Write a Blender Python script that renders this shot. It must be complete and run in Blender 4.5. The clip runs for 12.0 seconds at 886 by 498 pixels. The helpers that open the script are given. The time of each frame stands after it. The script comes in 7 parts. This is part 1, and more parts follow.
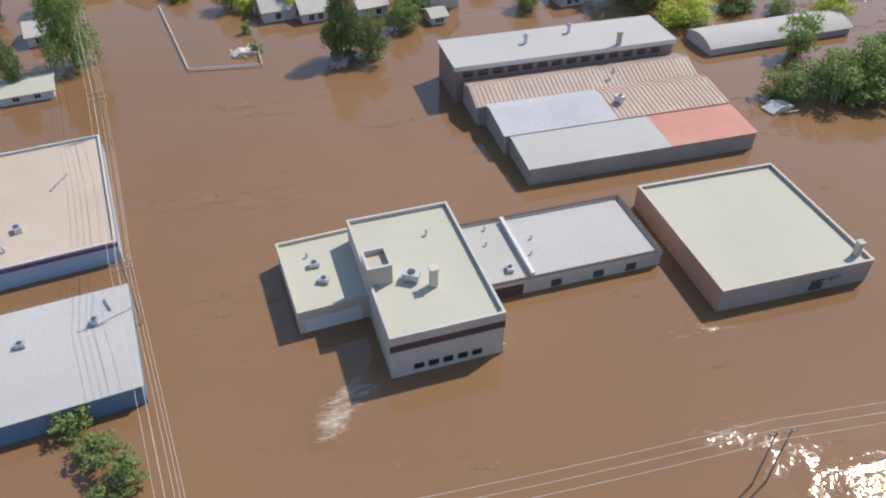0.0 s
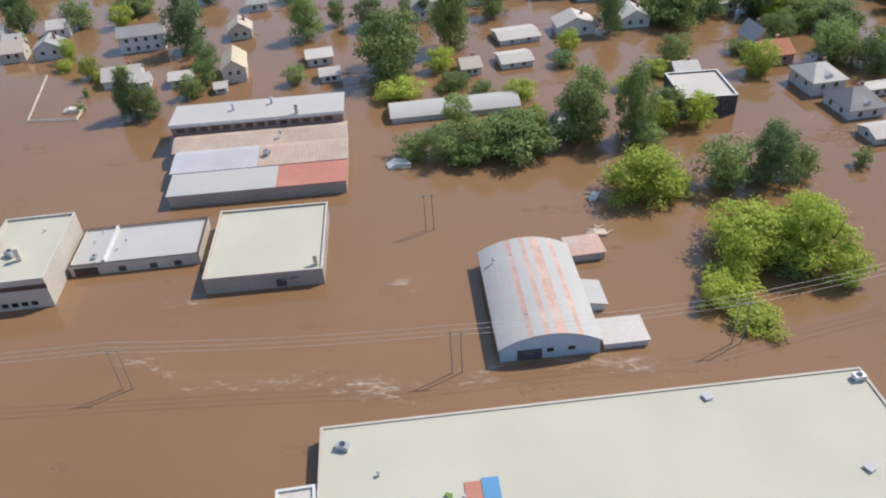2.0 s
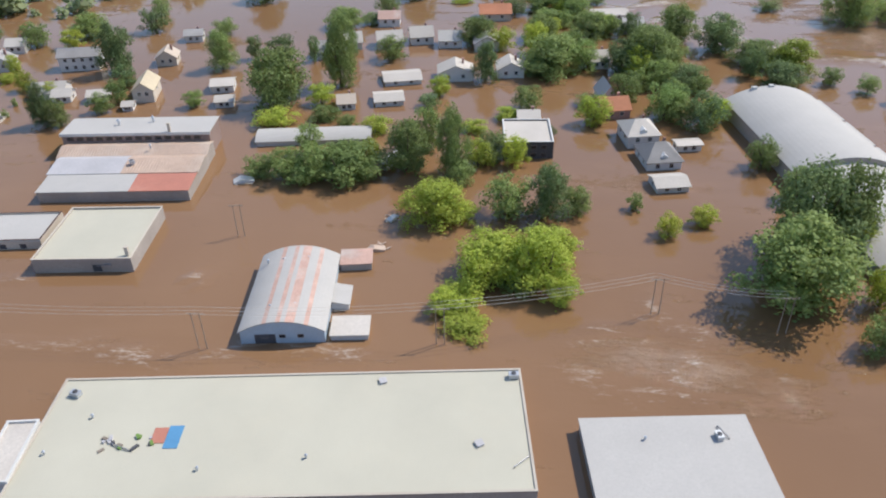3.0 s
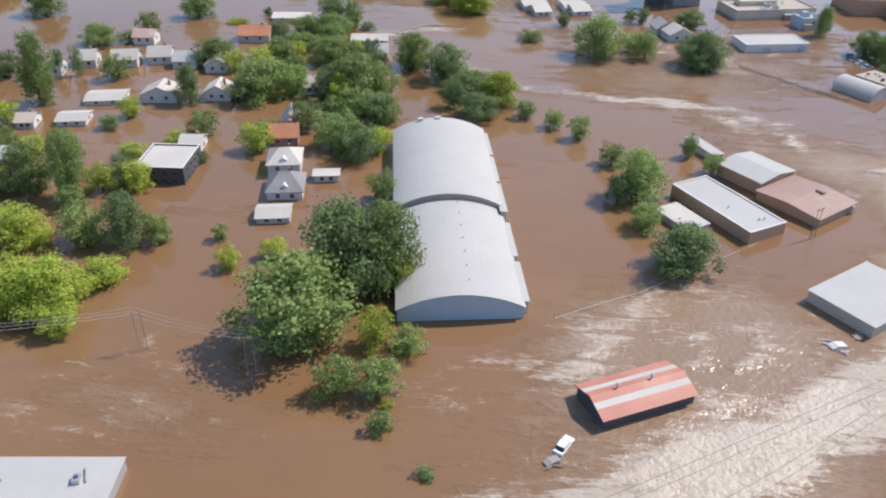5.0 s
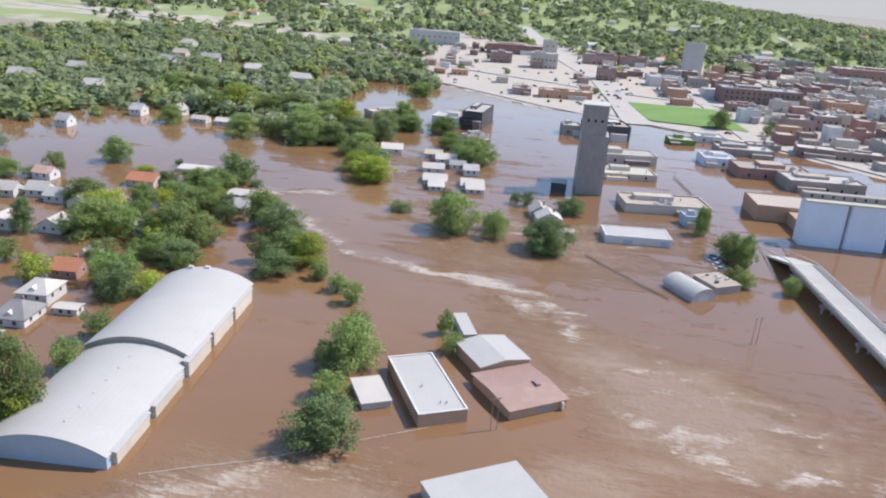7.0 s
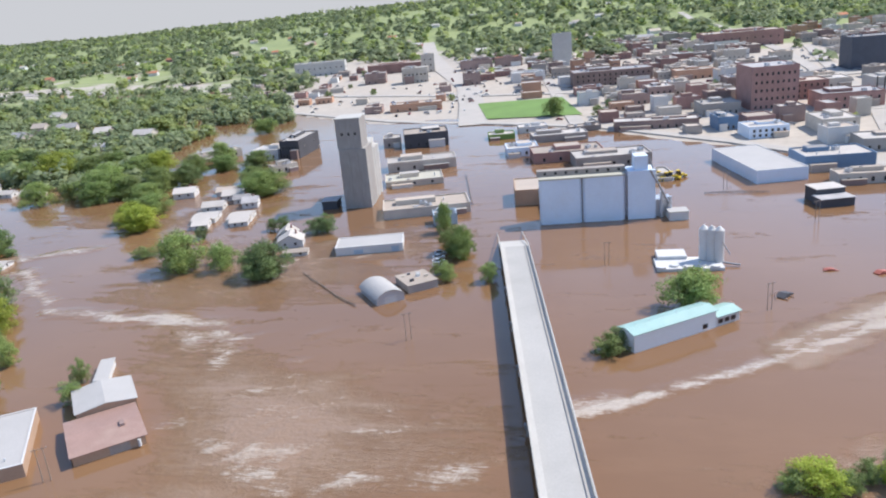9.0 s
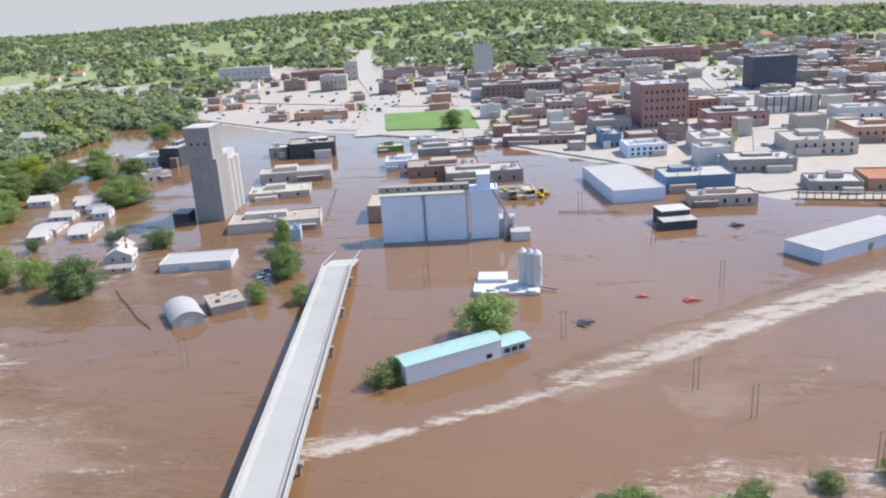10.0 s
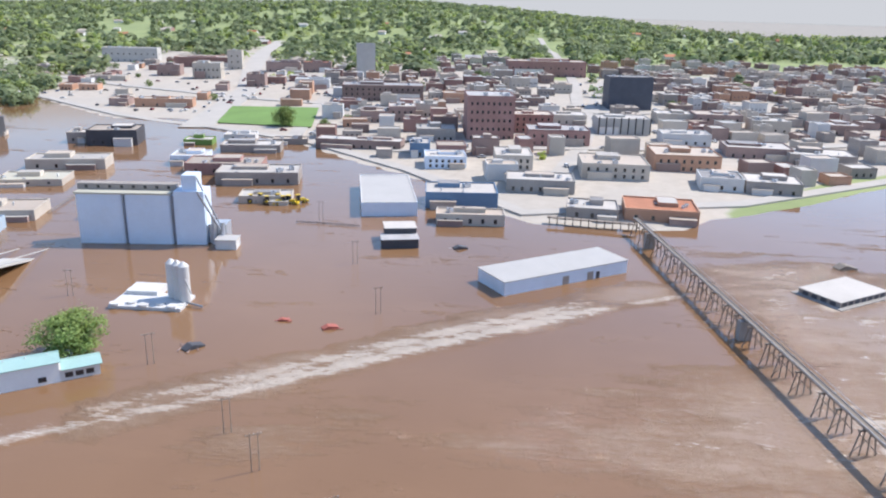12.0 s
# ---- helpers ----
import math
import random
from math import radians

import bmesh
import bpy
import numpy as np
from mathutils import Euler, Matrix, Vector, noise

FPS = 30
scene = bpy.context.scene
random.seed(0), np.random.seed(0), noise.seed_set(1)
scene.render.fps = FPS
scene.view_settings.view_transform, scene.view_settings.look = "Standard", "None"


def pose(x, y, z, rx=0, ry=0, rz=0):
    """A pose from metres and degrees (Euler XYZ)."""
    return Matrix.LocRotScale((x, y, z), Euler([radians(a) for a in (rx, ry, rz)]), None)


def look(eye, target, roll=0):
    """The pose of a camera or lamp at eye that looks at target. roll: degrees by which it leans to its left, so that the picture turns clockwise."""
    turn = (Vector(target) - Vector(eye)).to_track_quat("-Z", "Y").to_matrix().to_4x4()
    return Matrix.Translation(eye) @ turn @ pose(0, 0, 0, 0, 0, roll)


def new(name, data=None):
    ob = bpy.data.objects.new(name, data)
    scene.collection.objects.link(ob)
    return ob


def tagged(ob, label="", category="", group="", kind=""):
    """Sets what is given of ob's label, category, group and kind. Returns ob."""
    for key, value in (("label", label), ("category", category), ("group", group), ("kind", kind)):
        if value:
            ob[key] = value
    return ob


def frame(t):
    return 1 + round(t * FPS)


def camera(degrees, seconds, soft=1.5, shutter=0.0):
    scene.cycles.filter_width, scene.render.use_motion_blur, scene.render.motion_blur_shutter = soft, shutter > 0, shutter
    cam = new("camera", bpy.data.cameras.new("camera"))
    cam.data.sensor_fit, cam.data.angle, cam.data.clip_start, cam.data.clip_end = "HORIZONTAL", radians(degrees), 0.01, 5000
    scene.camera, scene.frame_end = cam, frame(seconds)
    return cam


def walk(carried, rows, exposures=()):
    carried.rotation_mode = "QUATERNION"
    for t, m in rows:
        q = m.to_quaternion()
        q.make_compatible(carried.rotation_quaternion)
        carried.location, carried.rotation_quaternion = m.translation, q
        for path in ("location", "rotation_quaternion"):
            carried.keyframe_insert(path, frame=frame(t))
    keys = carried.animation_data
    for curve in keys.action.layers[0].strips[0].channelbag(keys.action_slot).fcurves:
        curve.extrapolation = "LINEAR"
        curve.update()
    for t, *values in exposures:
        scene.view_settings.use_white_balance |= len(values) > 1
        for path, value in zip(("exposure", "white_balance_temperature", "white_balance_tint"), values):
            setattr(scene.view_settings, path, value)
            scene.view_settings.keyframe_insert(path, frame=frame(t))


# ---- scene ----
from collections import defaultdict

# ---------------------------------------------------------------- camera
cam = camera(60.4, 12.0, 2.1)
PATH = [
    (0, (-140.812, 35.897, 43.263), (-140.518, 37.386, 41.961), 0.4),
    (0.5, (-127.649, 28.288, 46.737), (-127.515, 29.846, 45.49), -2.9),
    (1, (-113.015, 20.689, 49.551), (-112.932, 22.27, 48.329), -4.0),
    (1.5, (-97.22, 12.581, 52.708), (-97.177, 14.205, 51.541), -2.0),
    (1.6, (-93.751, 10.991, 53.344), (-93.73, 12.612, 52.174), -2.38),
    (1.7, (-90.281, 9.4, 53.979), (-90.283, 11.019, 52.806), -2.76),
    (1.8, (-86.812, 7.81, 54.615), (-86.836, 9.427, 53.439), -3.14),
    (1.9, (-83.342, 6.219, 55.25), (-83.389, 7.834, 54.071), -3.52),
    (2, (-79.873, 4.629, 55.886), (-79.942, 6.241, 54.704), -3.9),
    (2.1, (-76.41, 2.948, 56.36), (-76.496, 4.572, 55.197), -3.36),
    (2.2, (-72.947, 1.268, 56.834), (-73.049, 2.904, 55.69), -2.82),
    (2.3, (-69.483, -0.413, 57.307), (-69.603, 1.235, 56.182), -2.28),
    (2.4, (-66.02, -2.093, 57.781), (-66.156, -0.433, 56.675), -1.74),
    (2.5, (-62.557, -3.774, 58.255), (-62.71, -2.102, 57.168), -1.2),
    (2.7, (-55.644, -6.517, 59.202), (-55.798, -4.846, 58.113), -1.21),
    (2.9, (-48.769, -8.142, 60.127), (-48.928, -6.475, 59.033), -1.22),
    (3.2, (-38.572, -8.876, 61.409), (-38.74, -7.218, 60.304), -1.26),
    (3.5, (-28.569, -8.104, 62.477), (-28.749, -6.456, 61.359), -1.3),
    (3.8, (-18.825, -6.432, 63.231), (-19.016, -4.795, 62.099), -1.34),
    (4.1, (-9.404, -4.464, 63.572), (-9.605, -2.836, 62.428), -1.38),
    (4.3, (-3.335, -3.287, 63.52), (-3.539, -1.663, 62.372), -1.39),
    (4.5, (2.543, -2.427, 63.211), (2.337, -0.804, 62.061), -1.4),
    (5, (16.983, -0.823, 62.092), (16.848, 0.863, 61.025), 0.9),
    (5.5, (33.003, 2.194, 61.082), (32.788, 3.979, 60.205), 5.1),
    (6, (47.668, 5.174, 61.187), (47.228, 7.011, 60.531), 5.6),
    (6.5, (62.202, 8.429, 61.123), (61.785, 10.278, 60.483), 7.1),
    (7, (77.999, 10.67, 62.192), (77.605, 12.51, 61.516), 4.2),
    (8.8, (137.222, 23.634, 60.607), (136.834, 25.479, 59.94), -4.8),
    (9, (143.6, 26.493, 60.162), (143.218, 28.354, 59.538), -5.2),
    (9.5, (158.612, 32.941, 58.917), (158.27, 34.8, 58.262), -5.0),
    (10, (173.756, 38.449, 58.533), (173.476, 40.332, 57.92), -3.4),
    (10.5, (187.923, 44.936, 57.306), (187.651, 46.804, 56.646), -3.1),
    (11, (202.562, 49.609, 57.556), (202.269, 51.498, 56.968), 0.6),
    (11.5, (216.906, 55.173, 56.948), (216.727, 57.087, 56.396), 2.1),
    (12, (231.767, 58.22, 56.627), (231.608, 60.117, 56.013), 1.4),
]
walk(cam, [(t, look(eye, target, roll)) for t, eye, target, roll in PATH],
     exposures=[(0.0, 0.36, 6520, 10), (2.5, 0.44, 6540, 10), (5.0, 0.53, 6420, 12), (6.2, 0.59, 6330, 13), (9.0, 0.66, 6270, 12.5), (12.0, 0.72, 6200, 12.5)])

# ---------------------------------------------------------------- sky and sun
SUN = Vector((0.557, 0.328, 0.763)).normalized()
world = bpy.data.worlds.new("sky")
scene.world = world
world.use_nodes = True
wn = world.node_tree.nodes
sky = wn.new("ShaderNodeTexSky")
sky.sky_type = "NISHITA"
sky.sun_disc = False
sky.sun_elevation = math.asin(SUN.z)
sky.sun_rotation = math.atan2(SUN.x, SUN.y)
sky.air_density, sky.dust_density, sky.ozone_density, sky.altitude = 1.0, 0.25, 1.0, 480
wn["Background"].inputs["Strength"].default_value = 0.145
world.node_tree.links.new(sky.outputs["Color"], wn["Background"].inputs["Color"])
sun = new("sun", bpy.data.lights.new("sun", "SUN"))
sun.data.energy, sun.data.angle, sun.data.color = 3.4, radians(0.55), (1.0, 0.935, 0.83)
sun.matrix_world = look(SUN * 300, (0, 0, 0))

# ---------------------------------------------------------------- materials


def nodes_of(name):
    m = bpy.data.materials.new(name)
    m.use_nodes = True
    nt = m.node_tree
    return m, nt.nodes, nt.links, nt.nodes["Principled BSDF"]


def math_node(n, l, op, a, b=None, clamp=False):
    k = n.new("ShaderNodeMath")
    k.operation, k.use_clamp = op, clamp
    for i, v in enumerate((a, b)):
        if v is None:
            continue
        if isinstance(v, (int, float)):
            k.inputs[i].default_value = v
        else:
            l.new(v, k.inputs[i])
    return k.outputs[0]


def noise_node(n, l, coord, scale, detail=4.0, rough=0.6, stretch=None):
    k = n.new("ShaderNodeTexNoise")
    k.inputs["Scale"].default_value, k.inputs["Detail"].default_value, k.inputs["Roughness"].default_value = scale, detail, rough
    if stretch:
        mp = n.new("ShaderNodeMapping")
        mp.inputs["Scale"].default_value = stretch
        l.new(coord, mp.inputs["Vector"])
        coord = mp.outputs[0]
    l.new(coord, k.inputs["Vector"])
    return k.outputs["Fac"]


def mix_col(n, l, fac, a, b):
    k = n.new("ShaderNodeMix")
    k.data_type = "RGBA"
    for sock, v in ((k.inputs[0], fac), (k.inputs[6], a), (k.inputs[7], b)):
        if isinstance(v, (int, float)):
            sock.default_value = v
        elif isinstance(v, tuple):
            sock.default_value = (*v, 1.0)
        else:
            l.new(v, sock)
    return k.outputs[2]


def span(n, l, v, lo, hi, a=0.0, b=1.0):
    k = n.new("ShaderNodeMapRange")
    for i, x in enumerate((lo, hi, a, b)):
        k.inputs[i + 1].default_value = x
    l.new(v, k.inputs[0])
    return k.outputs[0]


def surface(name, col, rough=0.8, metal=0.0, var=0.18, big=0.25, fine=4.0, bump=0.15, stain=None, stain_amount=0.45,
            each=0.0, ribs=None, streak=False):
    """A weathered surface: two scales of noise in the colour, stains of another colour, fine relief, optional ribs."""
    m, n, l, bsdf = nodes_of(name)
    geo = n.new("ShaderNodeNewGeometry")
    pos = geo.outputs["Position"]
    a = noise_node(n, l, pos, big, 5.0)
    b = noise_node(n, l, pos, fine, 3.0, 0.7, (1, 1, 0.15) if streak else None)
    v = math_node(n, l, "MULTIPLY", a, b)
    v = span(n, l, v, 0.12, 0.42, 1.0 - var, 1.0 + var * 0.5)
    if each:
        info = n.new("ShaderNodeObjectInfo")
        r = span(n, l, info.outputs["Random"], 0.0, 1.0, 1.0 - each, 1.0 + each)
        v = math_node(n, l, "MULTIPLY", v, r)
    hsv = n.new("ShaderNodeHueSaturation")
    hsv.inputs["Color"].default_value = (*col, 1)
    l.new(v, hsv.inputs["Value"])
    c = hsv.outputs[0]
    if stain:
        s = noise_node(n, l, pos, big * 0.6, 6.0, 0.65)
        f = span(n, l, s, 0.5, 0.72, 0.0, stain_amount)
        c = mix_col(n, l, f, c, stain)
    l.new(c, bsdf.inputs["Base Color"])
    bsdf.inputs["Roughness"].default_value = rough
    bsdf.inputs["Metallic"].default_value = metal
    h = b
    if ribs:
        tc = n.new("ShaderNodeTexCoord")
        w = n.new("ShaderNodeTexWave")
        w.bands_direction = ribs[0]
        w.inputs["Scale"].default_value = ribs[1]
        l.new(tc.outputs["Object"], w.inputs["Vector"])
        h = math_node(n, l, "ADD", math_node(n, l, "MULTIPLY", w.outputs["Fac"], 3.0), b)
    bp = n.new("ShaderNodeBump")
    bp.inputs["Strength"].default_value, bp.inputs["Distance"].default_value = bump, 0.06
    l.new(h, bp.inputs["Height"])
    l.new(bp.outputs[0], bsdf.inputs["Normal"])
    return m


def leaf_material(name, col, col2):
    m, n, l, bsdf = nodes_of(name)
    geo, info = n.new("ShaderNodeNewGeometry"), n.new("ShaderNodeObjectInfo")
    c = mix_col(n, l, geo.outputs["Random Per Island"], col, col2)
    hsv = n.new("ShaderNodeHueSaturation")
    l.new(c, hsv.inputs["Color"])
    l.new(span(n, l, info.outputs["Random"], 0, 1, 0.75, 1.25), hsv.inputs["Value"])
    l.new(span(n, l, noise_node(n, l, geo.outputs["Position"], 0.05), 0.3, 0.7, 0.485, 0.512), hsv.inputs["Hue"])
    l.new(hsv.outputs[0], bsdf.inputs["Base Color"])
    bsdf.inputs["Roughness"].default_value = 0.75
    tr = n.new("ShaderNodeBsdfTranslucent")
    l.new(hsv.outputs[0], tr.inputs["Color"])
    mix = n.new("ShaderNodeMixShader")
    mix.inputs[0].default_value = 0.45
    l.new(bsdf.outputs[0], mix.inputs[1])
    l.new(tr.outputs[0], mix.inputs[2])
    l.new(mix.outputs[0], n["Material Output"].inputs["Surface"])
    return m


def water_material():
    """Silty flood water: smooth and ruffled patches, slow streaks of lighter silt, foam where the sheet's attribute says so."""
    m, n, l, bsdf = nodes_of("flood_water")
    geo = n.new("ShaderNodeNewGeometry")
    pos = geo.outputs["Position"]
    att = n.new("ShaderNodeAttribute")
    att.attribute_name = "foam"
    foam = att.outputs["Fac"]
    att2 = n.new("ShaderNodeAttribute")
    att2.attribute_name = "ruffle"
    big = noise_node(n, l, pos, 0.012, 5.0, 0.55, (1, 0.6, 1))
    streak = noise_node(n, l, pos, 0.05, 6.0, 0.65, (0.45, 1.3, 1))
    c = mix_col(n, l, span(n, l, big, 0.35, 0.65), (0.204, 0.111, 0.054), (0.25, 0.141, 0.072))
    c = mix_col(n, l, span(n, l, streak, 0.5, 0.75, 0, 0.3), c, (0.31, 0.18, 0.095))
    f1 = noise_node(n, l, pos, 0.17, 7.0, 0.72, (0.34, 1.5, 1))
    f2 = noise_node(n, l, pos, 0.85, 5.0, 0.78, (0.6, 1.4, 1))
    mixed = math_node(n, l, "ADD", math_node(n, l, "MULTIPLY", f1, 0.6), math_node(n, l, "MULTIPLY", f2, 0.4))
    f = math_node(n, l, "SUBTRACT", math_node(n, l, "ADD", mixed, math_node(n, l, "MULTIPLY", foam, 0.3)), 0.69)
    f = math_node(n, l, "MULTIPLY", f, 4.6, True)
    f = math_node(n, l, "MULTIPLY", f, math_node(n, l, "MULTIPLY", foam, 3.0, True), True)
    # thin branching threads of froth between the solid streaks
    thread = math_node(n, l, "SUBTRACT", 1.0, math_node(n, l, "MULTIPLY", math_node(n, l, "ABSOLUTE", math_node(n, l, "SUBTRACT", f1, 0.5), 0.0), 9.0, True))
    thread = math_node(n, l, "ADD", math_node(n, l, "MULTIPLY", thread, 0.42), math_node(n, l, "ADD", math_node(n, l, "MULTIPLY", f2, 0.55), math_node(n, l, "MULTIPLY", foam, 0.32)))
    thread = math_node(n, l, "MULTIPLY", math_node(n, l, "SUBTRACT", thread, 0.76), 5.0, True)
    thread = math_node(n, l, "MULTIPLY", thread, math_node(n, l, "MULTIPLY", foam, 3.0, True), True)
    f = math_node(n, l, "MAXIMUM", f, thread)
    f = math_node(n, l, "MULTIPLY", f, 0.8)
    c = mix_col(n, l, f, c, (0.54, 0.47, 0.39))
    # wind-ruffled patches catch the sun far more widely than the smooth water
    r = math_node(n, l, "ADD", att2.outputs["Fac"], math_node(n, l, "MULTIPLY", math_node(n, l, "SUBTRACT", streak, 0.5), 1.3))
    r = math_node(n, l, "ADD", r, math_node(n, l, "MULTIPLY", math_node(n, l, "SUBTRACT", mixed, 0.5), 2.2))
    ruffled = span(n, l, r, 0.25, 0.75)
    # paler base colour paints sun and sky sheen onto the ruffled patches
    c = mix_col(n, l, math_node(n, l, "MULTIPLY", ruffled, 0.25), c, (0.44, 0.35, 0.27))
    l.new(c, bsdf.inputs["Base Color"])
    l.new(math_node(n, l, "ADD", span(n, l, ruffled, 0, 1, 0.055, 0.24), math_node(n, l, "MULTIPLY", f, 0.3)), bsdf.inputs["Roughness"])
    bsdf.inputs["IOR"].default_value = 1.46
    w1 = noise_node(n, l, pos, 0.22, 4.0, 0.6, (0.7, 1.3, 1))
    w2 = noise_node(n, l, pos, 1.3, 3.0, 0.6)
    h = math_node(n, l, "ADD", math_node(n, l, "MULTIPLY", w1, 0.5), math_node(n, l, "MULTIPLY", w2, 0.2))
    h = math_node(n, l, "MULTIPLY", h, math_node(n, l, "ADD", math_node(n, l, "MULTIPLY", math_node(n, l, "ADD", foam, ruffled), 2.2), 0.15))
    bp = n.new("ShaderNodeBump")
    bp.inputs["Strength"].default_value, bp.inputs["Distance"].default_value = 0.7, 0.4
    l.new(h, bp.inputs["Height"])
    l.new(bp.outputs[0], bsdf.inputs["Normal"])
    return m


def land_material():
    """Dry land: pale dusty lots and gravel in the town, grass and scrub in patches, green fields on the hills."""
    m, n, l, bsdf = nodes_of("land")
    geo = n.new("ShaderNodeNewGeometry")
    pos = geo.outputs["Position"]
    att = n.new("ShaderNodeAttribute")
    att.attribute_name = "green"
    a = noise_node(n, l, pos, 0.02, 6.0, 0.6)
    b = noise_node(n, l, pos, 0.25, 5.0, 0.7)
    lot = mix_col(n, l, span(n, l, b, 0.3, 0.7), (0.43, 0.37, 0.30), (0.52, 0.46, 0.385))
    lot = mix_col(n, l, span(n, l, a, 0.45, 0.6, 0, 0.35), lot, (0.40, 0.37, 0.33))
    grass = mix_col(n, l, span(n, l, a, 0.35, 0.65), (0.205, 0.26, 0.095), (0.315, 0.365, 0.14))
    grass = mix_col(n, l, span(n, l, b, 0.3, 0.7, 0, 0.6), grass, (0.26, 0.28, 0.13))
    g = math_node(n, l, "ADD", att.outputs["Fac"], math_node(n, l, "MULTIPLY", math_node(n, l, "SUBTRACT", a, 0.5), 1.4))
    c = mix_col(n, l, span(n, l, g, 0.4, 0.6), lot, grass)
    l.new(c, bsdf.inputs["Base Color"])
    bsdf.inputs["Roughness"].default_value = 0.95
    return m


def glass_material():
    m, n, l, bsdf = nodes_of("window_glass")
    bsdf.inputs["Base Color"].default_value = (0.02, 0.024, 0.03, 1)
    bsdf.inputs["Roughness"].default_value = 0.12
    bsdf.inputs["Specular IOR Level"].default_value = 0.7
    return m


WATER, LAND, GLASS = water_material(), land_material(), glass_material()
WHITE_ROOF = surface("white_roof_membrane", (0.455, 0.435, 0.41), 0.85, var=0.10, big=0.12, stain=(0.46, 0.44, 0.41), stain_amount=0.4)
CREAM_ROOF = surface("cream_gravel_roof", (0.50, 0.475, 0.385), 0.9, var=0.10, big=0.1, fine=9, stain=(0.55, 0.50, 0.39), stain_amount=0.35)
PINK_ROOF = surface("pinkish_gravel_roof", (0.52, 0.43, 0.345), 0.9, var=0.16, big=0.1, fine=9, stain=(0.48, 0.36, 0.29), stain_amount=0.7)
TAN_ROOF = surface("tan_town_roof", (0.50, 0.42, 0.345), 0.9, var=0.2, big=0.08, each=0.2, stain=(0.42, 0.36, 0.31))
PALE_ROOF = surface("pale_town_roof", (0.53, 0.485, 0.435), 0.85, var=0.2, big=0.08, each=0.15, stain=(0.54, 0.50, 0.46))
GREY_ROOF = surface("grey_shingles", (0.40, 0.38, 0.37), 0.9, var=0.25, fine=6, each=0.3, bump=0.4)
TAN_WALL = surface("tan_block_wall", (0.46, 0.31, 0.21), 0.85, var=0.15, big=0.12, stain=(0.3, 0.2, 0.14), stain_amount=0.5)
BROWN_ROOF = surface("brown_metal_roof", (0.37, 0.235, 0.19), 0.6, var=0.15, ribs=("X", 1.2), stain=(0.5, 0.38, 0.3))
ORANGE_ROOF = surface("orange_shingles", (0.48, 0.20, 0.11), 0.9, var=0.25, fine=6, each=0.15, bump=0.4)
YELLOW_ROOF = surface("straw_shingles", (0.57, 0.48, 0.34), 0.9, var=0.2, fine=6, bump=0.3)
WHITE_METAL = surface("white_ribbed_metal", (0.45, 0.43, 0.405), 0.8, var=0.08, ribs=("X", 1.0), stain=(0.45, 0.43, 0.40), stain_amount=0.3)
RUST_STREAK = surface("rust_streaked_metal", (0.56, 0.36, 0.29), 0.6, var=0.3, big=0.3, ribs=("X", 1.4), stain=(0.54, 0.51, 0.47), stain_amount=0.8, streak=True)
RIB_PINK = surface("faded_pink_tin", (0.52, 0.39, 0.31), 0.7, var=0.25, big=0.2, stain=(0.56, 0.50, 0.43), stain_amount=0.7)
RED_TIN = surface("faded_red_tin", (0.50, 0.20, 0.14), 0.6, var=0.2, big=0.15, stain=(0.68, 0.42, 0.32))
GREY_TIN = surface("grey_tin", (0.46, 0.445, 0.455), 0.75, var=0.2, big=0.15, stain=(0.6, 0.58, 0.56))
GALV = surface("galvanised_sheet", (0.55, 0.57, 0.60), 0.4, metal=0.5, var=0.15, ribs=("X", 1.0))
TEAL = surface("teal_metal_roof", (0.35, 0.53, 0.49), 0.6, var=0.12, ribs=("X", 1.0), stain=(0.42, 0.56, 0.52))
BLUE_WALL = surface("pale_blue_metal_wall", (0.41, 0.51, 0.60), 0.6, var=0.12, stain=(0.5, 0.5, 0.5))
PALE_BLUE = surface("blue_white_painted_metal", (0.70, 0.79, 0.90), 0.55, var=0.08, big=0.2, stain=(0.55, 0.55, 0.55), stain_amount=0.3)
BRIGHT_WALL = surface("fresh_white_cladding", (0.78, 0.79, 0.78), 0.6, var=0.06, big=0.2, stain=(0.62, 0.58, 0.52), stain_amount=0.3)
NAVY_WALL = surface("steel_blue_wall", (0.13, 0.22, 0.34), 0.6, var=0.15)
WHITE_WALL = surface("white_painted_wall", (0.64, 0.63, 0.61), 0.75, var=0.12, big=0.2, stain=(0.55, 0.48, 0.4), stain_amount=0.4, each=0.06)
CREAM_WALL = surface("cream_stucco_wall", (0.56, 0.50, 0.425), 0.85, var=0.15, stain=(0.42, 0.34, 0.27), each=0.12)
GREY_WALL = surface("grey_block_wall", (0.37, 0.325, 0.29), 0.9, var=0.2, stain=(0.3, 0.25, 0.2), each=0.15)
DARK_WALL = surface("dark_cladding", (0.08, 0.08, 0.09), 0.8, var=0.3)
SLATE = surface("dark_slate_wall", (0.075, 0.085, 0.11), 0.6, var=0.2)
DARK_BAND = surface("dark_brown_band", (0.10, 0.06, 0.05), 0.8, var=0.3)
PURPLE = surface("purple_band", (0.20, 0.07, 0.14), 0.7, var=0.1)
RED_BRICK = surface("red_brick_wall", (0.36, 0.21, 0.18), 0.9, var=0.25, big=0.15, fine=7, stain=(0.30, 0.17, 0.14), each=0.25)
BROWN_BRICK = surface("brown_brick_wall", (0.33, 0.235, 0.205), 0.9, var=0.25, big=0.15, fine=7, each=0.3)
ORANGE_BRICK = surface("orange_brick_wall", (0.50, 0.29, 0.19), 0.9, var=0.2, big=0.15, fine=7, each=0.15)
CONCRETE = surface("weathered_concrete", (0.36, 0.335, 0.31), 0.9, var=0.2, big=0.12, fine=2, stain=(0.25, 0.23, 0.21), streak=True)
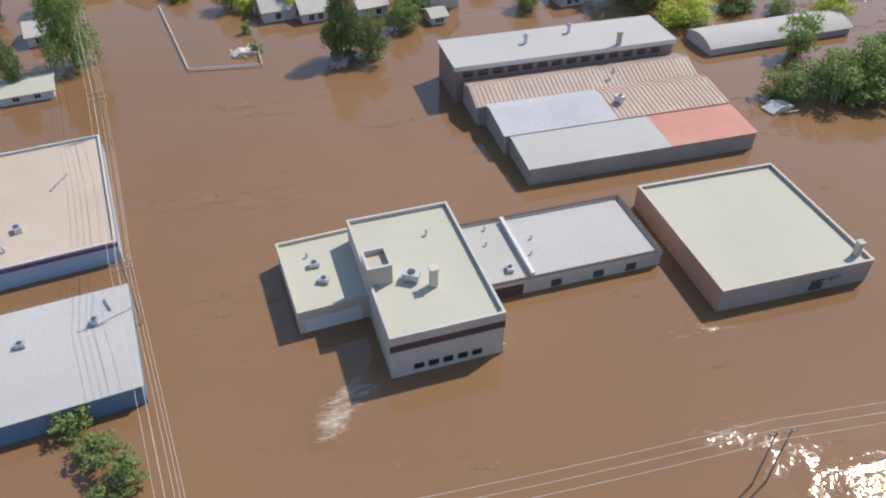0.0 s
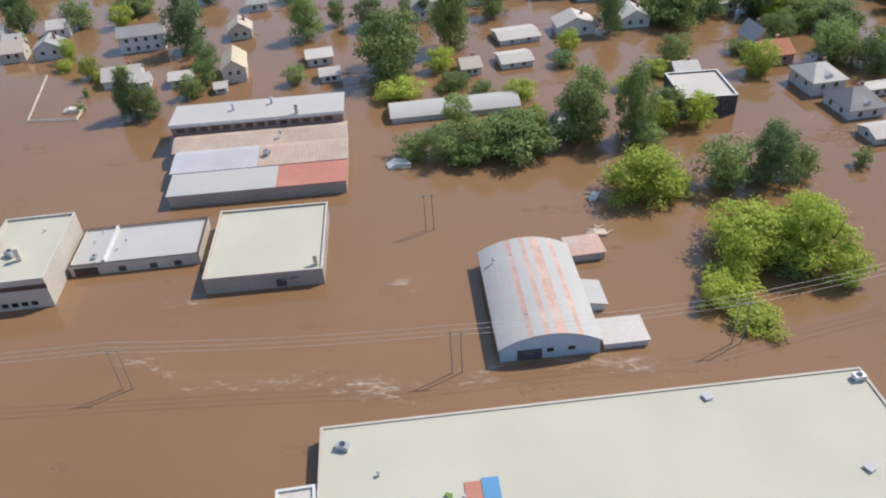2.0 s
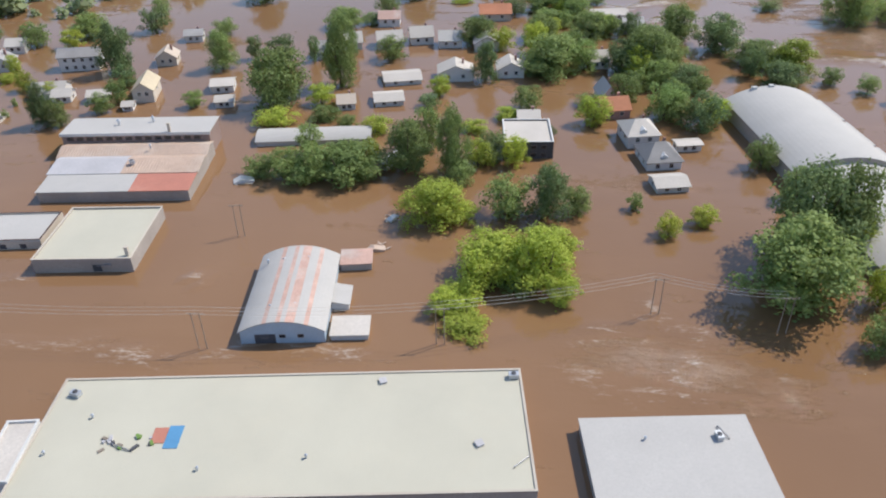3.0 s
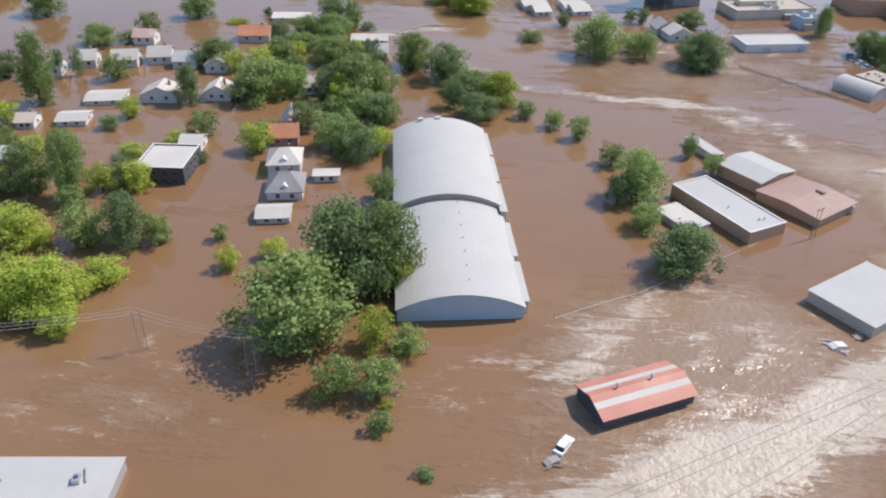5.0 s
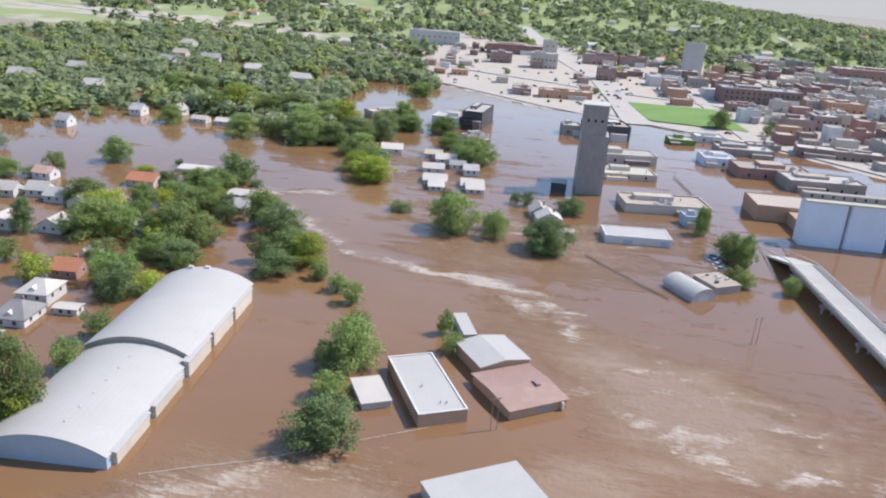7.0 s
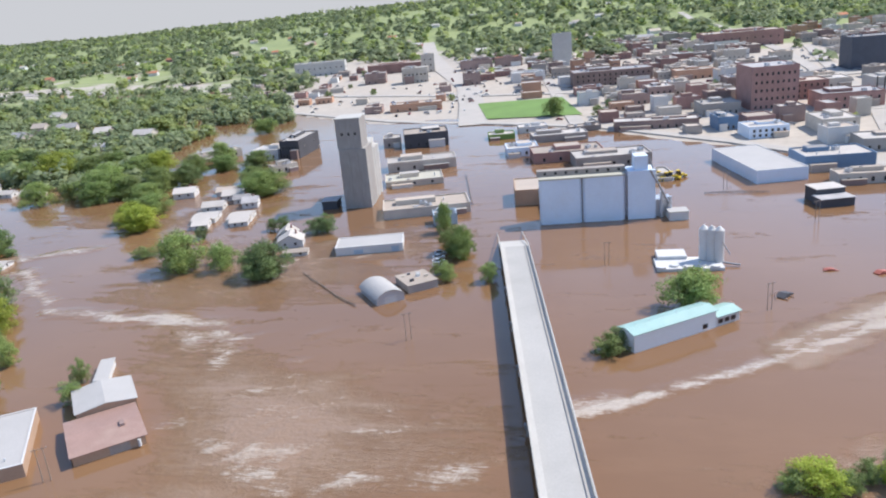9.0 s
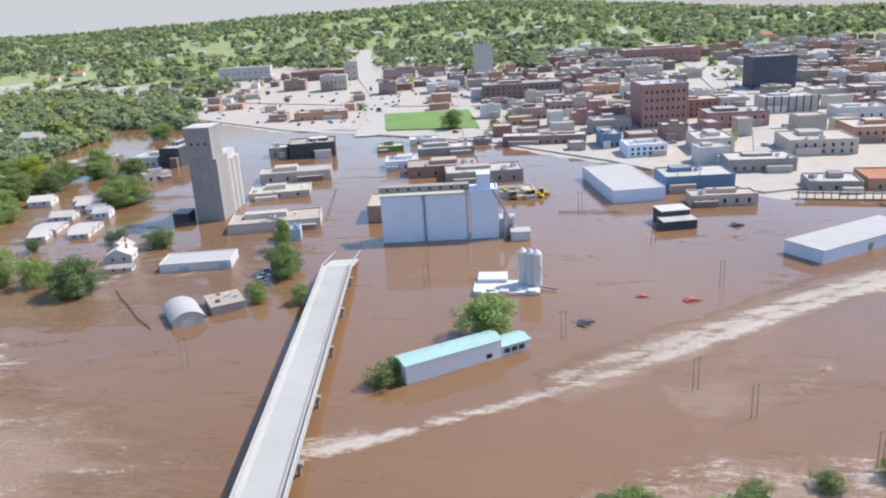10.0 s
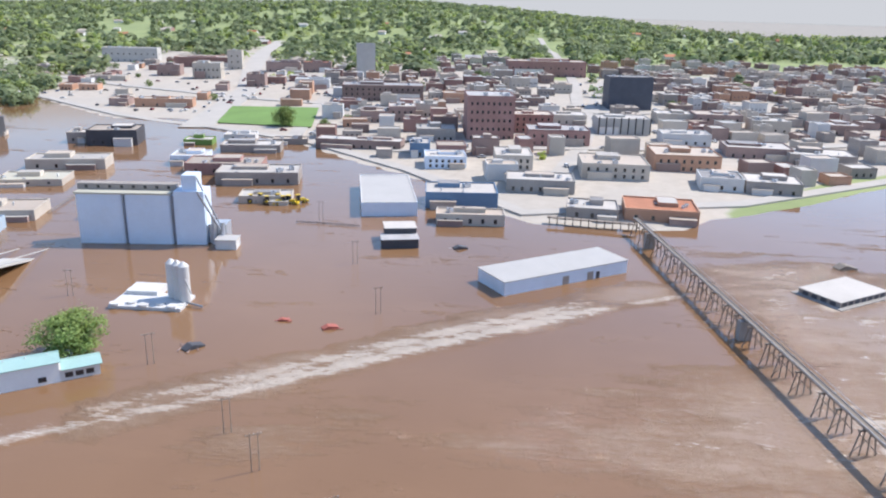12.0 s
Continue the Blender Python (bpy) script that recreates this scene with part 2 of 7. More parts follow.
PALE_CONCRETE = surface("pale_concrete", (0.52, 0.50, 0.46), 0.9, var=0.12, big=0.2, stain=(0.42, 0.39, 0.35))
DECK = surface("worn_bridge_deck", (0.45, 0.43, 0.395), 0.9, var=0.14, big=0.08, stain=(0.33, 0.31, 0.28), stain_amount=0.6)
ROAD = surface("pale_road", (0.47, 0.43, 0.38), 0.95, var=0.12, big=0.1, stain=(0.38, 0.35, 0.31))
LAWN = surface("mown_lawn", (0.17, 0.28, 0.07), 0.95, var=0.2, big=0.06, fine=2)
WOOD = surface("weathered_timber", (0.28, 0.23, 0.185), 0.9, var=0.3, fine=6)
POLE_WOOD = surface("sun_bleached_pole_wood", (0.34, 0.27, 0.21), 0.9, var=0.25, fine=6)
BARK = surface("bark", (0.12, 0.09, 0.065), 0.95, var=0.3, fine=6)
STEEL = surface("dull_steel", (0.35, 0.35, 0.36), 0.5, metal=0.6, var=0.15)
WIRE = surface("weathered_wire", (0.62, 0.57, 0.50), 0.6, var=0.1)
YELLOW = surface("machine_yellow_paint", (0.72, 0.50, 0.03), 0.5, var=0.15, each=0.1)
RED_PAINT = surface("dull_red_paint", (0.42, 0.12, 0.08), 0.6, var=0.2)
BLUE_PAINT = surface("blue_paint", (0.10, 0.28, 0.48), 0.5, var=0.15)
RUBBER = surface("black_rubber", (0.03, 0.03, 0.03), 0.9, var=0.2)
PAINTS = [surface("car_paint_" + k, c, 0.35, var=0.05) for k, c in
          (("white", (0.75, 0.75, 0.74)), ("silver", (0.42, 0.43, 0.45)), ("dark", (0.05, 0.05, 0.06)), ("maroon", (0.25, 0.04, 0.04)), ("navy", (0.05, 0.10, 0.25)))]
LEAVES = {"mid": leaf_material("leaves_mid_green", (0.18, 0.25, 0.075), (0.325, 0.41, 0.135)),
          "lime": leaf_material("leaves_yellow_green", (0.29, 0.365, 0.05), (0.51, 0.575, 0.10)),
          "dark": leaf_material("leaves_dark_green", (0.14, 0.205, 0.08), (0.245, 0.325, 0.125)),
          # far greens carry some distance haze in their colour: greyer, with less contrast
          "far_dark": leaf_material("leaves_far_hazed_deep_green", (0.18, 0.225, 0.12), (0.27, 0.32, 0.16)),
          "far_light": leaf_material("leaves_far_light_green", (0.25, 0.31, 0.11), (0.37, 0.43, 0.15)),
          "far": leaf_material("leaves_far_hazed_green", (0.21, 0.26, 0.14), (0.31, 0.36, 0.18))}

# ---------------------------------------------------------------- building tools


class Geo:
    """Collects faces for one mesh."""

    def __init__(self):
        self.v, self.f = [], []

    def add(self, verts, faces):
        k = len(self.v)
        self.v += [tuple(p) for p in verts]
        self.f += [tuple(i + k for i in f) for f in faces]
        return self

    def box(self, x0, x1, y0, y1, z0, z1, m=None):
        c = [Vector((x, y, z)) for z in (z0, z1) for y in (y0, y1) for x in (x0, x1)]
        if m is not None:
            c = [m @ p for p in c]
        return self.add(c, [(0, 2, 3, 1), (4, 5, 7, 6), (0, 1, 5, 4), (2, 6, 7, 3), (0, 4, 6, 2), (1, 3, 7, 5)])

    def prism(self, section, y0, y1, axis="y"):
        """A closed outline in x and z drawn out along y (or in y and z along x)."""
        k = len(section)
        put = (lambda a, b, c: (a, b, c)) if axis == "y" else (lambda a, b, c: (b, a, c))
        vs = [put(a, y, c) for y in (y0, y1) for a, c in section]
        fs = [tuple(range(k)), tuple(range(2 * k - 1, k - 1, -1))]
        fs += [(i, i + k, (i + 1) % k + k, (i + 1) % k) for i in range(k)]
        if axis == "y":
            fs = [tuple(reversed(f)) for f in fs]
        return self.add(vs, fs)

    def tube(self, a, b, r0, r1=None, n=8, caps=True):
        a, b, r1 = Vector(a), Vector(b), r0 if r1 is None else r1
        t = (b - a).normalized()
        u = t.orthogonal().normalized()
        w = t.cross(u)
        ring = [math.tau * i / n for i in range(n)]
        vs = [a + (u * math.cos(q) + w * math.sin(q)) * r0 for q in ring] + [b + (u * math.cos(q) + w * math.sin(q)) * r1 for q in ring]
        fs = [(i, (i + 1) % n, (i + 1) % n + n, i + n) for i in range(n)]
        if caps:
            fs += [tuple(range(n - 1, -1, -1)), tuple(range(n, 2 * n))]
        return self.add(vs, fs)

    def mesh(self, name, material):
        me = bpy.data.meshes.new(name)
        me.from_pydata(self.v, [], self.f)
        me.materials.append(material)
        me.update()
        return me


def part(name, geo, material, parent=None, label="", m=None, smooth=False):
    me = geo if isinstance(geo, bpy.types.Mesh) else geo.mesh(name, material)
    ob = new(name, me)
    ob.parent = parent
    if m is not None:
        ob.matrix_basis = m
    if smooth:
        me.polygons.foreach_set("use_smooth", [True] * len(me.polygons))
    return tagged(ob, label)


FOOT = []  # circles round the buildings that stand already: x, y, radius
SIZE = [0.7]  # how large the things of a district stand in the plan


def thing(name, x, y, z, ang, label, category, group="", kind=""):
    ob = new(name)
    ob.matrix_basis = Matrix.LocRotScale((x, y, z), Euler((0, 0, radians(ang))), (SIZE[0],) * 3)
    ob.empty_display_size = 0.5
    return tagged(ob, label, category, group, kind)


def smooth01(v):
    v = min(1.0, max(0.0, v))
    return v * v * (3 - 2 * v)


SHORE_X = (-4900, -1200, -600, -216, -45, 38, 69, 106, 147, 168, 193, 216, 232, 274, 303, 358, 487, 1200, 4900)
SHORE_Y = (700, 640, 615, 577, 479, 411, 421, 384, 362, 336, 314, 290, 259, 255, 277, 321, 387, 840, 1150)

HILL_SIDE, HILL_SHARE = (-0.6, -0.3, -0.06, 0.1, 0.3, 0.55), (0.12, 0.45, 0.95, 0.85, 0.4, 0.05)  # the hills flatten out to both sides
FALL_SIDE, FALL_SHARE = (-0.3, 0.0, 0.12, 0.3, 0.5), (0.0, 0.013, 0.022, 0.035, 0.06)  # and sink behind their crest


def shore(x):
    return float(np.interp(x, SHORE_X, SHORE_Y))


def ground_z(x, y):
    """Height of the dry land over the water; below zero where it is flooded."""
    d = y - shore(x)
    if d < 0:
        return max(-2.5, 0.06 * d)
    z = 0.02 * min(d, 320)
    z += float(np.interp(x / max(y, 400), HILL_SIDE, HILL_SHARE)) * (36 * smooth01((d - 280) / 1050) + 34 * smooth01((d - 900) / 2000))
    z -= float(np.interp(x / max(y, 400), FALL_SIDE, FALL_SHARE)) * max(0.0, d - 900)
    if d > 220:
        z += smooth01((d - 220) / 420) * 6 * (noise.noise((x / 290, y / 290, 3.1)) + 0.4 * noise.noise((x / 105, y / 105, 7.7)))
    return z

# ---------------------------------------------------------------- water and land


def near_line(x, y, pts, width, fall=None):
    best = 1e9
    for (ax, ay), (bx, by) in zip(pts, pts[1:]):
        dx, dy = bx - ax, by - ay
        t = min(1.0, max(0.0, ((x - ax) * dx + (y - ay) * dy) / (dx * dx + dy * dy)))
        best = min(best, math.hypot(x - ax - t * dx, y - ay - t * dy))
    return 1.0 - smooth01((best - width) / (fall or width))


def blob(x, y, cx, cy, rx, ry, ang=0.0):
    c, s = math.cos(radians(ang)), math.sin(radians(ang))
    u, v = ((x - cx) * c + (y - cy) * s) / rx, (-(x - cx) * s + (y - cy) * c) / ry
    return 1.0 - smooth01(math.hypot(u, v))


def inside(x, y, poly):
    hit = False
    for (ax, ay), (bx, by) in zip(poly, poly[1:] + poly[:1]):
        if (ay > y) != (by > y) and x < ax + (y - ay) / (by - ay) * (bx - ax):
            hit = not hit
    return hit


LEVEE = [(139.0, 125.9), (166.2, 140.8), (188.8, 155.6), (217.3, 176.8), (247.9, 197.8), (268.1, 209.2)]
LEVEE_BACK = [(174.3, 150.5), (195.2, 164.6), (222.0, 184.5), (250.9, 203.6)]
LEVEE_MID = [(156.9, 139.0), (190.1, 158.8), (218.9, 179.6), (248.8, 199.8)]
TRACKS = [[(13.1, 44.5), (25.7, 51.0), (33.2, 54.2), (43.0, 58.2)], [(32.1, 47.5), (41.6, 53.7), (51.8, 59.6)], [(38.9, 77.9), (51.0, 82.7)]]


def foam_at(x, y):
    f = 0.92 * near_line(x, y, LEVEE, 0.2, 1.9) + 0.6 * near_line(x, y, LEVEE_BACK, 0.3, 1.9) + (0.2 + 0.3 * smooth01((x - 172) / 36)) * near_line(x, y, LEVEE_MID, 3.0, 2.8)
    if 0 < x < 80 and y < 100:
        for line in TRACKS:
            f += 0.3 * near_line(x, y, line, 0.2, 1.7)
        # a broad pale band along the sunken railway tracks
        f += (0.95 + 0.25 * noise.noise((x / 8, y / 8, 5.0))) * near_line(x, y, [(23.7, 45.2), (41.4, 55.4), (58.7, 66.8), (76.1, 78.5)], 2.6, 4.0)
    dx, dy = noise.noise((x / 9, y / 9, 1.0)), noise.noise((x / 9, y / 9, 6.0))
    f += FOAM_MORE(x + 3.2 * dx, y + 3.2 * dy) * (0.95 + 0.9 * noise.noise((x / 6, y / 6, 3.0)))
    return min(1.3, f)


def sheet(name, xs, ys, height, values, material, label):
    nx, ny = len(xs), len(ys)
    v = [(x, y, height(x, y)) for y in ys for x in xs]
    f = [(j * nx + i, j * nx + i + 1, (j + 1) * nx + i + 1, (j + 1) * nx + i) for j in range(ny - 1) for i in range(nx - 1)]
    me = bpy.data.meshes.new(name)
    me.from_pydata(v, [], f)
    me.materials.append(material)
    for attr, value in values.items():
        a = me.attributes.new(attr, "FLOAT", "POINT")
        a.data.foreach_set("value", [value(p[0], p[1]) for p in v])
    me.polygons.foreach_set("use_smooth", [True] * len(me.polygons))
    return tagged(new(name, me), label, name, kind="structure")


def steps(lo, hi, step, *outer):
    return [-o for o in reversed(outer)] + list(np.arange(lo, hi, step)) + list(outer)


def land_green(x, y):
    d = y - shore(x)
    g = 0.12 + 0.8 * smooth01((d - 290) / 170)
    if x < -60:
        g = max(g, 0.62 * smooth01((-60 - x) / 80))
    if x > 290:
        g = max(g, 0.85 * near_line(x, y, [(303.0, 279.2), (357.9, 325.8), (489.7, 397.0)], 7, 7))
    if -480 < x < -100 and near_line(x, y, [(-463.0, 750.2), (-307.8, 705.2), (-147.3, 633.2)], 26, 20) > 0.3:
        g = min(g, 0.3)
    if -200 < x < 40 and 450 < y < 640:
        g = min(g, 0.3)
    return g

# ---------------------------------------------------------------- kinds of things


def ring(g, x0, x1, y0, y1, z0, z1, t):
    """A rectangular frame of width t as one closed shape."""
    v = [(x, y, z) for z in (z0, z1) for k in (0, t) for x, y in ((x0 + k, y0 + k), (x1 - k, y0 + k), (x1 - k, y1 - k), (x0 + k, y1 - k))]
    f = []
    for i in range(4):
        j = (i + 1) % 4
        f += [(i, j, 8 + j, 8 + i), (4 + j, 4 + i, 12 + i, 12 + j), (8 + i, 8 + j, 12 + j, 12 + i), (j, i, 4 + i, 4 + j)]
    return g.add(v, f)


def side_pose(side, w, d, u, z):
    """A pose on a wall: x along the wall, -y outwards."""
    return {"f": pose(u, -d / 2, z), "b": pose(-u, d / 2, z, 0, 0, 180), "l": pose(-w / 2, -u, z, 0, 0, -90), "r": pose(w / 2, u, z, 0, 0, 90)}[side]


PANES = {}


def window(parent, side, w, d, u, z, ww, wh, far=False, frame_mat=None):
    key = (round(ww, 2), round(wh, 2), far)
    if key not in PANES:
        fr, b = Geo(), 0.04 if far else 0.09
        fr.box(-ww / 2 - b, ww / 2 + b, -0.07, 0.05, -b, 0).box(-ww / 2 - b, ww / 2 + b, -0.07, 0.05, wh, wh + b)
        fr.box(-ww / 2 - b, -ww / 2, -0.07, 0.05, 0, wh).box(ww / 2, ww / 2 + b, -0.07, 0.05, 0, wh)
        if not far:
            fr.box(-0.03, 0.03, -0.06, 0.04, 0, wh)
        PANES[key] = (fr.mesh("window_frame", frame_mat or (GREY_WALL if far else WHITE_WALL)), Geo().box(-ww / 2, ww / 2, -0.025, 0.05, 0, wh).mesh("pane", GLASS))
    fr, pane = PANES[key]
    ob = part("window", fr, None, parent, m=side_pose(side, w, d, u, z))
    part("pane", pane, None, ob)
    return ob


def row_of_windows(parent, side, w, d, z, ww, wh, count, margin=1.2, far=True, mat=None):
    length = w if side in "fb" else d
    for i in range(count):
        u = -length / 2 + margin + (length - 2 * margin) * (i + 0.5) / count
        window(parent, side, w, d, u, z, ww, wh, far, mat)


def roof_unit(parent, x, y, z, kind="ac", s=1.0):
    """A plant item on a flat roof, one of the building's parts."""
    m = pose(x, y, z, 0, 0, 7 * (x + y))
    if kind == "ac":
        ob = part("air_conditioner", Geo().box(-0.9 * s, 0.9 * s, -0.6 * s, 0.6 * s, 0.15, 1.0 * s).box(-0.8 * s, -0.6 * s, -0.6 * s, 0.6 * s, 0, 0.15).box(0.6 * s, 0.8 * s, -0.6 * s, 0.6 * s, 0, 0.15), GALV, parent, m=m)
        part("fan_grille", Geo().tube((0, 0, 1.0 * s), (0, 0, 1.0 * s + 0.12), 0.45 * s, n=12), DARK_WALL, ob)
    elif kind == "vent":
        ob = part("roof_vent", Geo().tube((0, 0, 0), (0, 0, 0.7 * s), 0.18 * s).tube((0, 0, 0.7 * s), (0, 0, 0.95 * s), 0.32 * s, 0.12 * s), GALV, parent, m=m)
    elif kind == "hatch":
        ob = part("roof_hatch", Geo().box(-0.6 * s, 0.6 * s, -0.6 * s, 0.6 * s, 0, 0.35).box(-0.68 * s, 0.68 * s, -0.68 * s, 0.68 * s, 0.35, 0.45), GREY_TIN, parent, m=m)
    elif kind == "chimney":
        ob = part("chimney", Geo().box(-0.45 * s, 0.45 * s, -0.45 * s, 0.45 * s, 0, 2.6 * s).box(-0.58 * s, 0.58 * s, -0.58 * s, 0.58 * s, 2.6 * s, 2.85 * s), CREAM_WALL, parent, m=pose(x, y, z))
    elif kind == "pipe":
        ob = part("roof_pipe", Geo().tube((-1.6 * s, 0, 0.3), (1.6 * s, 0, 0.3), 0.12).tube((1.6 * s, 0, 0.3), (1.6 * s, 0, 0), 0.12).tube((-1.6 * s, 0, 0.3), (-1.6 * s, 0, 0), 0.12), STEEL, parent, m=m)
    return ob


def flat_building(name, x, y, w, d, h, ang=0.0, z=0.0, wall=None, roof=None, parapet=0.5, coping=None, label="", category="building", group="", deep=2.6):
    """A block with thick walls, a roof slab below its parapet, and a coping."""
    ob = thing(name, x, y, z, ang, label, category, group)
    FOOT.append((x, y, 0.43 * math.hypot(w, d) * SIZE[0]))
    part("wall", Geo().box(-w / 2, w / 2, -d / 2, d / 2, -deep, h - parapet - 0.2), wall, ob)
    if parapet > 0.05:
        part("parapet", ring(Geo(), -w / 2, w / 2, -d / 2, d / 2, h - parapet - 0.2, h, 0.3), wall, ob)
        part("roof", Geo().box(-w / 2 + 0.3, w / 2 - 0.3, -d / 2 + 0.3, d / 2 - 0.3, h - parapet - 0.2, h - parapet), roof, ob)
        part("coping", ring(Geo(), -w / 2 - 0.06, w / 2 + 0.06, -d / 2 - 0.06, d / 2 + 0.06, h, h + 0.1, 0.42), coping or wall, ob)
    else:
        part("roof", Geo().box(-w / 2 - 0.25, w / 2 + 0.25, -d / 2 - 0.25, d / 2 + 0.25, h - parapet - 0.2, h), roof, ob)
    return ob


def band(parent, w, d, z0, z1, mat, name="fascia", out=0.05, sides="flrb"):
    g = Geo()
    if "f" in sides:
        g.box(-w / 2 - out, w / 2 + out, -d / 2 - out, -d / 2 + 0.1, z0, z1)
    if "b" in sides:
        g.box(-w / 2 - out, w / 2 + out, d / 2 - 0.1, d / 2 + out, z0, z1)
    if "l" in sides:
        g.box(-w / 2 - out, -w / 2 + 0.1, -d / 2 + 0.1, d / 2 - 0.1, z0, z1)
    if "r" in sides:
        g.box(w / 2 - 0.1, w / 2 + out, -d / 2 + 0.1, d / 2 - 0.1, z0, z1)
    return part(name, g, mat, parent)


def door(parent, side, w, d, u, z, ww, wh, mat, name="door"):
    ob = part(name, Geo().box(-ww / 2 - 0.1, ww / 2 + 0.1, -0.08, 0.05, wh, wh + 0.1).box(-ww / 2 - 0.1, -ww / 2, -0.08, 0.05, 0, wh).box(ww / 2, ww / 2 + 0.1, -0.08, 0.05, 0, wh).box(-ww / 2, ww / 2, -0.04, 0.05, 0, wh), mat, parent, m=side_pose(side, w, d, u, z))
    return ob


def gable_roof(ob, w, d, eave, ridge, along, mat, over=0.45, thick=0.18, mat2=None):
    """Two sloping slabs that meet in a ridge along x or y."""
    half = (d if along == "x" else w) / 2
    run = (w if along == "x" else d) / 2 + over
    slope = (ridge - eave) / half
    for s, mm in ((1, mat), (-1, mat2 or mat)):
        e = half + over
        sec = [(0.0, ridge), (s * e, ridge - slope * e), (s * e, ridge - slope * e + thick), (0.0, ridge + thick)]
        if s < 0:
            sec = list(reversed(sec))
        part("roof_slope", Geo().prism(sec, -run, run, "x" if along == "x" else "y"), mm, ob)


def house(x, y, w=9.0, d=8.0, eave=2.6, ridge=4.8, ang=0.0, wall=None, roof=None, along="x", z=0.0, chimney=True, porch=False, label="", group="", windows=2, storey2=False, deep=2.4):
    wall, roof = wall or WHITE_WALL, roof or GREY_ROOF
    FOOT.append((x, y, 0.45 * math.hypot(w, d) * SIZE[0]))
    ob = thing("house", x, y, z, ang, label or "white frame house with a grey shingle roof in flood water", "house", group)
    g = Geo()
    if along == "x":
        g.prism([(-d / 2, -deep), (d / 2, -deep), (d / 2, eave), (0, ridge), (-d / 2, eave)], -w / 2, w / 2, "x")
    else:
        g.prism([(-w / 2, -deep), (w / 2, -deep), (w / 2, eave), (0, ridge), (-w / 2, eave)], -d / 2, d / 2, "y")
    part("wall", g, wall, ob)
    gable_roof(ob, w, d, eave, ridge, along, roof)
    if chimney:
        cx, cy = (0.22 * w, 0.12 * d)
        part("chimney", Geo().box(cx - 0.35, cx + 0.35, cy - 0.35, cy + 0.35, eave, ridge + 0.7).box(cx - 0.42, cx + 0.42, cy - 0.42, cy + 0.42, ridge + 0.7, ridge + 0.82), RED_BRICK, ob)
    for s in "flr":
        n = windows if s == "f" else max(1, windows - 1)
        row_of_windows(ob, s, w, d, max(0.5, eave - 1.75), 1.0, 1.15, n, 0.9, far=False)
        if storey2:
            row_of_windows(ob, s, w, d, eave - 4.3, 1.0, 1.15, n, 0.9, far=False)
    if porch:
        part("porch_roof", Geo().prism([(-d / 2 - 2.2, eave - 0.75), (-d / 2, eave - 0.15), (-d / 2, eave), (-d / 2 - 2.2, eave - 0.6)], -w * 0.3, w * 0.3, "x"), roof, ob)
        for s in (-1, 1):
            part("porch_post", Geo().box(s * w * 0.28 - 0.07, s * w * 0.28 + 0.07, -d / 2 - 2.1, -d / 2 - 1.96, -2, eave - 0.7), WHITE_WALL, ob)
    return ob


def hip_house(x, y, w, d, eave, ridge, ang=0.0, wall=None, roof=None, label="", z=0.0, group="", ridge_len=0.15, deep=2.4):
    ob = thing("house", x, y, z, ang, label, "house", group)
    part("wall", Geo().box(-w / 2, w / 2, -d / 2, d / 2, -deep, eave), wall or WHITE_WALL, ob)
    a, b, r, o = w / 2 + 0.5, d / 2 + 0.5, w * ridge_len, 0.15
    v = [(-a, -b, eave), (a, -b, eave), (a, b, eave), (-a, b, eave), (-a, -b, eave - o), (a, -b, eave - o), (a, b, eave - o), (-a, b, eave - o), (-r, 0, ridge), (r, 0, ridge)]
    part("roof", Geo().add(v, [(0, 1, 9, 8), (1, 2, 9), (2, 3, 8, 9), (3, 0, 8), (4, 5, 1, 0), (5, 6, 2, 1), (6, 7, 3, 2), (7, 4, 0, 3), (7, 6, 5, 4)]), roof or GREY_ROOF, ob)
    part("dormer", Geo().prism([(-0.9, eave), (0.9, eave), (0.9, eave + 1.0), (0, eave + 1.7), (-0.9, eave + 1.0)], -d / 2 + 0.6, 0, "y"), wall or WHITE_WALL, ob)
    part("chimney", Geo().box(0.9, 1.5, 0.4, 1.0, eave, ridge + 0.7), RED_BRICK, ob)
    for s in "flr":
        row_of_windows(ob, s, w, d, max(0.4, eave - 1.8), 1.0, 1.2, 2, 0.9, far=False)
    return ob


def arch_section(w, eave, crown, n=14):
    """Points of a shallow arch from the right eave over the crown to the left eave."""
    r = ((w / 2) ** 2 + (crown - eave) ** 2) / (2 * (crown - eave))
    half = math.asin(w / 2 / r)
    return [(r * math.sin(half - 2 * half * i / n), crown - r + r * math.cos(half - 2 * half * i / n)) for i in range(n + 1)]


def arched_hall(name, x, y, w, d, eave, crown, ang, wall, roof, label, category="warehouse", over=0.35, strips=None, y_off=0.0, parent=None):
    """A hall under a barrel roof whose axis runs along y; strips splits the roof sheet along the arch."""
    ob = parent or thing(name, x, y, 0, ang, label, category)
    arc = arch_section(w, eave, crown)
    part("wall", Geo().prism([(-w / 2, -2.6), (w / 2, -2.6)] + arc, -d / 2 + y_off, d / 2 + y_off), wall, ob)
    outer = arch_section(w + 2 * over, eave - 0.15, crown + 0.22, 20)
    inner = arch_section(w + 2 * over, eave - 0.32, crown + 0.05, 20)
    for i, j, mat in strips or [(0, 20, roof)]:
        part("roof_sheet", Geo().prism(outer[i : j + 1] + list(reversed(inner[i : j + 1])), -d / 2 - over + y_off, d / 2 + over + y_off), mat, ob)
    return ob


# Trees: a crown is many small bent leaf clumps set over a few uneven lobes.


